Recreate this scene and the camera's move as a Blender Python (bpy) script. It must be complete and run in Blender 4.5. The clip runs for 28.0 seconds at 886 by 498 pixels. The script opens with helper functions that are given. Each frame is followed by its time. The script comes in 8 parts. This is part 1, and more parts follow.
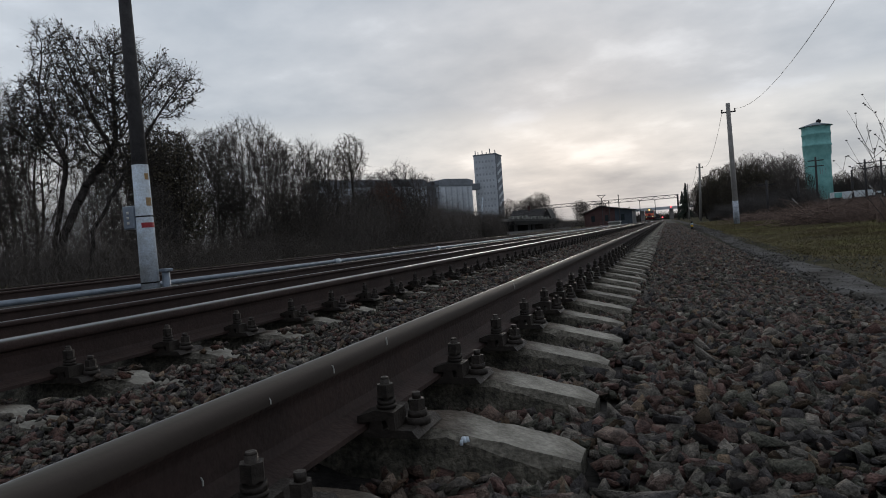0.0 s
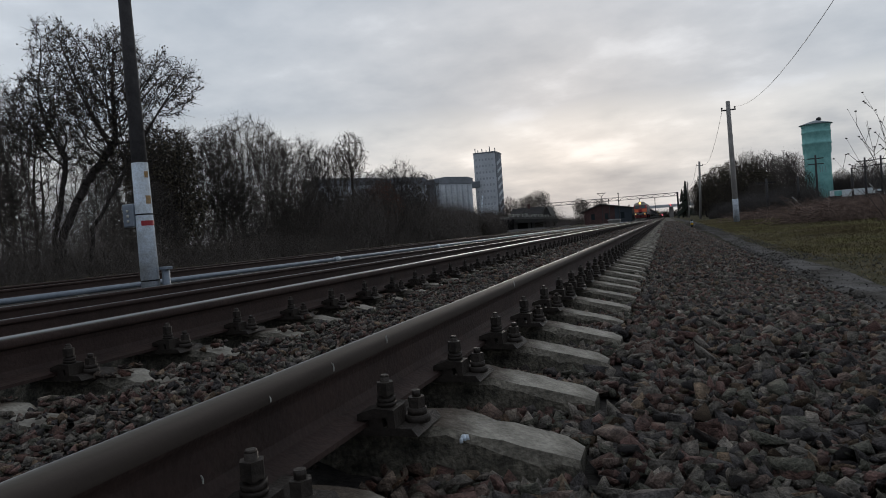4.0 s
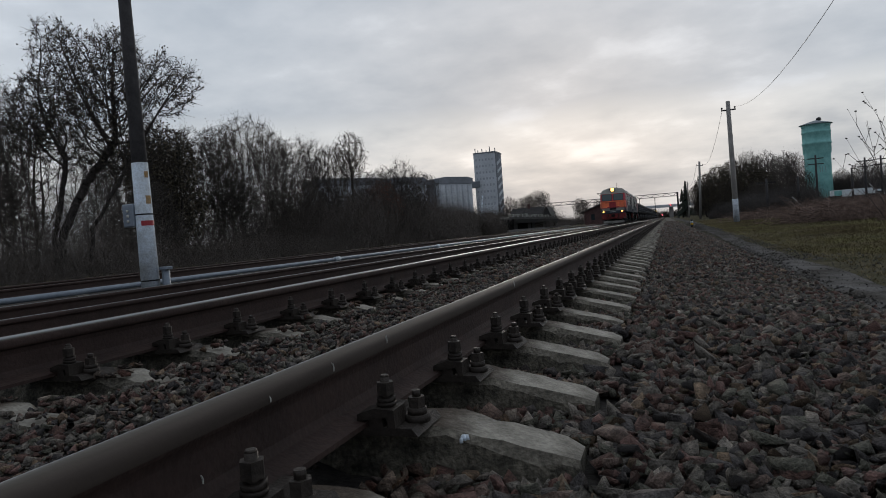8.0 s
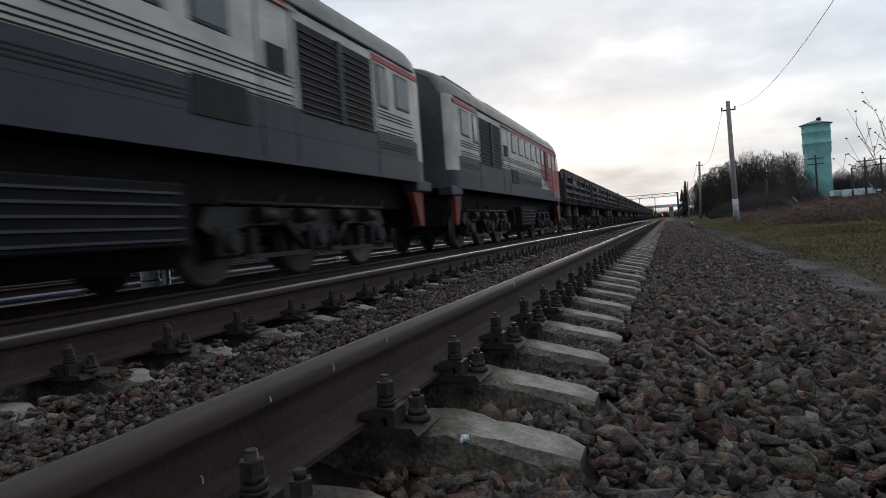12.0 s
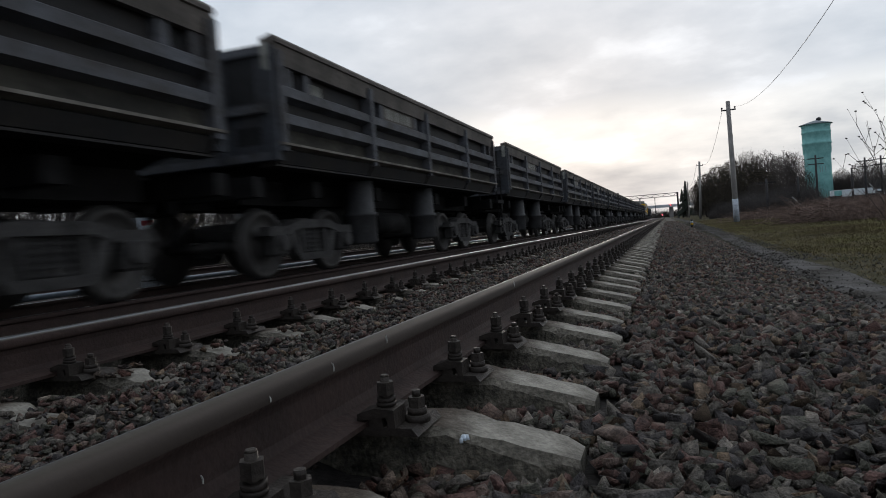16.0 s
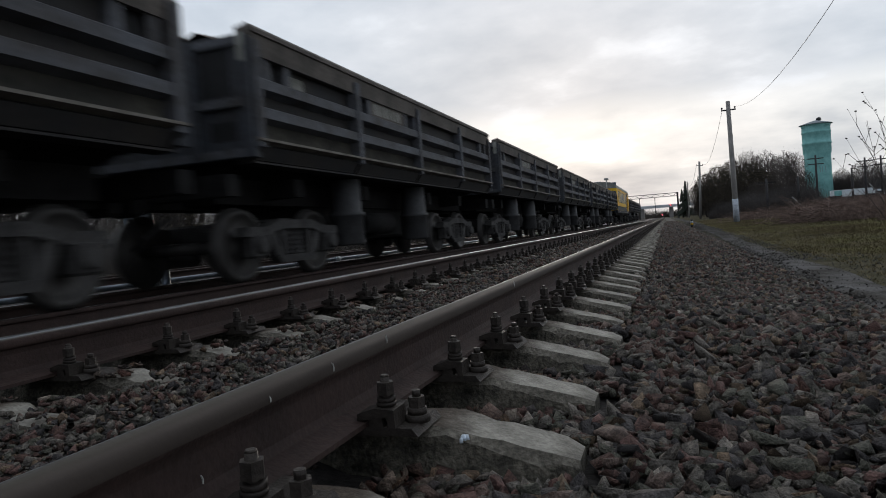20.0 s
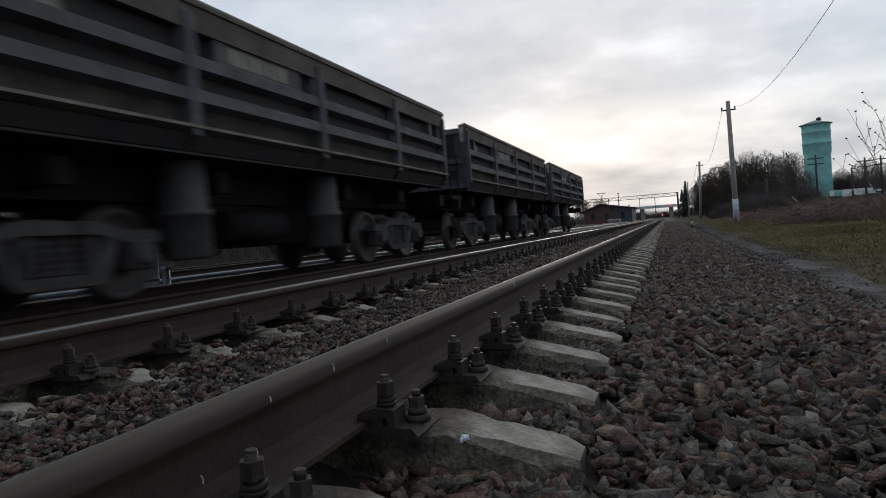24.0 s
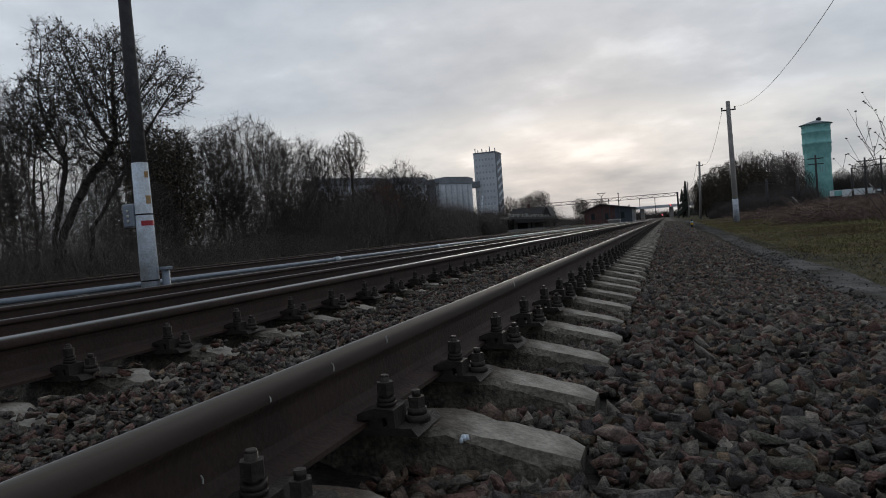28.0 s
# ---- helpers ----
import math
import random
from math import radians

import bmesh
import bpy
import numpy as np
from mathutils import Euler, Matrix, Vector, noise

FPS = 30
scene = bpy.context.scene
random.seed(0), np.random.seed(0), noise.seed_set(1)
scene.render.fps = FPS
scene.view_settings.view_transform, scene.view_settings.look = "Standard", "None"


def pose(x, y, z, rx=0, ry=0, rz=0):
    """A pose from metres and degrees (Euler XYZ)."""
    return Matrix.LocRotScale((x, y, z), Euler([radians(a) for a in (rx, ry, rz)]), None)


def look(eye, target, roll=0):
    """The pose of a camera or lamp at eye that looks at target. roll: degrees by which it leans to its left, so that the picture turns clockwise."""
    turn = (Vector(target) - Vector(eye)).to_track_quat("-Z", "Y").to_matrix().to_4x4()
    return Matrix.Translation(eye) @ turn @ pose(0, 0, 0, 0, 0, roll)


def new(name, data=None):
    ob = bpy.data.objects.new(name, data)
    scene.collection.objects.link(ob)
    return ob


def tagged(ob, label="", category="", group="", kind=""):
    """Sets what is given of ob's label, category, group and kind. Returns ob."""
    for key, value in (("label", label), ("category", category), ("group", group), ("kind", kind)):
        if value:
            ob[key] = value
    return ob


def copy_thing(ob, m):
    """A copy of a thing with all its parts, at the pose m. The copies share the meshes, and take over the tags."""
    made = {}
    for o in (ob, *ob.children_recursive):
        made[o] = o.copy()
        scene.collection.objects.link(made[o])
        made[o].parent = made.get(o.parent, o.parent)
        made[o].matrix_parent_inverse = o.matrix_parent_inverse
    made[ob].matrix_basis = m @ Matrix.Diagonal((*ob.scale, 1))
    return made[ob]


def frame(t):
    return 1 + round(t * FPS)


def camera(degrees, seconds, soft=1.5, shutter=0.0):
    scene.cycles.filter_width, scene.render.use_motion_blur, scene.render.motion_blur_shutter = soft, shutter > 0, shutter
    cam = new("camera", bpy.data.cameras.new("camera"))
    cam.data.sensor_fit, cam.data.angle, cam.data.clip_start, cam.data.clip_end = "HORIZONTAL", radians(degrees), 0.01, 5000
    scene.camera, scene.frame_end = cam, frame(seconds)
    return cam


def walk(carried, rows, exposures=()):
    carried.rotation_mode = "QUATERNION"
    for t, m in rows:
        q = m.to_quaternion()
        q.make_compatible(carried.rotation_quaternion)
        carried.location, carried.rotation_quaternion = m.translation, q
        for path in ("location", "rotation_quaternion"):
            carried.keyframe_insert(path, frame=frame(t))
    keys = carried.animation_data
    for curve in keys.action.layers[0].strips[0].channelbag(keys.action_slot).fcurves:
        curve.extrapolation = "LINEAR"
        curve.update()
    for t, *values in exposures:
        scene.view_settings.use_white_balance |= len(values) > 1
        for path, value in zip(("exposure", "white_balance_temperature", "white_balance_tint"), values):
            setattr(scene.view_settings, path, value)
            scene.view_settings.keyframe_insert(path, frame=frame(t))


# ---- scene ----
# ---- camera: stands on the ballast shoulder beside the first track, settles in the first seconds ----
EYE = Vector((0, 0, 0.466))
YAW, PITCH, ROLL = 18.72, -1.36, -4.22


def aim(nod=0.0, turn=0.0):
    """Pose of the standing camera; nod and turn in degrees."""
    p, a = radians(PITCH + nod), radians(YAW + turn)
    way = Vector((-math.sin(a) * math.cos(p), math.cos(a) * math.cos(p), math.sin(p)))
    return look(EYE, EYE + way, ROLL)


cam = camera(67.2, 28.0, soft=0.95, shutter=0.25)
NODS = [(0, 0.17), (0.25, 0.05), (0.5, -0.01), (0.75, -0.05), (1, -0.08), (1.25, -0.02), (1.5, 0.06), (1.75, 0.03), (2, 0.0),
        (2.5, -0.03), (3, 0.05), (3.5, 0.0), (5.5, 0.0), (23.3, 0.0), (23.5, 0.12), (23.7, 0.02), (24, 0.0), (28, 0.0)]
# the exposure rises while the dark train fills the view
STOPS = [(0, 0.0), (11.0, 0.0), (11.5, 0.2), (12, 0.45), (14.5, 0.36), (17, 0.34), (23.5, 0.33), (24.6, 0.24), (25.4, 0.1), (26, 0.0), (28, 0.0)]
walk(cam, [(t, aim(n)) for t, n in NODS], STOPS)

# ---- sky and light: evening overcast, brighter towards the low sun ahead ----
SUN_UP, SUN_AZ = 9.0, -8.0  # degrees above the horizon; to the left of the track
world = bpy.data.worlds.new("evening_sky")
scene.world = world
world.use_nodes = True
nt = world.node_tree
nt.nodes.clear()


def wn(kind, **kw):
    n = nt.nodes.new(kind)
    for k, v in kw.items():
        n.inputs[k.replace("_", " ")].default_value = v
    return n


def wmath(op, a, b=None, clamp=False):
    n = nt.nodes.new("ShaderNodeMath")
    n.operation, n.use_clamp = op, clamp
    for i, v in enumerate((a, b)):
        if v is None:
            continue
        if isinstance(v, (int, float)):
            n.inputs[i].default_value = v
        else:
            nt.links.new(v, n.inputs[i])
    return n.outputs[0]


def wramp(src, stops):
    n = nt.nodes.new("ShaderNodeValToRGB")
    while len(n.color_ramp.elements) > 1:
        n.color_ramp.elements.remove(n.color_ramp.elements[-1])
    for i, (p, c) in enumerate(stops):
        e = n.color_ramp.elements[0] if i == 0 else n.color_ramp.elements.new(p)
        e.position, e.color = p, (*c, 1)
    nt.links.new(src, n.inputs[0])
    return n.outputs[0]


def wmix(fac, a, b, kind="MIX"):
    n = nt.nodes.new("ShaderNodeMix")
    n.data_type, n.blend_type = "RGBA", kind
    if isinstance(fac, (int, float)):
        n.inputs[0].default_value = fac
    else:
        nt.links.new(fac, n.inputs[0])
    for i, v in ((6, a), (7, b)):
        if isinstance(v, tuple):
            n.inputs[i].default_value = (*v, 1)
        else:
            nt.links.new(v, n.inputs[i])
    return n.outputs[2]


sky = nt.nodes.new("ShaderNodeTexSky")
sky.sky_type, sky.sun_disc = "NISHITA", False
sky.sun_elevation, sky.sun_rotation = radians(SUN_UP), radians(SUN_AZ)
sky.air_density, sky.dust_density = 1.5, 3.0
geo = nt.nodes.new("ShaderNodeTexCoord")
sep = nt.nodes.new("ShaderNodeSeparateXYZ")
nt.links.new(geo.outputs["Generated"], sep.inputs[0])
up = wmath("MAXIMUM", sep.outputs[2], 0.0)
# clouds lie on a flat layer: the direction divided by its height
lay = wmath("ADD", up, 0.2)
cx, cy = wmath("DIVIDE", sep.outputs[0], lay), wmath("DIVIDE", sep.outputs[1], lay)
comb = nt.nodes.new("ShaderNodeCombineXYZ")
nt.links.new(cx, comb.inputs[0]), nt.links.new(cy, comb.inputs[1])
big = wn("ShaderNodeTexNoise", Scale=0.62, Detail=5.0, Roughness=0.5, Distortion=0.5)
nt.links.new(comb.outputs[0], big.inputs["Vector"])
small = wn("ShaderNodeTexNoise", Scale=2.1, Detail=6.0, Roughness=0.55)
nt.links.new(comb.outputs[0], small.inputs["Vector"])
cl = wmath("ADD", wmath("MULTIPLY", big.outputs[0], 0.56), wmath("MULTIPLY", small.outputs[0], 0.44))
# height of the layer, bent by the clouds so that its bands have ragged edges
bent = wmath("ADD", up, wmath("MULTIPLY", wmath("SUBTRACT", cl, 0.5), 0.17))
layer = wramp(bent, [(0.0, (0.555, 0.55, 0.565)), (0.05, (0.635, 0.64, 0.65)), (0.11, (0.77, 0.765, 0.765)), (0.15, (0.755, 0.765, 0.78)), (0.18, (0.585, 0.62, 0.675)), (0.33, (0.58, 0.62, 0.685)), (0.5, (0.62, 0.655, 0.71)), (1.0, (0.6, 0.63, 0.68))])
shade = wramp(cl, [(0.37, (0.72, 0.76, 0.81)), (0.46, (0.91, 0.93, 0.95)), (0.53, (1.06, 1.06, 1.06)), (0.61, (1.38, 1.365, 1.345))])
sunward = nt.nodes.new("ShaderNodeVectorMath")
sunward.operation = "DOT_PRODUCT"
nt.links.new(geo.outputs["Generated"], sunward.inputs[0])
sunward.inputs[1].default_value = (math.sin(radians(SUN_AZ)) * 0.98, math.cos(radians(SUN_AZ)) * 0.98, 0.17)
glow = wmath("POWER", wmath("MAXIMUM", sunward.outputs["Value"], 0.0), 14.0)
warm = wmix(glow, layer, wmix(1.0, layer, (1.06, 1.0, 0.955), "MULTIPLY"))
# the sky dims away from the sunset
away = wramp(wmath("ADD", wmath("MULTIPLY", sunward.outputs["Value"], 0.5), 0.5), [(0.0, (0.57, 0.6, 0.65)), (0.35, (0.79, 0.825, 0.87)), (0.6, (0.98, 1.005, 1.015))])
clouds = wmix(1.0, wmix(1.0, warm, shade, "MULTIPLY"), away, "MULTIPLY")
skyb = nt.nodes.new("ShaderNodeBackground")
skyb.inputs[1].default_value = 0.05
nt.links.new(sky.outputs[0], skyb.inputs[0])
cloudb = nt.nodes.new("ShaderNodeBackground")
cloudb.inputs[1].default_value = 0.95
nt.links.new(clouds, cloudb.inputs[0])
mixw = nt.nodes.new("ShaderNodeMixShader")
mixw.inputs[0].default_value = 0.97
nt.links.new(skyb.outputs[0], mixw.inputs[1]), nt.links.new(cloudb.outputs[0], mixw.inputs[2])
outw = nt.nodes.new("ShaderNodeOutputWorld")
nt.links.new(mixw.outputs[0], outw.inputs[0])

sun = new("sun", bpy.data.lights.new("sun", "SUN"))
sun.data.energy, sun.data.angle, sun.data.color = 0.62, radians(20), (1.0, 0.9, 0.8)
sd = Vector((math.sin(radians(SUN_AZ)), math.cos(radians(SUN_AZ)), math.tan(radians(SUN_UP))))
sun.matrix_world = look(sd * 50, (0, 0, 0))


# ---- materials ----
def mat(name, base, rough=0.8, metal=0.0, vary=0.25, scale=6.0, fine=60.0, bump=0.3, tint=None, island=False, per_object=0.0, spec=0.25, stain=0.5):
    """A weathered surface: base colour with stains at two scales, grain and relief, in world-size object coordinates."""
    m = bpy.data.materials.new(name)
    m.use_nodes = True
    t = m.node_tree
    b = t.nodes["Principled BSDF"]
    b.inputs["Roughness"].default_value, b.inputs["Metallic"].default_value = rough, metal
    b.inputs["Specular IOR Level"].default_value = spec
    tc = t.nodes.new("ShaderNodeTexCoord")
    n1, n2 = t.nodes.new("ShaderNodeTexNoise"), t.nodes.new("ShaderNodeTexNoise")
    n1.inputs["Scale"].default_value, n1.inputs["Detail"].default_value, n1.inputs["Roughness"].default_value = scale, 6, 0.65
    n2.inputs["Scale"].default_value, n2.inputs["Detail"].default_value = fine, 4
    for n in (n1, n2):
        t.links.new(tc.outputs["Object"], n.inputs["Vector"])
    dark = tuple(c * (1 - vary) for c in base)
    light = tuple(min(1, c * (1 + vary)) for c in base)
    if tint:
        dark = tuple(c * (1 - stain) + d * stain for c, d in zip(dark, tint))
    r = t.nodes.new("ShaderNodeValToRGB")
    r.color_ramp.elements[0].position, r.color_ramp.elements[0].color = 0.34, (*dark, 1)
    r.color_ramp.elements[1].position, r.color_ramp.elements[1].color = 0.66, (*light, 1)
    t.links.new(n1.outputs[0], r.inputs[0])
    mx = t.nodes.new("ShaderNodeMix")
    mx.data_type, mx.blend_type = "RGBA", "MULTIPLY"
    mx.inputs[0].default_value = 1.0
    r2 = t.nodes.new("ShaderNodeValToRGB")
    lo = 1 - vary * 0.9
    r2.color_ramp.elements[0].position, r2.color_ramp.elements[0].color = 0.3, (lo, lo, lo, 1)
    r2.color_ramp.elements[1].position, r2.color_ramp.elements[1].color = 0.7, (1 + vary * 0.4,) * 3 + (1,)
    t.links.new(n2.outputs[0], r2.inputs[0])
    t.links.new(r.outputs[0], mx.inputs[6]), t.links.new(r2.outputs[0], mx.inputs[7])
    col = mx.outputs[2]
    if island or per_object:
        src = t.nodes.new("ShaderNodeNewGeometry").outputs["Random Per Island"] if island else t.nodes.new("ShaderNodeObjectInfo").outputs["Random"]
        amount = per_object or 0.5
        hs = t.nodes.new("ShaderNodeHueSaturation")
        mp = t.nodes.new("ShaderNodeMapRange")
        mp.inputs[3].default_value, mp.inputs[4].default_value = 1 - amount, 1 + amount
        t.links.new(src, mp.inputs[0]), t.links.new(mp.outputs[0], hs.inputs["Value"]), t.links.new(col, hs.inputs["Color"])
        col = hs.outputs[0]
    t.links.new(col, b.inputs["Base Color"])
    if bump:
        bp = t.nodes.new("ShaderNodeBump")
        bp.inputs["Strength"].default_value, bp.inputs["Distance"].default_value = bump, 0.01
        t.links.new(n2.outputs[0], bp.inputs["Height"]), t.links.new(bp.outputs[0], b.inputs["Normal"])
    return m


def glow_mat(name, color, power):
    m = bpy.data.materials.new(name)
    m.use_nodes = True
    b = m.node_tree.nodes["Principled BSDF"]
    b.inputs["Base Color"].default_value = (*color, 1)
    b.inputs["Emission Color"].default_value, b.inputs["Emission Strength"].default_value = (*color, 1), power
    return m


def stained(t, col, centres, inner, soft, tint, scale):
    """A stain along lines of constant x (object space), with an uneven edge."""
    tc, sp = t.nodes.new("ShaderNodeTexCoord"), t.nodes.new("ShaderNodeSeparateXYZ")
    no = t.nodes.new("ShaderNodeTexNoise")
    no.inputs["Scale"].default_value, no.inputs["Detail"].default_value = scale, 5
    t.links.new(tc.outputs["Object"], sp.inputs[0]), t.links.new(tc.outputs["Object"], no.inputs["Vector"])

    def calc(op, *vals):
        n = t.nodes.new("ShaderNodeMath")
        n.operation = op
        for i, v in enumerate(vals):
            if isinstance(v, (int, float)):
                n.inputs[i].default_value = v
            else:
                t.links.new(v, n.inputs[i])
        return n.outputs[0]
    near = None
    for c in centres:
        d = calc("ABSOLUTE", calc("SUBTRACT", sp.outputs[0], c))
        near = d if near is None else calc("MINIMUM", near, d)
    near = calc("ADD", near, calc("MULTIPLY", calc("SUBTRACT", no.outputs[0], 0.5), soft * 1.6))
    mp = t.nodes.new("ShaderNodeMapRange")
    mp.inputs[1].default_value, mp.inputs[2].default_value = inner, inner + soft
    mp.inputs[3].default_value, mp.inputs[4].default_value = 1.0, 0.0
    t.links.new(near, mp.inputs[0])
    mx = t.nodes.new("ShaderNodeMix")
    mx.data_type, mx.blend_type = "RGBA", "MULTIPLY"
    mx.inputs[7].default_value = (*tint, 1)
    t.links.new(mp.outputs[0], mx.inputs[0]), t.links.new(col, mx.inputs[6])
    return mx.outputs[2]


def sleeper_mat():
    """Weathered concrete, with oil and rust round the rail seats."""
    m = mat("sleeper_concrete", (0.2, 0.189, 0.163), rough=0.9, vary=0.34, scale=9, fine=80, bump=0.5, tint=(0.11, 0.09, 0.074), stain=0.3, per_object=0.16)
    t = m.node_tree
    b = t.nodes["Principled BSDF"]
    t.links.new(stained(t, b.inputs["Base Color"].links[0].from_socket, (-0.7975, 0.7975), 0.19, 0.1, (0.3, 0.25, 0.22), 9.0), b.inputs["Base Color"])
    return m


def stone_mat(name):
    """Crushed rock: grey, brown-red and ochre stones, one tone to each stone."""
    m = mat(name, (0.142, 0.127, 0.115), rough=0.85, vary=0.58, scale=24, fine=150, bump=1.0)
    t = m.node_tree
    b = t.nodes["Principled BSDF"]
    old = b.inputs["Base Color"].links[0].from_socket
    g = t.nodes.new("ShaderNodeNewGeometry")
    r = t.nodes.new("ShaderNodeValToRGB")
    r.color_ramp.interpolation = "CONSTANT"
    tones = [(0.0, (0.78, 0.78, 0.74)), (0.2, (0.4, 0.4, 0.43)), (0.4, (0.9, 0.72, 0.66)), (0.52, (0.78, 0.5, 0.47)), (0.62, (0.62, 0.67, 0.58)), (0.76, (1.08, 1.06, 1.0)), (0.84, (1.0, 0.8, 0.6)), (0.9, (0.56, 0.35, 0.31)), (0.982, (1.7, 1.68, 1.58))]
    e = r.color_ramp.elements
    e[0].position, e[0].color = tones[0][0], (*tones[0][1], 1)
    e[1].position, e[1].color = tones[1][0], (*tones[1][1], 1)
    for p, c in tones[2:]:
        k = e.new(p)
        k.color = (*c, 1)
    t.links.new(g.outputs["Random Per Island"], r.inputs[0])
    mx = t.nodes.new("ShaderNodeMix")
    mx.data_type, mx.blend_type = "RGBA", "MULTIPLY"
    mx.inputs[0].default_value = 1.0
    t.links.new(old, mx.inputs[6]), t.links.new(r.outputs[0], mx.inputs[7])
    # brake dust and rust from the rails stain the stones beside them
    t.links.new(stained(t, mx.outputs[2], (-0.8, -2.34), 0.2, 0.24, (0.74, 0.62, 0.56), 5.0), b.inputs["Base Color"])
    return m


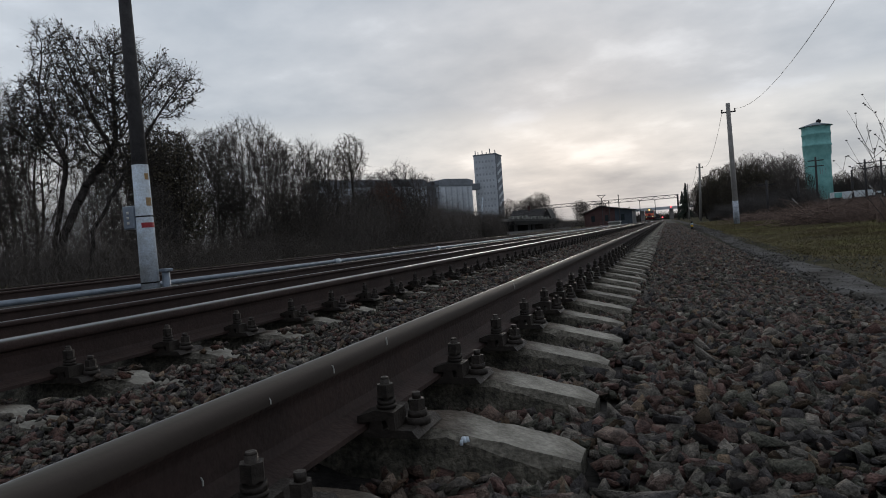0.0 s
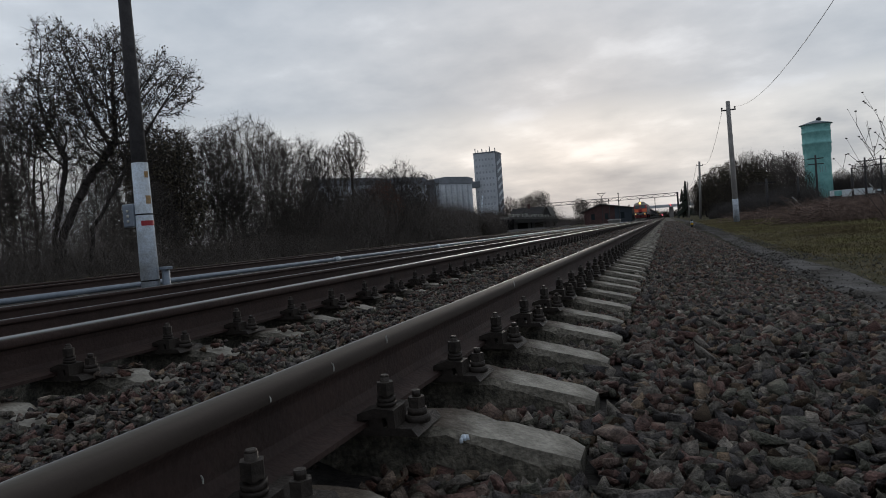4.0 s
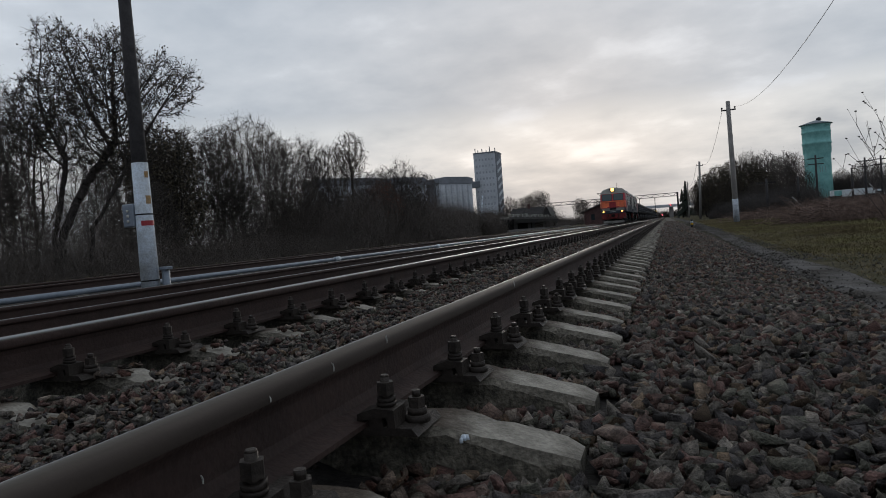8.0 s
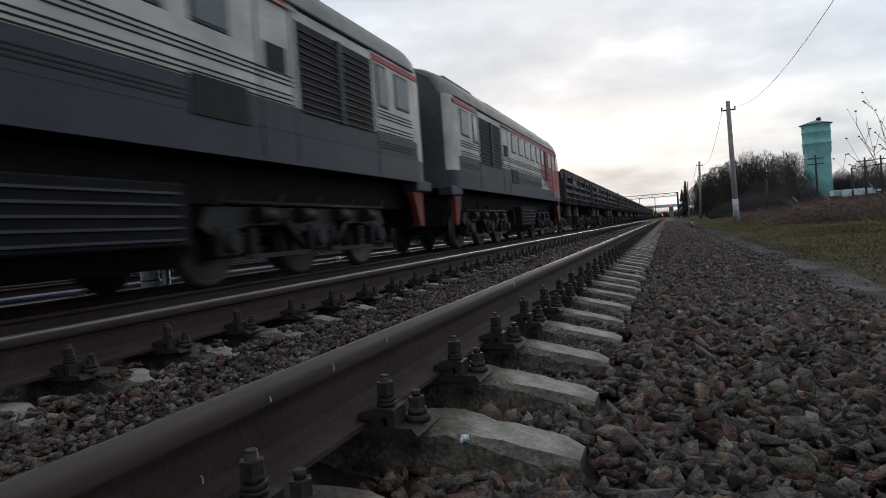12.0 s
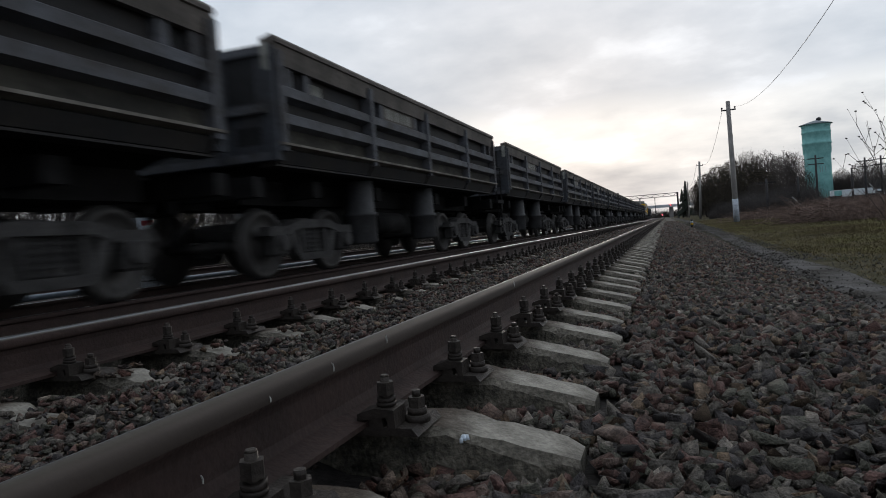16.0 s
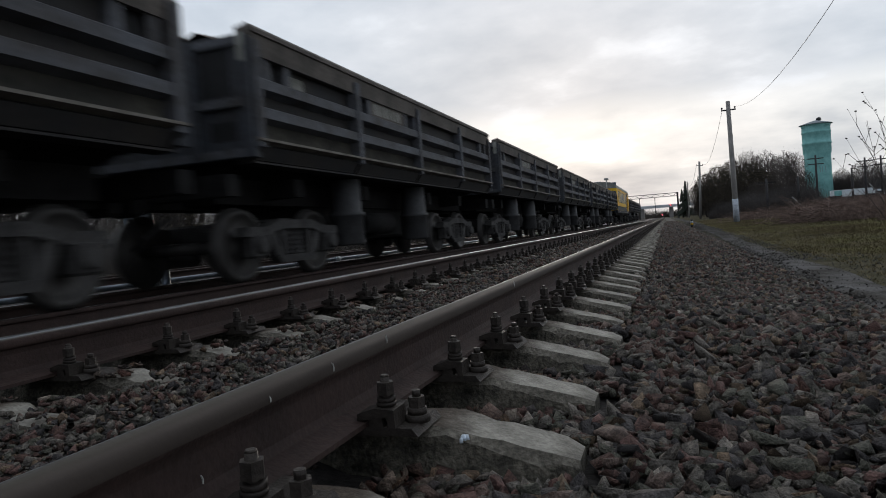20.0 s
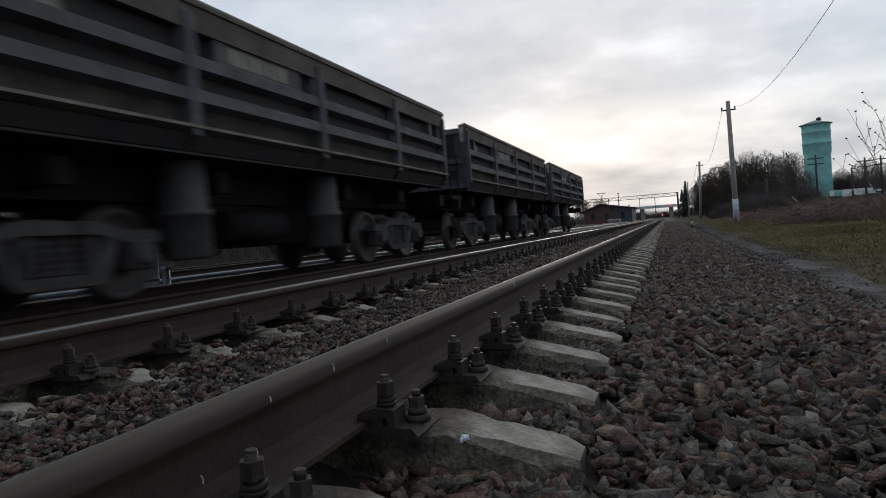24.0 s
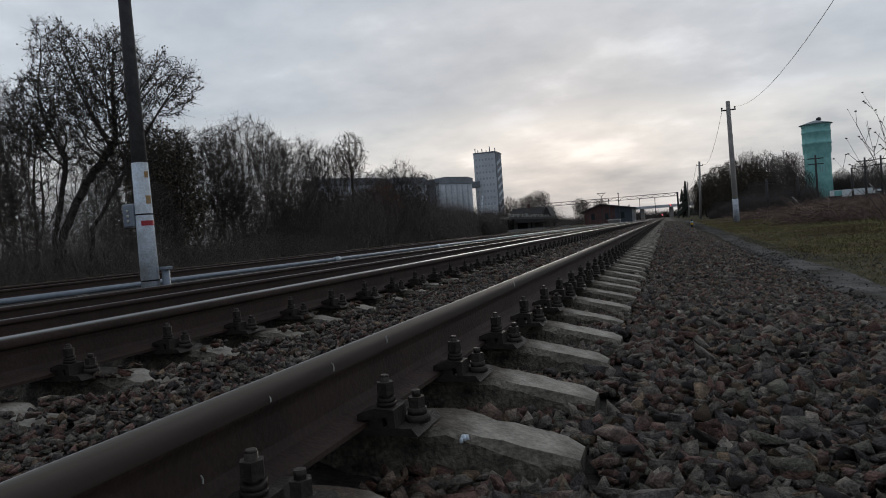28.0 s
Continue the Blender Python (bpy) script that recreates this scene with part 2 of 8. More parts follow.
M = dict(
    stone=stone_mat("crushed_stone"),
    # bed colour is near black to paint the shade in gaps between stones
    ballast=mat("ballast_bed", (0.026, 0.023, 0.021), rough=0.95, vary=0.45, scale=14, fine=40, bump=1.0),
    soil=mat("dry_soil", (0.078, 0.068, 0.051), rough=1, vary=0.6, scale=0.9, fine=24, bump=1.0, tint=(0.06, 0.065, 0.03), spec=0.0),
    path=mat("trodden_gravel", (0.102, 0.098, 0.095), rough=0.95, vary=0.55, scale=1.6, fine=70, bump=0.8, tint=(0.06, 0.052, 0.042), spec=0.0),
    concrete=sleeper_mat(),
    # side moss and edge tones also hold the shade of the upright faces
    mossy_shaded=mat("mossy_shaded_concrete", (0.086, 0.077, 0.061), rough=0.95, vary=0.6, scale=14, fine=90, bump=1.0, tint=(0.012, 0.013, 0.01), stain=0.75, per_object=0.2),
    edge_midtone=mat("concrete_edge_midtone", (0.125, 0.113, 0.093), rough=0.95, vary=0.5, scale=12, fine=90, bump=0.8, tint=(0.04, 0.036, 0.028), stain=0.6, per_object=0.2),
    rust=mat("rail_rust", (0.034, 0.0205, 0.0175), rough=0.75, metal=0.0, vary=0.3, scale=5, fine=70, bump=0.25),
    polished=mat("worn_rail_head", (0.3, 0.3, 0.3), rough=0.34, metal=1.0, vary=0.12, scale=9, fine=40, bump=0.05),
    worn=mat("worn_narrow_head", (0.1, 0.103, 0.11), rough=0.36, metal=1.0, vary=0.15, scale=9, fine=40, bump=0.05),
    dull=mat("rusty_rail_head", (0.08, 0.068, 0.06), rough=0.5, metal=0.4, vary=0.2, scale=9, fine=40, bump=0.1),
    iron=mat("oily_iron", (0.034, 0.028, 0.024), rough=0.6, metal=0.3, vary=0.35, scale=20, fine=120, bump=0.3),
    pole=mat("dark_wood_pole", (0.045, 0.043, 0.045), rough=0.9, vary=0.3, scale=6, fine=60),
    white=mat("limewash", (0.47, 0.54, 0.62), rough=0.85, vary=0.26, scale=3, fine=40, tint=(0.32, 0.3, 0.27)),
    faded_white=mat("faded_limewash", (0.36, 0.4, 0.45), rough=0.88, vary=0.3, scale=4, fine=40, tint=(0.2, 0.19, 0.18)),
    grey_pole=mat("weathered_concrete_pole", (0.22, 0.21, 0.2), rough=0.9, vary=0.2, scale=3, fine=40),
    pipe=mat("zinc_pipe", (0.17, 0.2, 0.24), rough=0.45, metal=0.35, vary=0.15, scale=4, fine=60, bump=0.1),
    red_paint=mat("red_paint", (0.34, 0.033, 0.048), rough=0.5, vary=0.12, scale=0.8, fine=30, bump=0.1, tint=(0.15, 0.03, 0.025)),
    grime=mat("grimy_end_paint", (0.075, 0.08, 0.09), rough=0.8, vary=0.2, scale=1, fine=20, bump=0.2, tint=(0.07, 0.065, 0.045)),
    slats=mat("dusty_slats", (0.085, 0.083, 0.078), rough=0.7, vary=0.3, scale=3, fine=30, bump=0.1),
    dark_red=mat("dull_dark_red", (0.17, 0.022, 0.022), rough=0.6, vary=0.3, scale=3, fine=30, bump=0.1, tint=(0.05, 0.02, 0.02)),
    orange=mat("orange_paint", (0.88, 0.205, 0.095), rough=0.5, vary=0.12, scale=2, fine=30, bump=0.1, tint=(0.4, 0.1, 0.05)),
    light_grey=mat("light_grey_paint", (0.46, 0.463, 0.435), rough=0.55, vary=0.14, scale=1.5, fine=20, bump=0.1, tint=(0.25, 0.23, 0.21)),
    dark_grey=mat("dark_grey_paint", (0.031, 0.036, 0.048), rough=0.55, vary=0.2, scale=1.5, fine=20, bump=0.1),
    roof_grey=mat("roof_paint", (0.2, 0.2, 0.182), rough=0.6, vary=0.25, scale=1.5, fine=20, bump=0.1),
    black=mat("deep_black", (0.012, 0.012, 0.013), rough=0.7, vary=0.3, scale=5, fine=40),
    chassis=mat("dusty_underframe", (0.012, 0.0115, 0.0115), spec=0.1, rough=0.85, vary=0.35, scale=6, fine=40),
    # board colour holds the shade of the bays between the ribs
    dump=mat("dusty_shaded_board", (0.012, 0.0125, 0.0145), rough=0.75, vary=0.4, scale=1.3, fine=14, bump=0.3, tint=(0.05, 0.042, 0.034)),
    dust_board=mat("dust_caked_board", (0.042, 0.039, 0.032), rough=0.9, vary=0.55, scale=1.6, fine=16, bump=0.3, tint=(0.02, 0.02, 0.02)),
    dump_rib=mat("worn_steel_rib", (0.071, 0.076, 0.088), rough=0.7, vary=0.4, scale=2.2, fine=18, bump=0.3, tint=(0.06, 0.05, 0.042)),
    top_board=mat("dusty_top_board", (0.085, 0.074, 0.065), rough=0.75, vary=0.4, scale=1.8, fine=20, bump=0.3, tint=(0.05, 0.045, 0.04)),
    bogie=mat("dusty_cast_bogie", (0.048, 0.046, 0.045), spec=0.15, rough=0.85, vary=0.4, scale=5, fine=40),
    loco_bogie=mat("oily_loco_bogie", (0.014, 0.0138, 0.0145), spec=0.25, rough=0.6, vary=0.4, scale=5, fine=40),
    ledge=mat("worn_bright_ledge", (0.14, 0.13, 0.115), rough=0.65, vary=0.4, scale=2.5, fine=25, tint=(0.1, 0.08, 0.06)),
    cylinder=mat("dump_cylinder", (0.046, 0.046, 0.048), rough=0.6, vary=0.25, scale=4, fine=30),
    wheel=mat("wheel_steel", (0.05, 0.047, 0.045), rough=0.55, metal=0.4, vary=0.25, scale=6, fine=40),
    yellow=mat("yellow_paint", (0.74, 0.44, 0.02), rough=0.45, vary=0.06, scale=0.6, fine=20, bump=0.05, tint=(0.6, 0.35, 0.03)),
    navy=mat("navy_paint", (0.014, 0.017, 0.027), rough=0.55, vary=0.2, scale=1.5, fine=20, bump=0.05),
    end_board=mat("blue_grey_end_board", (0.032, 0.036, 0.044), rough=0.75, vary=0.4, scale=1.5, fine=14, bump=0.3, tint=(0.05, 0.045, 0.04)),
    slate=mat("slate_blue_paint", (0.045, 0.057, 0.072), rough=0.5, vary=0.15, scale=1.5, fine=20, bump=0.05),
    teal=mat("teal_plaster", (0.2, 0.43, 0.42), rough=0.85, vary=0.14, scale=0.6, fine=6, tint=(0.1, 0.28, 0.26)),
    tin=mat("tin_roof", (0.25, 0.28, 0.3), rough=0.5, metal=0.5, vary=0.2, scale=1, fine=10),
    panel=mat("elevator_concrete", (0.46, 0.49, 0.53), rough=0.9, vary=0.12, scale=0.06, fine=0.6, bump=0.1),
    truck_white=mat("white_truck_paint", (0.55, 0.6, 0.62), rough=0.5, vary=0.08, scale=1, fine=10, bump=0.05),
    fence_board=mat("dark_fence_board", (0.04, 0.038, 0.038), rough=0.9, vary=0.4, scale=2, fine=12, per_object=0.3),
    tower_pane=mat("dull_tower_pane", (0.33, 0.355, 0.39), rough=0.5, vary=0.2, scale=0.3, fine=2, bump=0.0),
    brown_seam=mat("grimy_seam", (0.12, 0.06, 0.015), rough=0.8, vary=0.4, scale=3, fine=30),
    spoil=mat("brown_spoil", (0.09, 0.065, 0.048), rough=1.0, vary=0.4, scale=4, fine=25, bump=1.0),
    silo=mat("pale_silo_concrete", (0.46, 0.49, 0.53), rough=0.85, vary=0.12, scale=0.1, fine=0.8, bump=0.1),
    dark_panel=mat("elevator_shadow_panel", (0.18, 0.195, 0.22), rough=0.9, vary=0.15, scale=0.1, fine=0.6, bump=0.1),
    brick=mat("old_red_brick", (0.082, 0.047, 0.045), rough=0.9, vary=0.25, scale=1, fine=8),
    bark=mat("dark_bark", (0.07, 0.063, 0.06), rough=0.95, vary=0.3, scale=4, fine=40, per_object=0.25, spec=0.05),
    bark2=mat("brown_bark", (0.09, 0.079, 0.072), rough=0.95, vary=0.3, scale=4, fine=40, per_object=0.25, spec=0.05),
    russet=mat("russet_leaf", (0.16, 0.075, 0.05), rough=1, vary=0.3, scale=8, fine=30, island=True, spec=0.0),
    leaf=mat("withered_leaf", (0.09, 0.078, 0.058), rough=1, vary=0.3, scale=8, fine=30, island=True, spec=0.0),
    brush=mat("dead_brush", (0.125, 0.11, 0.1), rough=1, vary=0.35, scale=3, fine=30, island=True, per_object=0.28, spec=0.05),
    trunk=mat("dark_trunk_bark", (0.05, 0.045, 0.043), rough=0.95, vary=0.3, scale=4, fine=40, spec=0.05),
    scrub=mat("grey_scrub", (0.09, 0.083, 0.08), rough=1, vary=0.3, scale=2, fine=20, island=True, spec=0.05),
    red_brush=mat("dead_reddish_weeds", (0.18, 0.132, 0.112), rough=1, vary=0.4, scale=2, fine=20, island=True, spec=0.05),
    green_grass=mat("green_autumn_turf", (0.135, 0.128, 0.058), rough=0.95, vary=0.5, scale=0.35, fine=3, bump=0, stain=0.9, tint=(0.1, 0.076, 0.05), island=True, per_object=0.25, spec=0.0),
    ochre=mat("ochre_paint", (0.3, 0.18, 0.07), rough=0.8, vary=0.3, scale=9, fine=50, tint=(0.3, 0.27, 0.22)),
    grass=mat("autumn_grass", (0.15, 0.128, 0.076), rough=0.9, vary=0.35, scale=0.5, fine=3, bump=0, tint=(0.13, 0.1, 0.05), island=True, per_object=0.25, spec=0.0),
    evergreen=mat("spruce_needles", (0.022, 0.03, 0.022), rough=0.9, vary=0.3, scale=3, fine=20),
    wire=mat("wire", (0.03, 0.03, 0.03), rough=0.6),
    light_dirty=mat("dirty_pale_paint", (0.2, 0.2, 0.18), rough=0.75, vary=0.35, scale=2.5, fine=25, tint=(0.08, 0.08, 0.07)),
    number=mat("faded_white_paint", (0.5, 0.5, 0.48), rough=0.7, vary=0.2, scale=3, fine=30, tint=(0.25, 0.24, 0.22)),
    red_lamp=glow_mat("red_signal_light", (1.0, 0.08, 0.1), 5.0),
    head=glow_mat("headlight_glow", (1.0, 0.6, 0.16), 3.6),
    marker=glow_mat("marker_lamp_glow", (1.0, 0.55, 0.14), 2.4),
)
glass = bpy.data.materials.new("dark_glass")
glass.use_nodes = True
gb = glass.node_tree.nodes["Principled BSDF"]
gb.inputs["Base Color"].default_value, gb.inputs["Roughness"].default_value = (0.02, 0.028, 0.032, 1), 0.08
M["glass"] = glass
pale = bpy.data.materials.new("pale_window_glass")
pale.use_nodes = True
gb = pale.node_tree.nodes["Principled BSDF"]
gb.inputs["Base Color"].default_value, gb.inputs["Roughness"].default_value = (0.12, 0.14, 0.15, 1), 0.3
gb.inputs["Specular IOR Level"].default_value = 0.15
M["pale"] = pale
M["bright_pane"] = mat("pale_pane", (0.2, 0.25, 0.28), rough=0.3, vary=0.08, scale=2, fine=20, bump=0.0)
screen = glass.copy()
screen.name = "windscreen_glass"
screen.node_tree.nodes["Principled BSDF"].inputs["Base Color"].default_value = (0.045, 0.062, 0.066, 1)
M["screen"] = screen


def rail_head_mat(name, stops):
    """A rail head across its width: (offset in metres, colour, roughness, metal); ragged between the bands."""
    m = mat(name, (0.1, 0.095, 0.085), rough=0.5, metal=0.5, vary=0.3, scale=7, fine=90, bump=0.06, spec=0.17)
    t = m.node_tree
    b = t.nodes["Principled BSDF"]
    tc, sp, no = t.nodes.new("ShaderNodeTexCoord"), t.nodes.new("ShaderNodeSeparateXYZ"), t.nodes.new("ShaderNodeTexNoise")
    st = t.nodes.new("ShaderNodeMapping")
    st.inputs["Scale"].default_value = (30, 2.2, 30)
    no.inputs["Scale"].default_value, no.inputs["Detail"].default_value = 1.6, 6
    t.links.new(tc.outputs["Object"], sp.inputs[0]), t.links.new(tc.outputs["Object"], st.inputs[0]), t.links.new(st.outputs[0], no.inputs["Vector"])
    mp, off, add = t.nodes.new("ShaderNodeMapRange"), t.nodes.new("ShaderNodeMath"), t.nodes.new("ShaderNodeMath")
    mp.inputs[1].default_value, mp.inputs[2].default_value = -0.04, 0.04
    off.operation, add.operation = "MULTIPLY_ADD", "ADD"
    off.inputs[1].default_value, off.inputs[2].default_value = 0.16, -0.08
    t.links.new(sp.outputs[0], mp.inputs[0]), t.links.new(no.outputs[0], off.inputs[0])
    t.links.new(mp.outputs[0], add.inputs[0]), t.links.new(off.outputs[0], add.inputs[1])
    for socket, pick in (("Base Color", lambda s: (*s[1], 1)), ("Roughness", lambda s: (s[2],) * 3 + (1,)), ("Metallic", lambda s: (s[3],) * 3 + (1,))):
        r = t.nodes.new("ShaderNodeValToRGB")
        e = r.color_ramp.elements
        e.remove(e[1])
        for i, s in enumerate(stops):
            k = e[0] if i == 0 else e.new((s[0] + 0.04) / 0.08)
            k.position, k.color = (s[0] + 0.04) / 0.08, pick(s)
        t.links.new(add.outputs[0], r.inputs[0])
        if socket == "Base Color":
            mx = t.nodes.new("ShaderNodeMix")
            mx.data_type, mx.blend_type = "RGBA", "MULTIPLY"
            mx.inputs[0].default_value = 1.0
            r2 = t.nodes.new("ShaderNodeValToRGB")
            r2.color_ramp.elements[0].color, r2.color_ramp.elements[1].color = (0.6, 0.6, 0.6, 1), (1.3, 1.3, 1.3, 1)
            t.links.new(no.outputs[0], r2.inputs[0]), t.links.new(r.outputs[0], mx.inputs[6]), t.links.new(r2.outputs[0], mx.inputs[7])
            t.links.new(mx.outputs[2], b.inputs[socket])
        else:
            t.links.new(r.outputs[0], b.inputs[socket])
    return m


STEEL, DULL_STEEL, BROWN, DIRT = (0.3, 0.31, 0.33), (0.22, 0.227, 0.24), (0.055, 0.049, 0.04), (0.046, 0.04, 0.033)
# running band on the gauge corner, brown middle, dirty field side
M["near_head"] = rail_head_mat("gauge_worn_head", [(-0.036, STEEL, 0.4, 0.9), (-0.022, STEEL, 0.36, 1.0), (-0.013, (0.1, 0.094, 0.082), 0.5, 0.6), (-0.002, (0.068, 0.06, 0.05), 0.7, 0.1), (0.014, (0.052, 0.043, 0.035), 0.78, 0.0), (0.034, (0.044, 0.035, 0.03), 0.75, 0.0)])
M["far_head"] = rail_head_mat("twice_worn_head", [(-0.032, DIRT, 0.6, 0.2), (-0.022, DULL_STEEL, 0.4, 1.0), (-0.014, DULL_STEEL, 0.4, 1.0), (-0.005, BROWN, 0.5, 0.5), (0.002, BROWN, 0.5, 0.5), (0.009, DULL_STEEL, 0.36, 1.0), (0.024, DULL_STEEL, 0.4, 1.0), (0.033, BROWN, 0.5, 0.3)])


# ---- building helpers ----
def box(bm, x0, x1, y0, y1, z0, z1, bevel=0.0):
    vs = [bm.verts.new(p) for p in ((x0, y0, z0), (x1, y0, z0), (x1, y1, z0), (x0, y1, z0), (x0, y0, z1), (x1, y0, z1), (x1, y1, z1), (x0, y1, z1))]
    fs = [bm.faces.new([vs[i] for i in q]) for q in ((3, 2, 1, 0), (4, 5, 6, 7), (0, 1, 5, 4), (1, 2, 6, 5), (2, 3, 7, 6), (3, 0, 4, 7))]
    if bevel:
        bmesh.ops.bevel(bm, geom=list({e for f in fs for e in f.edges}), offset=bevel, segments=1, affect="EDGES")
    return bm


def prism(bm, pts, axis, a, b):
    """An outline of (u, v) points pushed from a to b along an axis; u, v are the other two axes in order."""
    def at(u, v, w):
        return {"x": (w, u, v), "y": (u, w, v), "z": (u, v, w)}[axis]
    lo = [bm.verts.new(at(u, v, a)) for u, v in pts]
    hi = [bm.verts.new(at(u, v, b)) for u, v in pts]
    n = len(pts)
    bm.faces.new(lo), bm.faces.new(hi[::-1])
    for i in range(n):
        bm.faces.new((lo[i], hi[i], hi[(i + 1) % n], lo[(i + 1) % n]))
    return bm


def tube(bm, p0, p1, r0, r1=None, seg=10, caps=True):
    p0, p1 = Vector(p0), Vector(p1)
    r1 = r0 if r1 is None else r1
    q = (p1 - p0).to_track_quat("Z", "Y")
    rings = []
    for p, r in ((p0, r0), (p1, r1)):
        rings.append([bm.verts.new(p + q @ Vector((r * math.cos(2 * math.pi * i / seg), r * math.sin(2 * math.pi * i / seg), 0))) for i in range(seg)])
    for i in range(seg):
        f = bm.faces.new((rings[0][i], rings[0][(i + 1) % seg], rings[1][(i + 1) % seg], rings[1][i]))
        f.smooth = seg > 6
    if caps:
        bm.faces.new(rings[0][::-1]), bm.faces.new(rings[1])
    return bm


def turned(bm, prof, seg=24, axis="z", origin=(0, 0, 0)):
    """A profile of (radius, height) turned round an axis."""
    rings = []
    for r, h in prof:
        ring = []
        for i in range(seg):
            a = 2 * math.pi * i / seg
            p = (r * math.cos(a), r * math.sin(a), h)
            if axis == "x":
                p = (p[2], p[0], p[1])
            if axis == "y":
                p = (p[0], p[2], p[1])
            ring.append(bm.verts.new(Vector(p) + Vector(origin)))
        rings.append(ring)
    for a, b in zip(rings, rings[1:]):
        for i in range(seg):
            f = bm.faces.new((a[i], a[(i + 1) % seg], b[(i + 1) % seg], b[i]))
            f.smooth = True
    if prof[0][0] > 1e-4:
        bm.faces.new(rings[0][::-1])
    if prof[-1][0] > 1e-4:
        bm.faces.new(rings[-1])
    return bm


def mesh_of(name, bm, material):
    bmesh.ops.recalc_face_normals(bm, faces=bm.faces)
    me = bpy.data.meshes.new(name)
    bm.to_mesh(me)
    bm.free()
    for m in material if isinstance(material, (list, tuple)) else [material]:
        me.materials.append(m)
    return me


def part(name, bm, material, parent, label="", at=None):
    me = bm if isinstance(bm, bpy.types.Mesh) else mesh_of(name, bm, material)
    ob = new(name, me)
    ob.parent = parent
    if at is not None:
        ob.matrix_basis = at
    if label:
        ob["label"] = label
    return ob


def thing(name, label, category, m=None, group="", kind=""):
    ob = tagged(new(name), label, category, group, kind)
    ob.empty_display_size = 0.2
    if m is not None:
        ob.matrix_basis = m
    return ob


def B():
    return bmesh.new()


def raw_mesh(name, verts, faces, material, smooth=False):
    """A mesh out of arrays: verts n x 3, faces n x 3 or n x 4."""
    me = bpy.data.meshes.new(name)
    verts, faces = np.asarray(verts, np.float32), np.asarray(faces, np.int32)
    k = faces.shape[1]
    me.vertices.add(len(verts)), me.loops.add(faces.size), me.polygons.add(len(faces))
    me.vertices.foreach_set("co", verts.ravel())
    me.loops.foreach_set("vertex_index", faces.ravel())
    me.polygons.foreach_set("loop_start", np.arange(0, faces.size, k, dtype=np.int32))
    me.polygons.foreach_set("loop_total", np.full(len(faces), k, np.int32))
    if smooth:
        me.polygons.foreach_set("use_smooth", np.ones(len(faces), bool))
    me.update(calc_edges=True)
    me.materials.append(material)
    return me


rng = np.random.default_rng(7)

# ---- plan: x to the right of the track, y along it, z = 0 at the sleeper tops of the first track ----
RAIL = 0.2          # rail tops of the first track
X1, X2, X3 = -1.5775, -6.05, -12.7   # centre lines of the three tracks
G2 = 0.7975         # half the distance of the rail centres
TOP2, TOP3 = 0.02, 0.015
STEP = 0.543


def ground_z(x, y):
    """Height of the ground: ballast shoulder, path, verge on one side; lower track beds on the other."""
    xs = [-400, -60, -22, -16.5, -14.6, -11.0, -9.9, -8.0, -5.0, -4.0, -3.2, -2.9, -2.3, -2.02, -1.9, -0.98, -0.86, -0.25, 0.3, 1.0, 1.22, 1.75, 3.2, 5.0, 9.0, 14, 60, 400]
    zs = [-1.0, -0.8, -0.45, -0.4, -0.2, -0.2, -0.25, -0.21, -0.19, -0.15, -0.09, -0.09, -0.10, -0.085, -0.035, -0.035, -0.1, -0.125, -0.13, -0.19, -0.25, -0.26, -0.25, -0.17, -0.08, -0.03, 0.0, -0.5]
    return np.interp(x, xs, zs)


def grid_sheet(name, xs, ys, material, lift=0.0, rough=0.0):
    gx, gy = np.meshgrid(xs, ys)
    gz = ground_z(gx, gy) + lift
    if rough:
        gz = gz + rough * (rng.random(gx.shape) - 0.5)
    v = np.stack([gx.ravel(), gy.ravel(), gz.ravel()], 1)
    n, m = len(ys), len(xs)
    i = (np.arange(n - 1)[:, None] * m + np.arange(m - 1)[None]).ravel()
    return raw_mesh(name, v, np.stack([i, i + 1, i + m + 1, i + m], 1), material, True)


# ---- ground and beds ----
def spaced(a, b, near, grow):
    out, v, s = [a], a, near
    while v < b:
        v += s
        s *= grow
        out.append(min(v, b))
    return out


ys_far = sorted({-40.0, -20.0, *spaced(-10, 2500, 1.5, 1.06)})
xs_all = sorted({*[-v for v in spaced(16.5, 1800, 4, 1.25)], *[-16.5, -14.6, -13.8, -11.0, -9.9, -8.0, -5.0, -4.0, -3.2, -2.9, -0.25, 0.3, 1.0, 1.22, 1.5, 1.9, 3.2, 5.0, 7, 9, 11, 14], *spaced(14, 1800, 4, 1.25)})
ground = tagged(new("ground", grid_sheet("ground", xs_all, ys_far, M["soil"], lift=-0.03)), "bare dark soil and withered turf beside the railway", "ground", kind="structure")
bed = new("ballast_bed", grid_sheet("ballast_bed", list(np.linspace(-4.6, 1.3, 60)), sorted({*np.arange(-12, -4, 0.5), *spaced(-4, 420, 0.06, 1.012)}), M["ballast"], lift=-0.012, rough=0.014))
tagged(bed, "crushed-stone bed under the nearest track, darkened as shade between stones", "ballast", kind="structure")
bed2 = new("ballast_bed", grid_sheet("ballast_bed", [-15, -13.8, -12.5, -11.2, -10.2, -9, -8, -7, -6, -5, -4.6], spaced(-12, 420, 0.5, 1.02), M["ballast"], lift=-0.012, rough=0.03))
tagged(bed2, "ballast bed under the two farther tracks, in the same darkened colour", "ballast", kind="structure")


def PATH_MID(y):
    return float(np.interp(y, [3, 7.4, 10.5, 16, 21, 30, 44, 66, 155, 240], [1.5, 1.5, 1.5, 1.57, 1.64, 1.76, 1.9, 2.15, 2.25, 2.3])) + 0.02 * math.sin(y * 0.6)


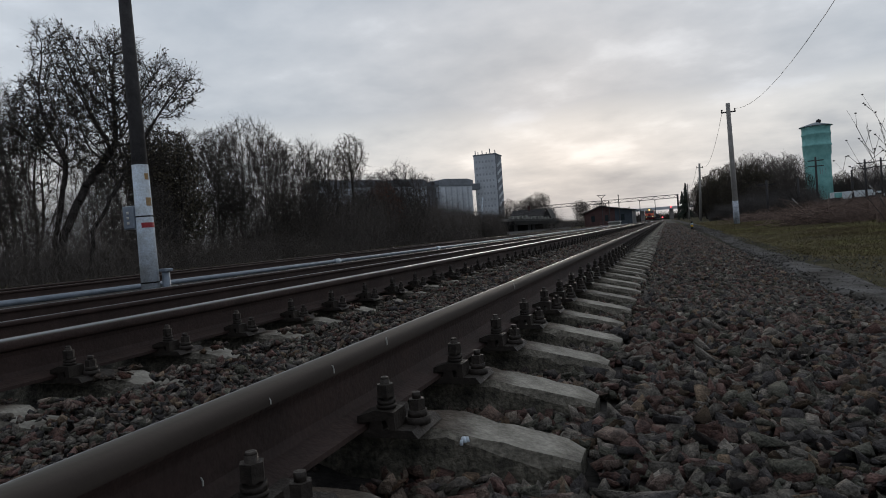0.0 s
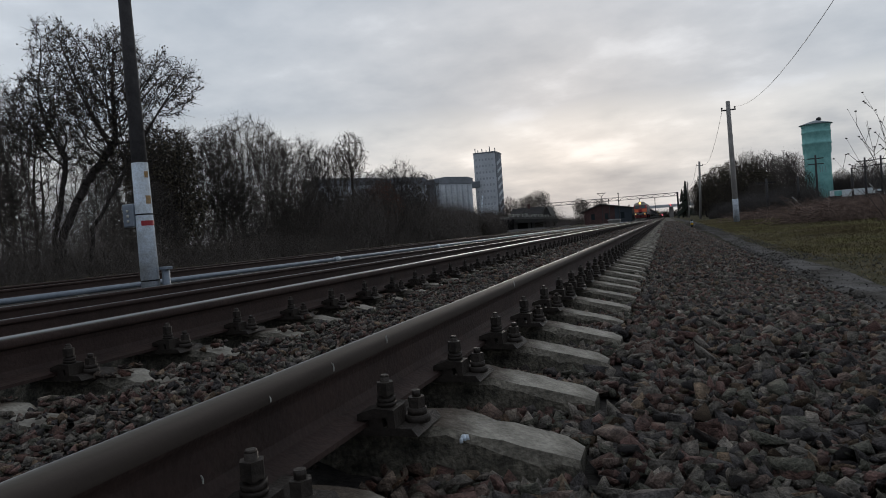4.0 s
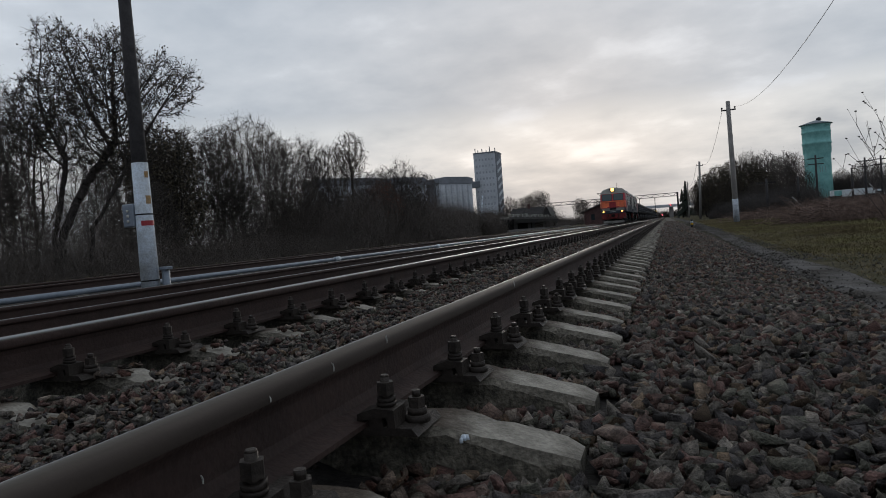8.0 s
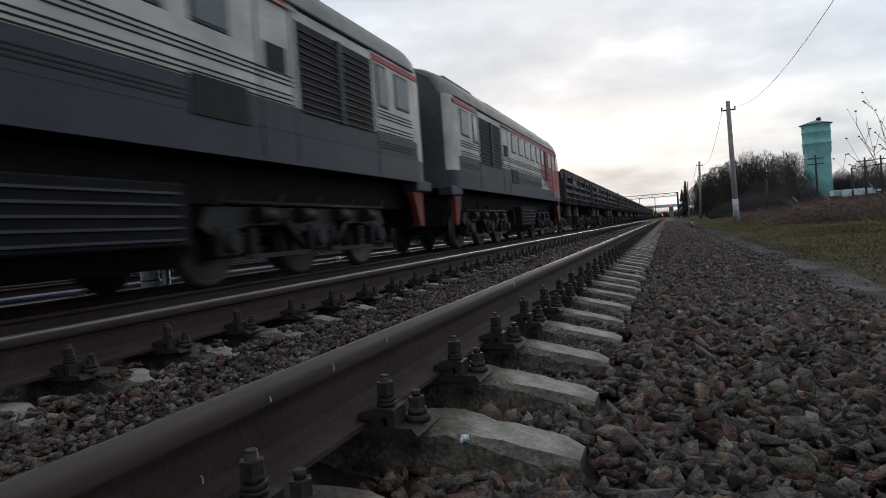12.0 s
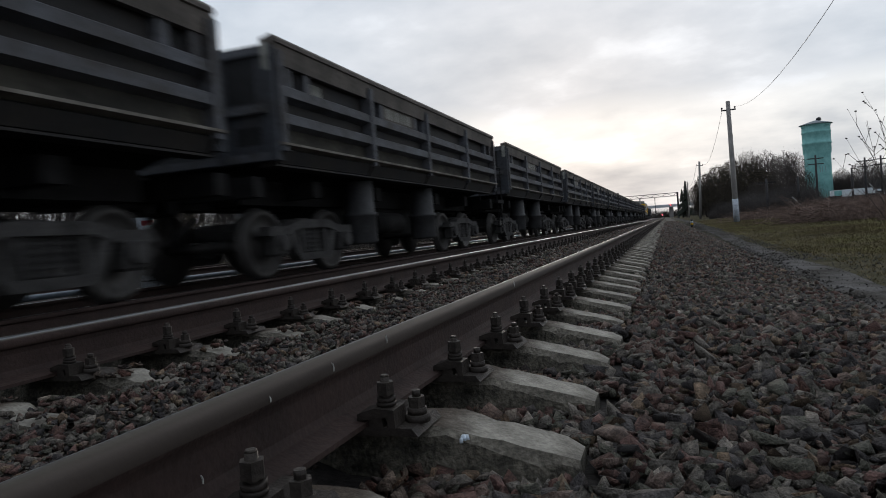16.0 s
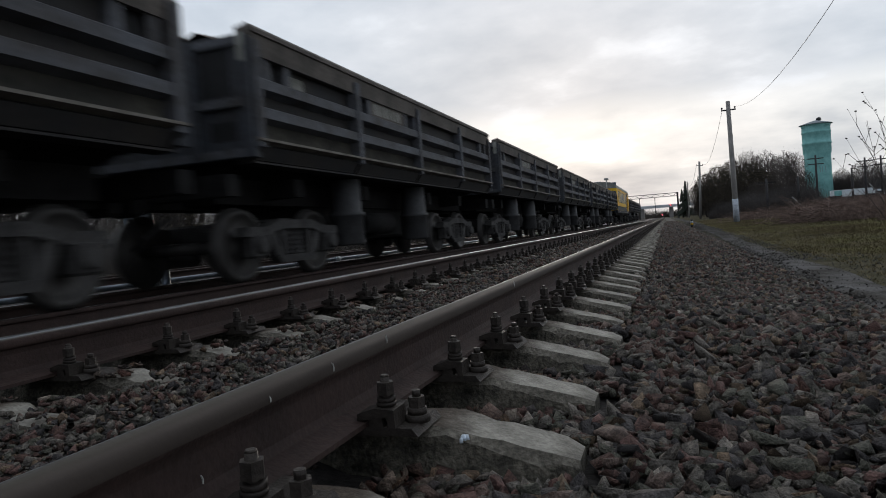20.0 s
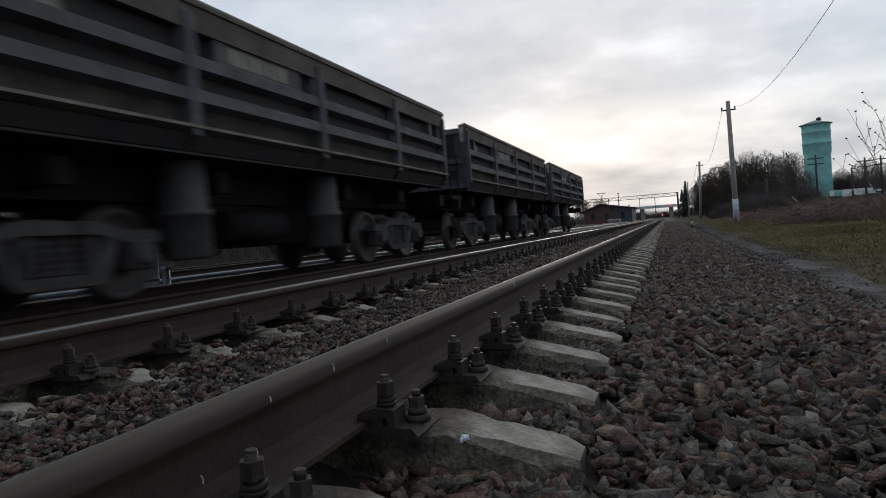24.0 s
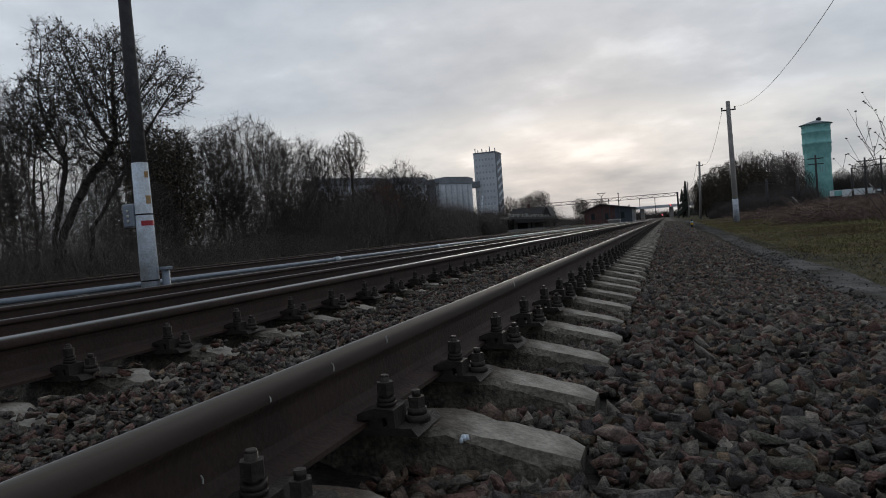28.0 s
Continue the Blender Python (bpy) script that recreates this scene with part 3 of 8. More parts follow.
def ribbon(name, mid, half, ys, material, lift):
    """A strip of ground whose middle wanders a little."""
    v, f = [], []
    for i, y in enumerate(ys):
        m = mid(y)
        for k in range(7):
            u = m + half(y) * (k / 3 - 1) * (1 + 0.12 * math.sin(y * 1.7 + k))
            v.append((u, y, float(ground_z(u, y)) + lift - (0.012 if k in (0, 6) else 0)))
        if i:
            a = (i - 1) * 7
            f += [(a + k, a + k + 1, a + k + 8, a + k + 7) for k in range(6)]
    return raw_mesh(name, v, f, material, True)


foot_path = tagged(new("foot_path", ribbon("foot_path", lambda y: PATH_MID(y), lambda y: 0.15 + 0.003 * y + 0.12 * math.exp(-((y - 8.0) / 3.0) ** 2), spaced(-12, 240, 0.3, 1.008), M["path"], 0.006)),
                   "pale trodden gravel footpath along the ballast", "path", kind="structure")


# ---- stones of the ballast ----
def stone_shapes(k, points, seed):
    """Split rock: hulls of a few random points, with flat faces and sharp edges."""
    shapes = []
    for i in range(k):
        r = np.random.default_rng(seed + i)
        p = r.uniform(-1, 1, (points, 3))
        p = p / np.maximum(np.abs(p).max(1), 0.35)[:, None] ** 0.8 * r.uniform(0.75, 1.0, (points, 1))
        p *= r.uniform((0.85, 0.6, 0.42), (1.2, 0.95, 0.75))
        bm = B()
        for q in p:
            bm.verts.new(q)
        res = bmesh.ops.convex_hull(bm, input=bm.verts)
        bmesh.ops.delete(bm, geom=[g for g in bm.verts if not g.link_faces], context="VERTS")
        bmesh.ops.recalc_face_normals(bm, faces=bm.faces)
        bm.verts.index_update()
        shapes.append((np.array([v.co for v in bm.verts]), np.array([[v.index for v in f.verts] for f in bm.faces])))
        bm.free()
    return shapes


def turns(n, r, flat=0.5):
    """Random turn matrices, mostly about the upright axis."""
    a, b, c = r.uniform(0, 6.283, n), r.normal(0, flat, n), r.normal(0, flat, n)
    ca, sa, cb, sb, cc, sc = np.cos(a), np.sin(a), np.cos(b), np.sin(b), np.cos(c), np.sin(c)
    z = np.zeros(n)
    o = np.ones(n)
    rz = np.stack([ca, -sa, z, sa, ca, z, z, z, o], 1).reshape(n, 3, 3)
    rx = np.stack([o, z, z, z, cb, -sb, z, sb, cb], 1).reshape(n, 3, 3)
    ry = np.stack([cc, z, sc, z, o, z, -sc, z, cc], 1).reshape(n, 3, 3)
    return rz @ rx @ ry


SLEEPER_Y0 = 1.05


def on_sleeper(x, y, x_mid=X1, half=1.375, margin=0.02):
    off = (y - SLEEPER_Y0 + STEP / 2) % STEP - STEP / 2
    covered = (x > -1.93) & (x < -0.9) | (x <= -1.93) & (x > -2.3) & (np.sin(y * 9.1 + x * 23) + np.sin(y * 23.7 - x * 31) > 0.9)   # between the rails the stones bury most of the sleepers
    return (np.abs(x - x_mid) < half + margin) & (np.abs(off) < 0.115 + margin) & ~covered


def scatter(n, x0, x1, y0, y1, r, size, clear_rails=True, falloff=0.0):
    x = r.uniform(x0, x1, n)
    u = r.random(n)
    y = y0 + (y1 - y0) * u ** (1 + falloff)
    s = r.uniform(size[0], size[1], n) * r.choice([0.75, 1.0, 1.0, 1.25], n)
    keep = ~on_sleeper(x, y)
    if clear_rails:
        for rx in (X1 - G2, X1 + G2):
            keep &= np.abs(x - rx) > 0.085
    x, y, s = x[keep], y[keep], s[keep]
    inside = np.abs(x - X1) < 1.375
    off = (y - SLEEPER_Y0 + STEP / 2) % STEP - STEP / 2
    lifted = inside & (np.abs(off) < 0.12) & (x < -1.8)   # stones lying on top of a sleeper
    z = ground_z(x, y) + s * r.uniform(-0.1, 0.55, len(x)) + np.where(inside, r.uniform(-0.005, 0.02, len(x)), r.uniform(0, 0.02, len(x)))
    z = np.where(lifted, np.maximum(z, s * 0.3), z)
    return x, y, z, s


def stone_heap(name, spots, shapes, r, material=None):
    x, y, z, s = spots
    kinds = r.integers(0, len(shapes), len(x))
    rot = turns(len(x), r)
    vs, fs, base = [], [], 0
    for k, (v, f) in enumerate(shapes):
        w = np.where(kinds == k)[0]
        if not len(w):
            continue
        p = np.einsum("nij,vj->nvi", rot[w], v) * s[w][:, None, None] + np.stack([x[w], y[w], z[w]], 1)[:, None]
        q = f[None] + (base + np.arange(len(w)) * len(v))[:, None, None]
        vs.append(p.reshape(-1, 3)), fs.append(q.reshape(-1, 3))
        base += len(w) * len(v)
    return raw_mesh(name, np.concatenate(vs), np.concatenate(fs), material or M["stone"])


r1 = np.random.default_rng(21)
fine_shapes, rough_shapes = stone_shapes(30, 9, 100), stone_shapes(14, 8, 400)
near_spots = [np.concatenate(q) for q in zip(scatter(16500, -0.75, 1.22, 0.35, 5.0, r1, (0.014, 0.034)), scatter(15000, -2.28, -0.86, 0.6, 6.0, r1, (0.009, 0.024)), scatter(1300, -0.33, 1.1, 0.35, 4.0, r1, (0.028, 0.048)), scatter(500, -0.42, -0.22, 0.6, 4.5, r1, (0.018, 0.03)))]
mid_spots = [np.concatenate(q) for q in zip(scatter(36000, -0.75, 1.2, 5.0, 24.0, r1, (0.013, 0.032), falloff=0.6), scatter(15000, -2.3, -0.86, 6.0, 26.0, r1, (0.018, 0.033), falloff=0.5))]
far_spots = [np.concatenate(q) for q in zip(scatter(8000, -0.75, 1.12, -11.5, 0.4, r1, (0.02, 0.04)), scatter(5000, -2.3, -0.86, -11.5, 0.65, r1, (0.02, 0.035)), scatter(6000, -9.8, -2.9, -11.5, 2.0, r1, (0.02, 0.045)), scatter(15000, -0.75, 1.12, 24.0, 80.0, r1, (0.03, 0.06), falloff=0.6), scatter(7000, -2.3, -0.86, 26.0, 80.0, r1, (0.03, 0.05), falloff=0.6), scatter(5000, -9.8, -7.2, 2.0, 40.0, r1, (0.02, 0.05), falloff=0.5), scatter(2500, -4.9, -4.0, 1.5, 30.0, r1, (0.02, 0.04), falloff=0.5))]
ballast = tagged(new("ballast_stones", stone_heap("ballast_stones", near_spots, fine_shapes, r1)), "crushed grey, brown and reddish ballast stones", "gravel", kind="stuff")
tagged(new("ballast_stones", stone_heap("ballast_stones", mid_spots, rough_shapes, r1)), "crushed grey and reddish ballast stones along the track", "gravel", kind="stuff")
tagged(new("ballast_stones", stone_heap("ballast_stones", far_spots, rough_shapes, r1)), "small ballast stones far down the line", "gravel", kind="stuff")

verge_spots = [np.concatenate(q) for q in zip(scatter(1500, 1.05, 2.6, 3.0, 11.0, r1, (0.004, 0.012)), scatter(900, 1.0, 1.4, 3.0, 14.0, r1, (0.012, 0.03)), scatter(2500, 1.1, 2.0, 10.0, 30.0, r1, (0.005, 0.016), falloff=0.3), scatter(2500, 1.3, 2.2, 30.0, 70.0, r1, (0.01, 0.022), falloff=0.3))]
tagged(new("path_gravel", stone_heap("path_gravel", verge_spots, rough_shapes, r1, M["path"])), "fine trodden gravel along the footpath", "gravel", kind="stuff")

# single larger stones on the shoulder close by
loose = thing("loose_ballast", "large loose ballast stones lying on the shoulder", "gravel")
stone_meshes = []
for v, f in fine_shapes:
    stone_meshes.append(raw_mesh("stone", v, f, M["stone"]))
r2 = np.random.default_rng(5)
for i in range(300):
    x, y = r2.uniform(-0.18, 1.05), 0.75 + 3.2 * r2.random() ** 1.3
    s = r2.uniform(0.02, 0.036)
    ob = part("stone", stone_meshes[i % len(stone_meshes)], None, loose)
    ob.matrix_basis = Matrix.LocRotScale((x, y, float(ground_z(x, y)) + 0.028 + s * 0.35), Euler((r2.normal(0, 0.4), r2.normal(0, 0.4), r2.uniform(0, 6.28))), (s, s, s))


# ---- tracks ----
def rail_profile():
    half = [(0, 0), (0.01, -0.0003), (0.018, -0.0012), (0.025, -0.003), (0.031, -0.0062), (0.0348, -0.0105), (0.0368, -0.016), (0.0375, -0.022), (0.0375, -0.036), (0.034, -0.043), (0.012, -0.052), (0.0085, -0.07), (0.009, -0.13), (0.016, -0.15), (0.05, -0.162), (0.075, -0.168), (0.075, -0.18)]
    return half + [(-x, z) for x, z in half[::-1] if x > 0]


def rail_mesh(head, y0=-60.0, y1=700.0, limit=-0.004):
    bm = B()
    pts = rail_profile()
    ys = [y0, 0, 2, 5, 10, 20, 40, 80, 160, 320, y1]
    rings = [[bm.verts.new((x, y, z)) for x, z in pts] for y in ys]
    n = len(pts)
    for a, b in zip(rings, rings[1:]):
        for i in range(n):
            f = bm.faces.new((a[i], a[(i + 1) % n], b[(i + 1) % n], b[i]))
            top = pts[i][1] > limit and pts[(i + 1) % n][1] > limit
            f.material_index = 1 if top else 0
            f.smooth = pts[i][1] > -0.03
    bm.faces.new(rings[0]), bm.faces.new(rings[-1][::-1])
    return mesh_of("rail", bm, [M["rust"], head])


def sleeper_mesh(seed):
    """Concrete sleeper with chipped edges: pale worn top, sides with moss and shade painted in."""
    r = random.Random(seed)
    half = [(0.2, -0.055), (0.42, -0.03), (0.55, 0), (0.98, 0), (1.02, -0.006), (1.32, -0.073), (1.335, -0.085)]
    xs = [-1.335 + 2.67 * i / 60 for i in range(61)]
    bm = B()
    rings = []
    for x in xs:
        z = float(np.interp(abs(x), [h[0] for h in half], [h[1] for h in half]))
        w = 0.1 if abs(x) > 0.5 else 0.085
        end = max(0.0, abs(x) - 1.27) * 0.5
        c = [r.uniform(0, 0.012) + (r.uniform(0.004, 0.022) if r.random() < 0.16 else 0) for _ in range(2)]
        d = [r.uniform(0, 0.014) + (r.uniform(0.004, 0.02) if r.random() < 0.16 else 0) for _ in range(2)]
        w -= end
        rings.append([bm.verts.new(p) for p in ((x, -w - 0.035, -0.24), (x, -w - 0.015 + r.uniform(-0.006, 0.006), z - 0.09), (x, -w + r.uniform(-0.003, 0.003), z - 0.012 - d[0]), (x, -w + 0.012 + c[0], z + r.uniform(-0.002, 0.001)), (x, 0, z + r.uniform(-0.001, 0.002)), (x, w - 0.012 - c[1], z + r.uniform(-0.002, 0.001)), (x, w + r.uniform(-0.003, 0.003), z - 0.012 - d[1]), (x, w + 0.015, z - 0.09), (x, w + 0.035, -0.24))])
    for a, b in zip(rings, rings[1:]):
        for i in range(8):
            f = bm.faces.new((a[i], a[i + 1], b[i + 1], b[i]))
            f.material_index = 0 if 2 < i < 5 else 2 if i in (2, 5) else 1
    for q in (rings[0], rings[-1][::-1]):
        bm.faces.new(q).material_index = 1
    return mesh_of("sleeper", bm, [M["concrete"], M["mossy_shaded"], M["edge_midtone"]])


def nut(bm, x, y, z0, z1, r):
    tube(bm, (x, y, z0), (x, y, z1), r, seg=6)


def plate_bm():
    bm = B()
    prism(bm, [(-0.205, 0.0), (-0.19, 0.018), (-0.12, 0.02), (-0.115, 0.042), (-0.085, 0.042), (-0.082, 0.018), (0.082, 0.018), (0.085, 0.042), (0.115, 0.042), (0.12, 0.02), (0.19, 0.018), (0.205, 0.0)], "y", -0.03, 0.14)
    return bm


def clip_bm(bm, s):
    prism(bm, [(s * 0.055, 0.036), (s * 0.056, 0.052), (s * 0.1, 0.066), (s * 0.15, 0.062), (s * 0.152, 0.02), (s * 0.135, 0.02), (s * 0.13, 0.044)], "y", -0.036, 0.036)


def clamp_bm(bm, s):
    tube(bm, (s * 0.118, 0, 0.03), (s * 0.118, 0, 0.134), 0.0115, seg=8)
    tube(bm, (s * 0.118, 0, 0.134), (s * 0.118, 0, 0.139), 0.0115, 0.009, seg=8)


def clampnut_bm(bm, s):
    tube(bm, (s * 0.118, 0, 0.066), (s * 0.118, 0, 0.074), 0.024, seg=12)
    tube(bm, (s * 0.118, 0.003, 0.076), (s * 0.118, 0, 0.088), 0.0225, seg=12)
    nut(bm, s * 0.118, 0, 0.092, 0.122, 0.0215)


def anchor_bm(bm, s):
    tube(bm, (s * 0.178, 0.045, 0.016), (s * 0.178, 0.045, 0.034), 0.032, 0.03, seg=12)
    tube(bm, (s * 0.178, 0.045, 0.034), (s * 0.178, 0.045, 0.05), 0.024, seg=12)
    nut(bm, s * 0.178, 0.045, 0.05, 0.076, 0.021)
    tube(bm, (s * 0.178, 0.045, 0.076), (s * 0.178, 0.045, 0.092), 0.011, seg=8)


PIECES = {}
for s in (1, -1):
    for nm, fn in (("clip", clip_bm), ("stud", clamp_bm), ("nut", clampnut_bm), ("anchor_bolt", anchor_bm)):
        b = B()
        fn(b, s)
        PIECES[nm, s] = mesh_of(nm, b, M["iron"])
b = B()
for s in (1, -1):
    clip_bm(b, s), clamp_bm(b, s), clampnut_bm(b, s), anchor_bm(b, s)
plate_me = mesh_of("base_plate", plate_bm(), M["iron"])
prism(b, [(-0.205, 0.0), (-0.19, 0.018), (0.19, 0.018), (0.205, 0.0)], "y", -0.03, 0.14)
whole_me = mesh_of("fastening", b, M["iron"])
sleeper_mes = [sleeper_mesh(40 + k) for k in range(6)]
seat = random.Random(3)


def track(x_mid, top, label, head, y_end, y_detail, y_fast, y_start=-22):
    t = thing("railway_track", label, "railway track", pose(x_mid, 0, top - RAIL), group="parallel tracks")
    for s in (-1, 1):
        near = s > 0 and head is M["polished"]
        rm = rail_mesh(M["near_head"], limit=-0.037) if near else rail_mesh(M["far_head"], limit=-0.012) if head is M["polished"] else rail_mesh(head)
        part("rail", rm, None, t, "long steel rail with a worn running surface" if head is M["polished"] else "rust-brown steel rail", pose(s * G2, 0, RAIL))
    i = y_start
    while SLEEPER_Y0 + i * STEP < y_end:
        y = SLEEPER_Y0 + i * STEP
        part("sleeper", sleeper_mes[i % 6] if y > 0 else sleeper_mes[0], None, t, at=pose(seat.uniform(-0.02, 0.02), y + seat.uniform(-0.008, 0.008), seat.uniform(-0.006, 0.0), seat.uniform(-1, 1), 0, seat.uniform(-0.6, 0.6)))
        for s in (-1, 1):
            m = pose(s * G2, y - 0.147 + seat.uniform(-0.008, 0.008), 0.001, 0, 0, seat.uniform(-2, 2))
            if -1.2 < y < y_detail:
                f = part("base_plate", plate_me, None, t, at=m)
                for (nm, side), me in PIECES.items():
                    part(nm, me, None, f)
            elif y < y_fast:
                part("fastening", whole_me, None, t, at=m)
        i += 1
    return t


track(X1, RAIL, "main railway track with worn rails on concrete sleepers", M["polished"], 150, 9.0, 70)
track(X2, TOP2, "second railway track with narrow worn rails, carrying the train", M["worn"], 60, 0, 0)
track(X3, TOP3, "third railway track with dark rusty rails", M["dull"], 40, 0, 0)

# white chalk scratches on the flank of the rail head, and a dropping on a sleeper
for k, (y, z, h) in enumerate(((1.351, 0.179, 0.012), (1.658, 0.19, 0.014), (1.094, 0.173, 0.008), (0.92, 0.081, 0.01), (3.254, 0.187, 0.016))):
    bm = B()
    prism(bm, [(y - 0.001, z - h * 0.8), (y + 0.001, z - h * 0.8), (y + 0.002, z), (y - 0.003, z + h * 0.8), (y - 0.004, z + h * 0.8), (y - 0.0005, z)], "x", -0.7445 if z > 0.15 else -0.7725, -0.7412 if z > 0.15 else -0.7688)
    tagged(new("chalk_mark", mesh_of("chalk_mark", bm, M["number"])), "short white chalk scratch on the rail", "mark", "chalk scratches on the rail")
bm = B()
rd = random.Random(2)
for k in range(7):
    turned(bm, [(0.0, 0.0015), (rd.uniform(0.002, 0.005), 0.001), (rd.uniform(0.003, 0.007), -0.01)], 7, "z", (rd.gauss(0, 0.006), rd.gauss(0, 0.008), 0))
drop = new("bird_dropping", mesh_of("bird_dropping", bm, M["white"]))
drop.matrix_basis = pose(-0.485, 1.497, -0.017)
tagged(drop, "white bird dropping on the edge of a sleeper", "bird dropping")
# ---- the train: everything is built from its front end (y = 0) backwards (+y), z = 0 on the rail tops ----
def wheelset(parent, y, r, name="wheelset", face=0.8):
    bm = B()
    for s in (1, -1):
        prof = [(0.0, 0.73), (r + 0.028, 0.73), (r + 0.028, 0.755), (r, 0.775), (r - 0.012, 0.86), (r - 0.075, 0.86), (r - 0.09, 0.83), (r * 0.45, 0.79), (r * 0.32, 0.85), (0.0, 0.85)]
        turned(bm, [(a, s * b) for a, b in prof], 28, "x")
    tube(bm, (-0.73, 0, 0), (0.73, 0, 0), 0.085, seg=12)
    return part(name, bm, M["wheel"], parent, "steel wheelset with dark worn treads", pose(0, y, r))


def bogie_small(parent, y):
    """A two-axle freight bogie: cast side frames, springs, axle boxes."""
    g = part("bogie", B_frame(), M["bogie"], parent, "two-axle freight bogie with cast side frames", pose(0, y, 0))
    for s in (1, -1):
        for k in range(3):
            bm = B()
            turned(bm, [(0.045 + 0.028 * (j % 2), 0.3 + 0.034 * j) for j in range(12)], 9, "z", (s * 1.02, -0.16 + 0.16 * k, 0))
            part("spring", bm, M["bogie"], g)
        for a in (-0.925, 0.925):
            bm = B()
            box(bm, s * 1.02 - 0.11, s * 1.02 + 0.11, a - 0.15, a + 0.15, 0.3, 0.62, 0.03)
            tube(bm, (s * 1.1, a, 0.475), (s * 1.2, a, 0.475), 0.13, 0.11, seg=14)
            part("axle_box", bm, M["bogie"], g, "grey axle box with a round cover")
    ws = [wheelset(g, a, 0.475) for a in (-0.925, 0.925)]
    return g, ws


def B_frame():
    bm = B()
    for s in (1, -1):
        top = [(-1.2, 0.58), (-1.15, 0.7), (-0.75, 0.7), (-0.4, 0.79), (0.4, 0.79), (0.75, 0.7), (1.15, 0.7), (1.2, 0.58), (0.9, 0.55), (0.62, 0.61), (0.4, 0.67), (-0.4, 0.67), (-0.62, 0.61), (-0.9, 0.55)]
        prism(bm, top, "x", s * 0.93, s * 1.12)
        prism(bm, [(-0.52, 0.31), (-0.42, 0.21), (0.42, 0.21), (0.52, 0.31)], "x", s * 0.93, s * 1.12)
        for o in (1, -1):
            prism(bm, [(o * 0.66, 0.6), (o * 0.52, 0.64), (o * 0.38, 0.3), (o * 0.52, 0.29)], "x", s * 0.96, s * 1.1)
            prism(bm, [(o * 0.3, 0.3), (o * 0.38, 0.3), (o * 0.38, 0.68), (o * 0.3, 0.68)], "x", s * 0.95, s * 1.09)
    box(bm, -0.94, 0.94, -0.2, 0.2, 0.5, 0.82, 0.03)
    return bm


def coupler(parent, y, way, name="coupler"):
    bm = B()
    box(bm, -0.1, 0.1, min(y, y + way * 0.45), max(y, y + way * 0.45), 0.93, 1.15, 0.02)
    box(bm, -0.2, 0.2, min(y + way * 0.4, y + way * 0.62), max(y + way * 0.4, y + way * 0.62), 0.9, 1.2, 0.04)
    tube(bm, (0.45, y, 0.85), (0.3, y + way * 0.4, 0.5), 0.03, seg=8)
    return part(name, bm, M["chassis"], parent, "dark automatic coupler")


WL = 10.95   # length of a dump body


def heap_mesh():
    """Uneven spoil that stands a little over the rims."""
    r = np.random.default_rng(17)
    ys_, xs_ = np.linspace(0.12, WL - 0.12, 70), np.linspace(-1.36, 1.36, 18)
    gx, gy = np.meshgrid(xs_, ys_)
    z = 2.86 + 0.34 * (1 - (gx / 1.36) ** 2) * (0.55 + 0.3 * np.sin(gy * 1.1) + 0.25 * np.sin(gy * 2.7 + 1)) + r.normal(0, 0.025, gx.shape)
    i = (np.arange(69)[:, None] * 18 + np.arange(17)[None]).ravel()
    return raw_mesh("load", np.stack([gx.ravel(), gy.ravel(), z.ravel()], 1), np.stack([i, i + 1, i + 19, i + 18], 1), M["spoil"])


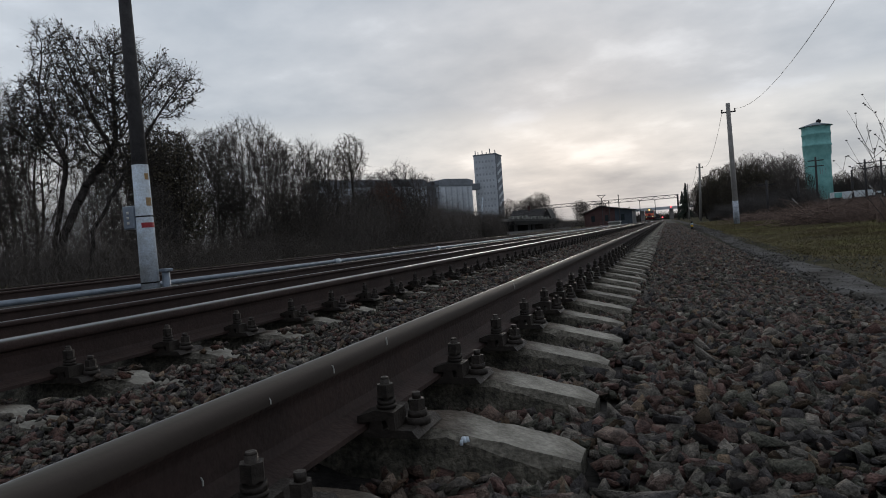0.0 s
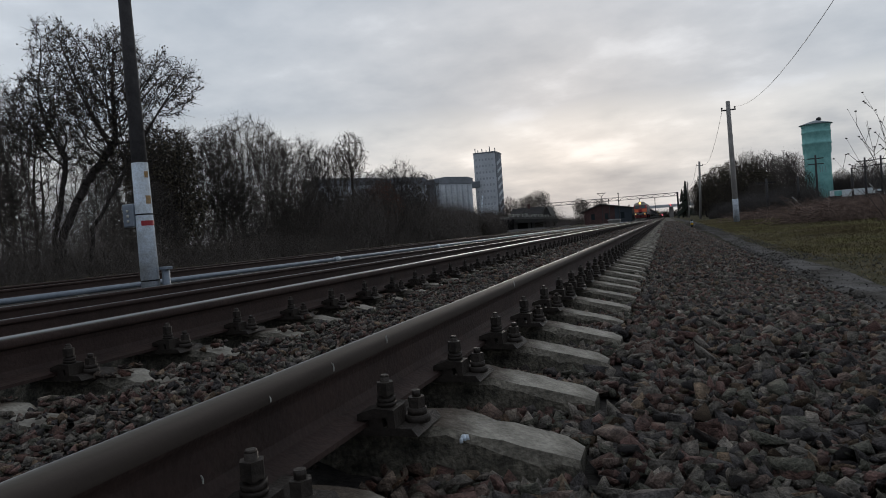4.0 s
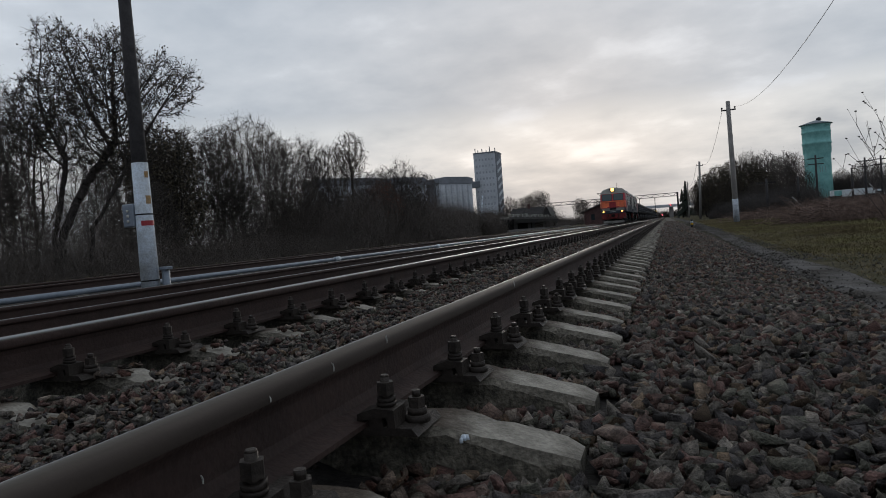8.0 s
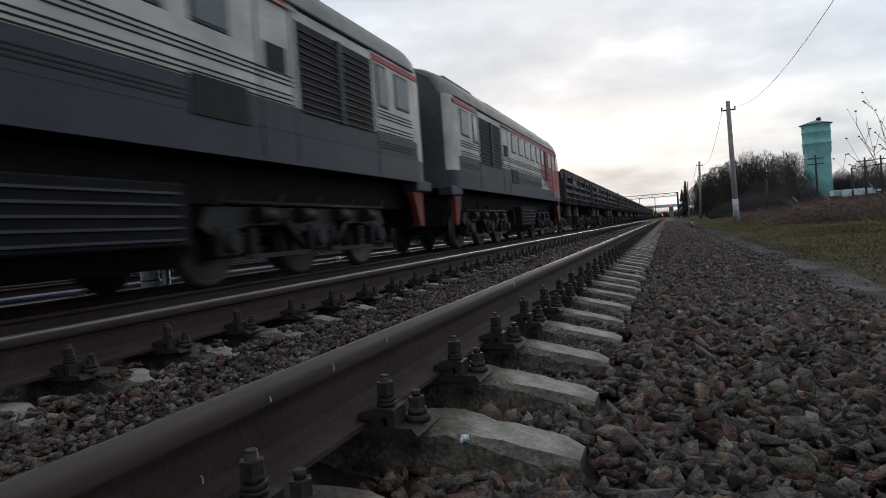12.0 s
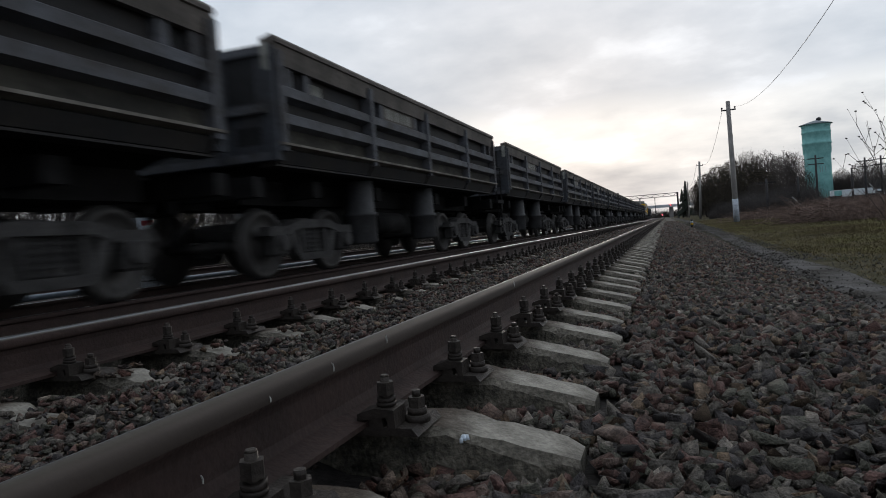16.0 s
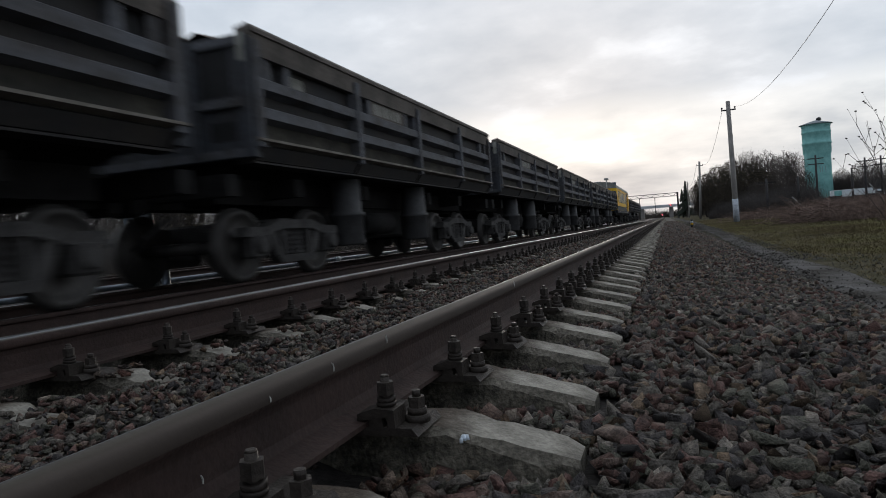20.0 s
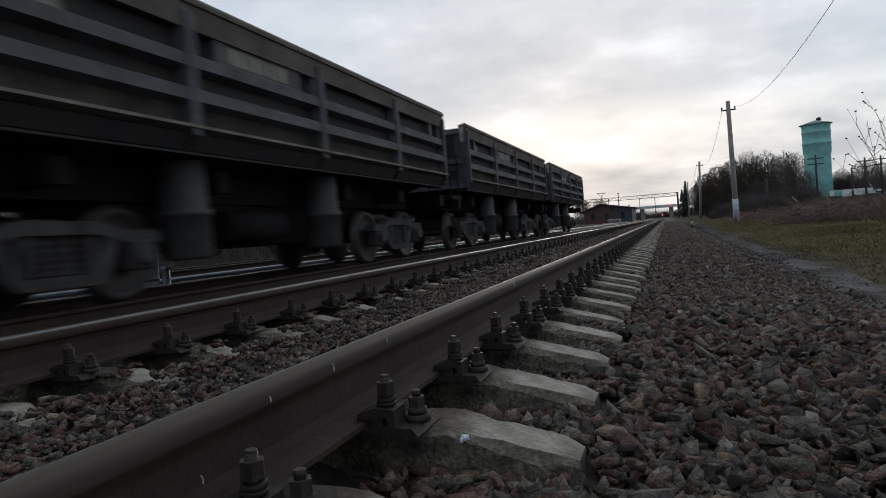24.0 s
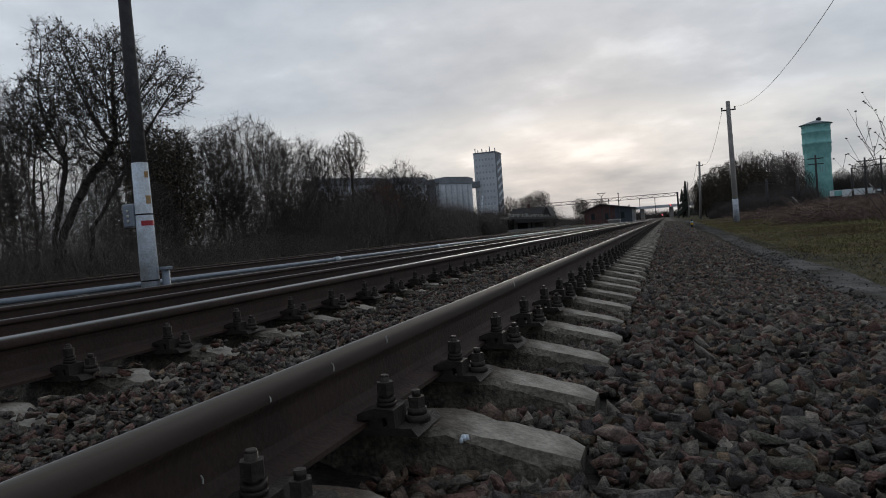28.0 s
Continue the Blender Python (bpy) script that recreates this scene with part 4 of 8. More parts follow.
def dump_car(label, platform, loaded=False):
    """A side-tipping dump car; with platform it has a brakeman's platform before the body."""
    t = thing("dump_car", label, "dump wagon", group="dump wagons of the train")
    if loaded:
        part("load", heap_mesh(), None, t, "brown earth heaped over the rims")
    hw = 1.58
    # tub: floor, end walls
    bm = B()
    box(bm, -hw + 0.06, hw - 0.06, 0.05, WL - 0.05, 1.62, 1.74)
    prism(bm, [(-1.5, 1.62), (-0.7, 1.36), (0.7, 1.36), (1.5, 1.62)], "y", 0.25, WL - 0.25)
    part("floor", bm, M["chassis"], t)
    for y0, y1 in ((0.0, 0.09), (WL - 0.09, WL)):
        bm = B()
        box(bm, -hw + 0.03, hw - 0.03, y0, y1, 1.5, 2.96)
        ya, yb = (y0 - 0.07, y0) if y0 == 0 else (y1, y1 + 0.07)
        w = part("end_wall", bm, M["end_board"], t, "blue-grey ribbed steel end wall")
        # flat black patches paint the shade of hollows in the end wall
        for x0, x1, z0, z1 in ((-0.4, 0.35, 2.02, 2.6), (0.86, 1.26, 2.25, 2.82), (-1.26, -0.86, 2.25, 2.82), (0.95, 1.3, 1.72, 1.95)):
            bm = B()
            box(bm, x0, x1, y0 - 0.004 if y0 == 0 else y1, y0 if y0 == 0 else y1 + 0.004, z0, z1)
            part("recess", bm, M["black"], w, "flat black patch for the shade of an opening")
        for x in (-hw + 0.07, -0.75, 0.75, hw - 0.07):
            bm = B()
            box(bm, x - 0.06, x + 0.06, ya, yb, 1.5, 2.92)
            part("end_post", bm, M["end_board"], w)
        for z in (1.56, 2.16, 2.88):
            bm = B()
            box(bm, -hw + 0.04, hw - 0.04, ya + 0.015, yb - 0.015, z - 0.05, z + 0.05)
            part("end_rib", bm, M["dump_rib"], w)
        # pale patches paint the daylight seen past the wagon corners
        for x in (-hw + 0.1, hw - 0.1):
            bm = B()
            box(bm, x - 0.05, x + 0.05, ya - 0.006 if y0 == 0 else yb, ya if y0 == 0 else yb + 0.006, 2.62, 2.96)
            part("corner_mark", bm, M["light_dirty"], w, "pale patch painting the sky light in the gap")
    # sides with ribs; the sunk boards are coloured darker to hold their shade
    for s in (1, -1):
        bm = B()
        a, b = sorted((s * (hw - 0.2), s * (hw - 0.15)))
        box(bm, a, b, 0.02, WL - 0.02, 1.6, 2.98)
        side = part("side_board", bm, M["dump"], t, "dusty steel side board, darkened to paint the shade between ribs")
        bm = B()
        prism(bm, [(s * (hw - 0.17), 2.74), (s * (hw - 0.03), 2.72), (s * (hw - 0.005), 2.96), (s * (hw + 0.02), 2.97), (s * (hw + 0.02), 3.02), (s * (hw - 0.03), 3.07), (s * (hw - 0.2), 3.03)], "y", 0, WL)
        part("top_rail", bm, M["top_board"], side)
        for z, d in ((2.4, 0.0), (2.05, 0.01)):
            bm = B()
            prism(bm, [(s * (hw - 0.17), z - 0.12), (s * (hw + d), z - 0.075), (s * (hw + d), z + 0.045), (s * (hw - 0.05), z + 0.075), (s * (hw - 0.17), z + 0.09)], "y", 0.02, WL - 0.02)
            part("rib", bm, M["dump_rib"], side)
        bm = B()
        prism(bm, [(s * (hw - 0.1), 1.65), (s * (hw + 0.05), 1.69), (s * (hw + 0.05), 1.72), (s * (hw - 0.15), 1.76)], "y", 0.0, WL)
        part("bottom_ledge", bm, M["ledge"], side, "worn bright lower ledge")
        bm = B()
        a, b = sorted((s * (hw - 0.15), s * (hw - 0.135)))
        box(bm, a, b, 0.1, WL - 0.1, 1.75, 1.98)
        part("lower_board", bm, M["dust_board"], side, "lower board caked with pale dust")
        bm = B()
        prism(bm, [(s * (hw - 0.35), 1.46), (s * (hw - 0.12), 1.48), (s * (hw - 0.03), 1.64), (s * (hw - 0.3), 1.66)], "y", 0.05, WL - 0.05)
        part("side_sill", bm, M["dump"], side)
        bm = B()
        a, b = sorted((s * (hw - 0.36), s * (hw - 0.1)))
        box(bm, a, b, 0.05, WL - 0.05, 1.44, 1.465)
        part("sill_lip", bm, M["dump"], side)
        for y in (0.08, 2.8, 5.5, 8.25, WL - 0.08):
            bm = B()
            prism(bm, [(s * (hw - 0.17), 1.6), (s * (hw + 0.03), 1.62), (s * (hw + 0.03), 2.88), (s * (hw - 0.17), 2.9)], "y", y - 0.055, y + 0.055)
            part("post", bm, M["dump_rib"], side)
            bm = B()
            prism(bm, [(s * (hw + 0.03), 1.66), (s * (hw - 0.06), 1.66), (s * (hw - 0.34), 1.44), (s * (hw - 0.12), 1.44)], "y", y - 0.04, y + 0.04)
            part("gusset", bm, M["dump"], side)
        # square holes, their shade painted as black backings, and the number plate in the upper row
        for y in (0.62, 3.12, 5.2, WL - 0.5):
            for ya, yb in ((y - 0.3, y - 0.17), (y + 0.17, y + 0.3)):
                bm = B()
                prism(bm, [(ya, 2.46), (yb, 2.46), (yb, 2.74), (ya, 2.74)], "x", s * (hw - 0.15), s * (hw - 0.05))
                part("stiffener", bm, M["dump_rib"], side)
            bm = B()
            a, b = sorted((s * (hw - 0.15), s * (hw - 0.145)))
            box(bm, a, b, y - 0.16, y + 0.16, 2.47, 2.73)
            part("backing", bm, M["black"], side, "flat black patch for the shade of an opening")
        bm = B()
        a, b = sorted((s * (hw - 0.15), s * (hw - 0.06)))
        box(bm, a, b, 3.43, 4.89, 2.465, 2.735)
        plate = part("number_plate", bm, M["top_board"], side, "faded pale number plate")
        for k in range(8):
            bm = B()
            a, b = sorted((s * (hw - 0.06), s * (hw - 0.056)))
            box(bm, a, b, 3.55 + 0.15 * k, 3.65 + 0.15 * k, 2.51, 2.69)
            part("bar", bm, M["light_dirty"], plate)
        bm = B()
        a, b = sorted((s * (hw - 0.15), s * (hw - 0.14)))
        box(bm, a, b, 1.0, 1.4, 2.5, 2.66)
        part("painted_patch", bm, M["light_dirty"], side, "pale painted patch")
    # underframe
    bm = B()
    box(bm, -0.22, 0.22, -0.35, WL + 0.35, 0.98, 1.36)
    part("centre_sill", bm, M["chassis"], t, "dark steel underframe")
    # added blocks close off the view and stand for the shaded void
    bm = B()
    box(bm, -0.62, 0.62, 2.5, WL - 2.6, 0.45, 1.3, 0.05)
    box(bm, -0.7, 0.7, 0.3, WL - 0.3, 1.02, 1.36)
    part("tipping_gear", bm, M["chassis"], t, "dark block filling the shaded space under the body")
    for y in (1.5, 3.7, 6.9, 9.15):
        bm = B()
        box(bm, -1.2, 1.2, y - 0.12, y + 0.12, 1.1, 1.34)
        part("cross_beam", bm, M["chassis"], t)
    for y0, y1 in ((-0.32, -0.1), (WL + 0.1, WL + 0.32)):
        bm = B()
        box(bm, -1.35, 1.35, y0, y1, 1.05, 1.3)
        part("end_beam", bm, M["chassis"], t)
    for s in (1, -1):
        for y in (3.1, 6.15):
            bm = B()
            turned(bm, [(0.0, 0.36), (0.24, 0.36), (0.27, 0.4), (0.27, 0.82), (0.29, 0.83), (0.29, 0.88), (0.25, 0.9), (0.24, 1.42), (0.0, 1.42)], 20, "z", (s * 1.1, y, 0))
            part("tipping_cylinder", bm, M["cylinder"], t, "upright grey tipping cylinder")
        bm = B()
        tube(bm, (s * 0.85, 4.0, 0.72), (s * 0.85, 5.3, 0.72), 0.2, seg=16)
        part("air_tank", bm, M["chassis"], t, "dark air tank")
    ws = []
    for y in (1.5, 9.15):
        _, w = bogie_small(t, y)
        ws += w
    coupler(t, -0.3, -1), coupler(t, WL + 0.3, 1)
    if platform:
        bm = B()
        box(bm, -1.45, 1.45, -1.05, -0.32, 1.2, 1.3)
        deck = part("brake_platform", bm, M["chassis"], t, "railed brake platform")
        for x in (-1.4, -0.9, 0.9, 1.4):
            bm = B()
            tube(bm, (x, -1.0, 1.3), (x, -1.0, 2.25), 0.02, seg=6)
            part("rail_post", bm, M["chassis"], deck)
        bm = B()
        tube(bm, (-1.4, -1.0, 2.25), (1.4, -1.0, 2.25), 0.02, seg=6)
        part("handrail", bm, M["chassis"], deck)
        for x in (-1.4, 1.4):
            bm = B()
            tube(bm, (x, -0.4, 1.3), (x, -0.4, 2.25), 0.02, seg=6)
            tube(bm, (x, -0.4, 2.25), (x, -1.0, 2.25), 0.02, seg=6)
            part("side_rail", bm, M["chassis"], deck)
            bm = B()
            tube(bm, (x, -0.9, 1.2), (x, -0.9, 0.52), 0.016, seg=6)
            box(bm, x - 0.06, x + 0.06, -0.9, -0.5, 0.5, 0.54)
            tube(bm, (x, -0.5, 0.52), (x, -0.5, 1.2), 0.016, seg=6)
            part("footstep", bm, M["chassis"], deck)
    return t, ws


def bogie_big(parent, y):
    """A three-axle locomotive bogie."""
    bm = B()
    for s in (1, -1):
        outline = [(-2.55, 0.72), (-2.4, 0.95), (2.4, 0.95), (2.55, 0.72), (2.3, 0.6), (1.6, 0.72), (0.6, 0.72), (0.4, 0.62), (-0.4, 0.62), (-0.6, 0.72), (-1.6, 0.72), (-2.3, 0.6)]
        prism(bm, outline, "x", s * 0.96, s * 1.12)
    box(bm, -0.96, 0.96, -2.3, 2.3, 0.7, 0.95)
    g = part("bogie", bm, M["loco_bogie"], parent, "three-axle locomotive bogie", pose(0, y, 0))
    for s in (1, -1):
        for a in (-2.1, 0, 2.1):
            bm = B()
            box(bm, s * 1.05 - 0.13, s * 1.05 + 0.13, a - 0.2, a + 0.2, 0.33, 0.72, 0.04)
            tube(bm, (s * 1.1, a, 0.525), (s * 1.27, a, 0.525), 0.15, 0.12, seg=14)
            part("axle_box", bm, M["loco_bogie"], g, "dark axle box")
        for a in (-1.55, -0.55, 0.55, 1.55):
            bm = B()
            turned(bm, [(0.065 + 0.04 * (j % 2), 0.32 + 0.04 * j) for j in range(10)], 9, "z", (s * 1.08, a, 0))
            part("spring", bm, M["loco_bogie"], g)
            bm = B()
            tube(bm, (s * 1.2, a, 0.85), (s * 1.2, a + 0.35, 0.85), 0.1, seg=12)
            part("brake_cylinder", bm, M["loco_bogie"], g)
    for s in (1, -1):
        for a in (-1.05, 1.05):
            bm = B()
            prism(bm, [(a - 0.75, 0.36), (a + 0.75, 0.36), (a + 0.68, 0.3), (a - 0.68, 0.3)], "x", s * 1.14, s * 1.2)
            part("equaliser", bm, M["loco_bogie"], g)
        bm = B()
        for a in (-2.3, -1.05, 0.0, 1.05, 2.3):
            tube(bm, (s * 1.16, a, 0.95), (s * 1.16, a + 0.2, 1.12), 0.025, seg=6)
        tube(bm, (s * 1.16, -2.3, 1.0), (s * 1.16, 2.4, 0.98), 0.03, seg=8)
        part("brake_pipe", bm, M["loco_bogie"], g)
        bm = B()
        tube(bm, (s * 1.18, -0.9, 0.78), (s * 1.18, -0.5, 0.42), 0.05, seg=8)
        tube(bm, (s * 1.18, 0.9, 0.78), (s * 1.18, 0.5, 0.42), 0.05, seg=8)
        part("damper", bm, M["loco_bogie"], g, "slanting damper")
    return g, [wheelset(g, a, 0.525) for a in (-2.1, 0, 2.1)]


SL = 16.4   # body length of a locomotive section


def shell_ring(s, width, lower, lean):
    """Half outline of the body from the sill up and over the roof: (x, y, z)."""
    pts = [(1.0, lower), (1.0, 1.7), (1.0, 1.9), (1.0, 2.25), (1.0, 2.66), (1.0, 2.82), (1.0, 3.4), (0.985, 3.67), (0.94, 3.92), (0.84, 4.12), (0.62, 4.29), (0.32, 4.4), (0.0, 4.44)]
    return [(x * width, s + lean(z), z) for x, z in pts]


def loco_section(label, lit):
    t = thing("locomotive_section", label, "locomotive", group="sections of the diesel locomotive")

    def nose(z):
        return 0.0 if z < 2.8 else (z - 2.8) * 0.42 + max(0, z - 3.75) * 0.9

    def half(z):
        return nose(z) * 0.5

    rings = [shell_ring(0.0, 1.30, 1.5, nose), shell_ring(0.1, 1.40, 1.5, nose), shell_ring(0.32, 1.46, 1.5, lambda z: nose(z) * 0.85), shell_ring(0.75, 1.475, 1.5, half)]
    flat = (lambda z: 0.0)
    rings += [shell_ring(v, 1.475, 1.5, flat) for v in (1.6, 4.95, 8.0, 12.0, SL - 0.5)] + [shell_ring(SL - 0.15, 1.44, 1.5, flat), shell_ring(SL, 1.3, 1.5, flat)]
    # bands of the outline: skirt, lower stripe, flank, window band, roof
    groups = {"skirt_panel": (0, 2, "dark_grey"), "flank": (2, 5, None), "window_band": (5, 7, None), "roof": (7, 12, "roof_grey")}
    for nm, (lo, hi, colour) in groups.items():
        for where in ((0, 6, "red_paint"), (5, len(rings) - 1, "light_grey")) if colour is None else ((0, len(rings) - 1, colour),):
            a, b, col = where
            if colour is None:
                b = 5 if a == 0 else b
            bm = B()
            for s in (1, -1):
                vs = [[bm.verts.new((s * p[0], p[1], p[2])) for p in rings[k][lo:hi + 1]] for k in range(a, b + 1)]
                for u, w in zip(vs, vs[1:]):
                    for i in range(hi - lo):
                        f = bm.faces.new((u[i], u[i + 1], w[i + 1], w[i]))
                        f.smooth = True
            for k in (a, b):
                if k in (0, len(rings) - 1):
                    le = [bm.verts.new((-p[0], p[1], p[2])) for p in rings[k][lo:hi + 1]]
                    ri = [bm.verts.new((p[0], p[1], p[2])) for p in rings[k][lo:hi + 1]]
                    for i in range(hi - lo):
                        if abs(ri[i].co.x) + abs(ri[i + 1].co.x) > 0:
                            bm.faces.new((le[i], ri[i], ri[i + 1], le[i + 1]) if abs(ri[i + 1].co.x) > 1e-6 else (le[i], ri[i], ri[i + 1]))
            bmesh.ops.remove_doubles(bm, verts=bm.verts, dist=0.0005)
            part("cab_" + nm if colour is None and a == 0 else nm, bm, M[col], t, "red painted cab panel" if col == "red_paint" else "")

    # front: ledge, orange fields, grey band, windscreens
    bm = B()
    prism(bm, [(-1.38, 0.02), (-1.3, -0.1), (1.3, -0.1), (1.38, 0.02), (1.49, 0.4), (-1.49, 0.4)], "z", 2.68, 2.79)
    part("front_ledge", bm, M["orange"], t, "orange moulding under the windscreens")
    for s in (1, -1):
        bm = B()
        prism(bm, [(s * 1.285, -0.016), (s * 1.4, 0.085), (s * 1.47, 0.335), (s * 1.478, 0.335), (s * 1.412, 0.075), (s * 1.29, -0.026)], "z", 2.02, 2.66)
        part("corner_field", bm, M["orange"], t, "orange panel round the cab corner")
    for x0, x1 in ((-1.29, -0.43), (0.36, 1.29)):
        bm = B()
        box(bm, x0, x1, -0.02, 0.0, 2.02, 2.66)
        part("front_field", bm, M["orange"], t, "bright orange front panel")
    bm = B()
    box(bm, -0.7, 0.75, -0.03, 0.0, 1.96, 2.1)
    part("front_band", bm, M["red_paint"], t, "dark red middle panel")
    bm = B()
    box(bm, -1.33, 1.33, -0.035, 0.0, 1.64, 1.95)
    part("nose_band", bm, M["dark_grey"] if not lit else M["roof_grey"], t, "grey band across the nose")
    bm = B()
    box(bm, -0.38, 0.38, -0.05, -0.036, 1.72, 2.0)
    part("nose_grille", bm, M["black"], t, "dark grille on the nose")
    for x0, x1 in ((-1.24, -0.07), (0.07, 1.24)):
        for lo, hi, d, col, nm in ((2.82, 3.64, -0.012, "black", "window_frame"), (2.87, 3.6, -0.022, "screen", "windscreen")):
            bm = B()
            g = 0.05 if nm == "windscreen" else 0.0
            c = []
            rr = 0.13 - g
            for cx, cz, a0 in ((x1 - g - rr, lo + rr, -90), (x1 - g - rr, hi - rr, 0), (x0 + g + rr, hi - rr, 90), (x0 + g + rr, lo + rr, 180)):
                c += [(cx + rr * math.cos(radians(a0 + 22.5 * q)), cz + rr * math.sin(radians(a0 + 22.5 * q))) for q in range(5)]
            front = [bm.verts.new((x, nose(z) + d, z)) for x, z in c]
            back = [bm.verts.new((x, nose(z) + d + 0.05, z)) for x, z in c]
            bm.faces.new(front), bm.faces.new(back[::-1])
            for i in range(len(c)):
                bm.faces.new((front[i], front[(i + 1) % len(c)], back[(i + 1) % len(c)], back[i]))
            part(nm, bm, M[col], t)
    # headlight housing on the roof edge
    bm = B()
    box(bm, -0.24, 0.24, 0.42, 0.95, 3.93, 4.35, 0.05)
    hl = part("headlight", bm, M["roof_grey"], t, "square roof headlight, lit yellow" if lit else "square roof headlight, unlit")
    bm = B()
    prism(bm, [(-0.17, 3.98), (-0.15, 3.96), (0.15, 3.96), (0.17, 3.98), (0.17, 4.28), (0.15, 4.3), (-0.15, 4.3), (-0.17, 4.28)], "y", 0.385, 0.425)
    part("lens", bm, M["head"] if lit else M["glass"], hl)
    # beam with marker lamps, skirts, plough
    bm = B()
    box(bm, -1.36, 1.36, -0.06, 0.28, 1.28, 1.63, 0.03)
    part("buffer_beam", bm, M["dark_grey"], t, "dark blue-grey front beam")
    for x in (-1.08, 1.08):
        bm = B()
        box(bm, x - 0.22, x + 0.22, -0.13, -0.06, 1.42, 1.66, 0.03)
        lamp = part("marker_lamp", bm, M["black"], t, "lit orange marker lamp" if lit else "unlit marker lamp")
        bm = B()
        box(bm, x - 0.14, x + 0.05, -0.15, -0.13, 1.455, 1.625)
        part("lens", bm, M["marker"] if lit else M["glass"], lamp)
        bm = B()
        box(bm, x + 0.065, x + 0.19, -0.15, -0.13, 1.455, 1.625)
        part("red_lens", bm, M["red_paint"], lamp)
    bm = B()
    box(bm, -0.36, 0.36, -0.1, -0.06, 1.42, 1.58)
    np_ = part("number_plate", bm, M["dark_grey"], t, "number plate with pale bars")
    for k in range(7):
        bm = B()
        box(bm, -0.3 + 0.087 * k, -0.24 + 0.087 * k, -0.106, -0.1, 1.46, 1.54)
        part("bar", bm, M["number"], np_)
    for y0, y1, nm in ((-0.02, 0.2, "front_skirt"), (SL - 0.2, SL + 0.02, "rear_skirt")):
        for x0, x1 in ((-1.34, -0.42), (0.42, 1.34)):
            bm = B()
            o = 1 if x1 > 0 else -1
            prism(bm, [(o * 0.42, 0.62), (o * 1.12, 0.62), (o * 1.36, 1.28), (o * 0.42, 1.28)], "y", y0, y1)
            sk = part(nm, bm, M["dark_red"] if y0 < 5 else M["chassis"], t, "dark red painted skirt" if y0 < 5 else "near-black rear skirt")
    for y0, y1 in ((0.2, 1.0), (SL - 1.0, SL - 0.2)):
        for s in (1, -1):
            bm = B()
            d = 1 if y0 < 5 else -1
            a = y0 if d > 0 else y1
            wt_, wb_ = (0.85, 0.55) if d > 0 else (0.5, 0.2)
            prism(bm, [(a, 1.3), (a + d * wt_, 1.3), (a + d * wb_, 0.62), (a, 0.62)], "x", s * 1.28, s * 1.4)
            part("side_skirt", bm, M["dark_red"], t, "dark red painted corner skirt")
    if lit:
        bm = B()
        box(bm, -1.2, 1.2, 0.02, 0.14, 0.66, 1.28)
        part("apron", bm, M["dark_red"], t, "dark red apron behind the coupler")
        for x in (-0.75, -0.6, 0.6, 0.75):
            bm = B()
            tube(bm, (x, -0.05, 1.26), (x * 0.96, -0.16, 0.9), 0.026, seg=7)
            tube(bm, (x * 0.96, -0.16, 0.9), (x * 0.86, -0.1, 0.58), 0.026, seg=7)
            part("brake_hose", bm, M["black"], t, "black rubber brake hose")
        for x in (-1.1, 1.1):
            bm = B()
            box(bm, x - 0.2, x + 0.2, -0.16, 0.0, 0.6, 0.64)
            part("footstep", bm, M["chassis"], t)
        for x in (-1.32, 1.32):
            bm = B()
            tube(bm, (x, -0.08, 1.7), (x, -0.08, 2.6), 0.015, seg=6)
            part("handrail", bm, M["dark_grey"], t)
        for x0, x1 in ((-0.95, -0.5), (0.45, 0.95)):
            bm = B()
            tube(bm, (x0, 0.02, 2.85), (x1, 0.27, 3.42), 0.012, seg=5)
            part("wiper", bm, M["black"], t, "thin black wiper")
    bm = B()
    prism(bm, [(-1.18, -0.02), (0, -0.26), (1.18, -0.02), (1.18, 0.08), (0, -0.16), (-1.18, 0.08)], "z", 0.14, 0.44)
    part("snow_plough", bm, M["light_dirty"], t, "scuffed white snow plough")
    coupler(t, -0.05, -1), coupler(t, SL + 0.05, 1)
    # underframe, tank, side details
    bm = B()
    box(bm, -1.05, 1.05, 0.3, SL - 0.3, 0.98, 1.46)
    part("underframe", bm, M["chassis"], t)
    bm = B()
    prism(bm, [(-1.25, 1.05), (-1.25, 0.5), (-1.0, 0.28), (1.0, 0.28), (1.25, 0.5), (1.25, 1.05)], "y", 6.5, 9.4)
    part("fuel_tank", bm, M["chassis"], t, "dark fuel tank between the bogies")
    for s in (1, -1):
        a, b = sorted((s * 1.2, s * 1.46))
        bm = B()
        box(bm, a, b, 6.75, 9.1, 0.5, 1.14, 0.02)
        bx = part("battery_box", bm, M["chassis"], t, "grey slatted battery box")
        for k in range(5):
            bm = B()
            a2, b2 = sorted((s * 1.46, s * 1.485))
            box(bm, a2, b2, 6.85, 9.0, 0.56 + 0.115 * k, 0.585 + 0.115 * k)
            part("slat", bm, M["dark_grey"], bx)
        # grooves along the flank
        for z in (2.0, 2.05, 2.1, 2.27, 2.33, 2.39, 2.52, 2.58, 2.64):
            a2, b2 = sorted((s * 1.474, s * 1.486))
            for y0, y1 in ((2.6, 4.8), (4.98, 11.3 if z > 2.2 else 9.2), (14.1, SL - 0.7)):
                bm = B()
                box(bm, a2, b2, y0, y1, z - 0.008, z + 0.008)
                part("moulding", bm, M["black"], t)
        a2, b2 = sorted((s * 1.472, s * 1.479))
        bm = B()
        box(bm, a2, b2, 4.96, SL - 0.5, 1.9, 2.25)
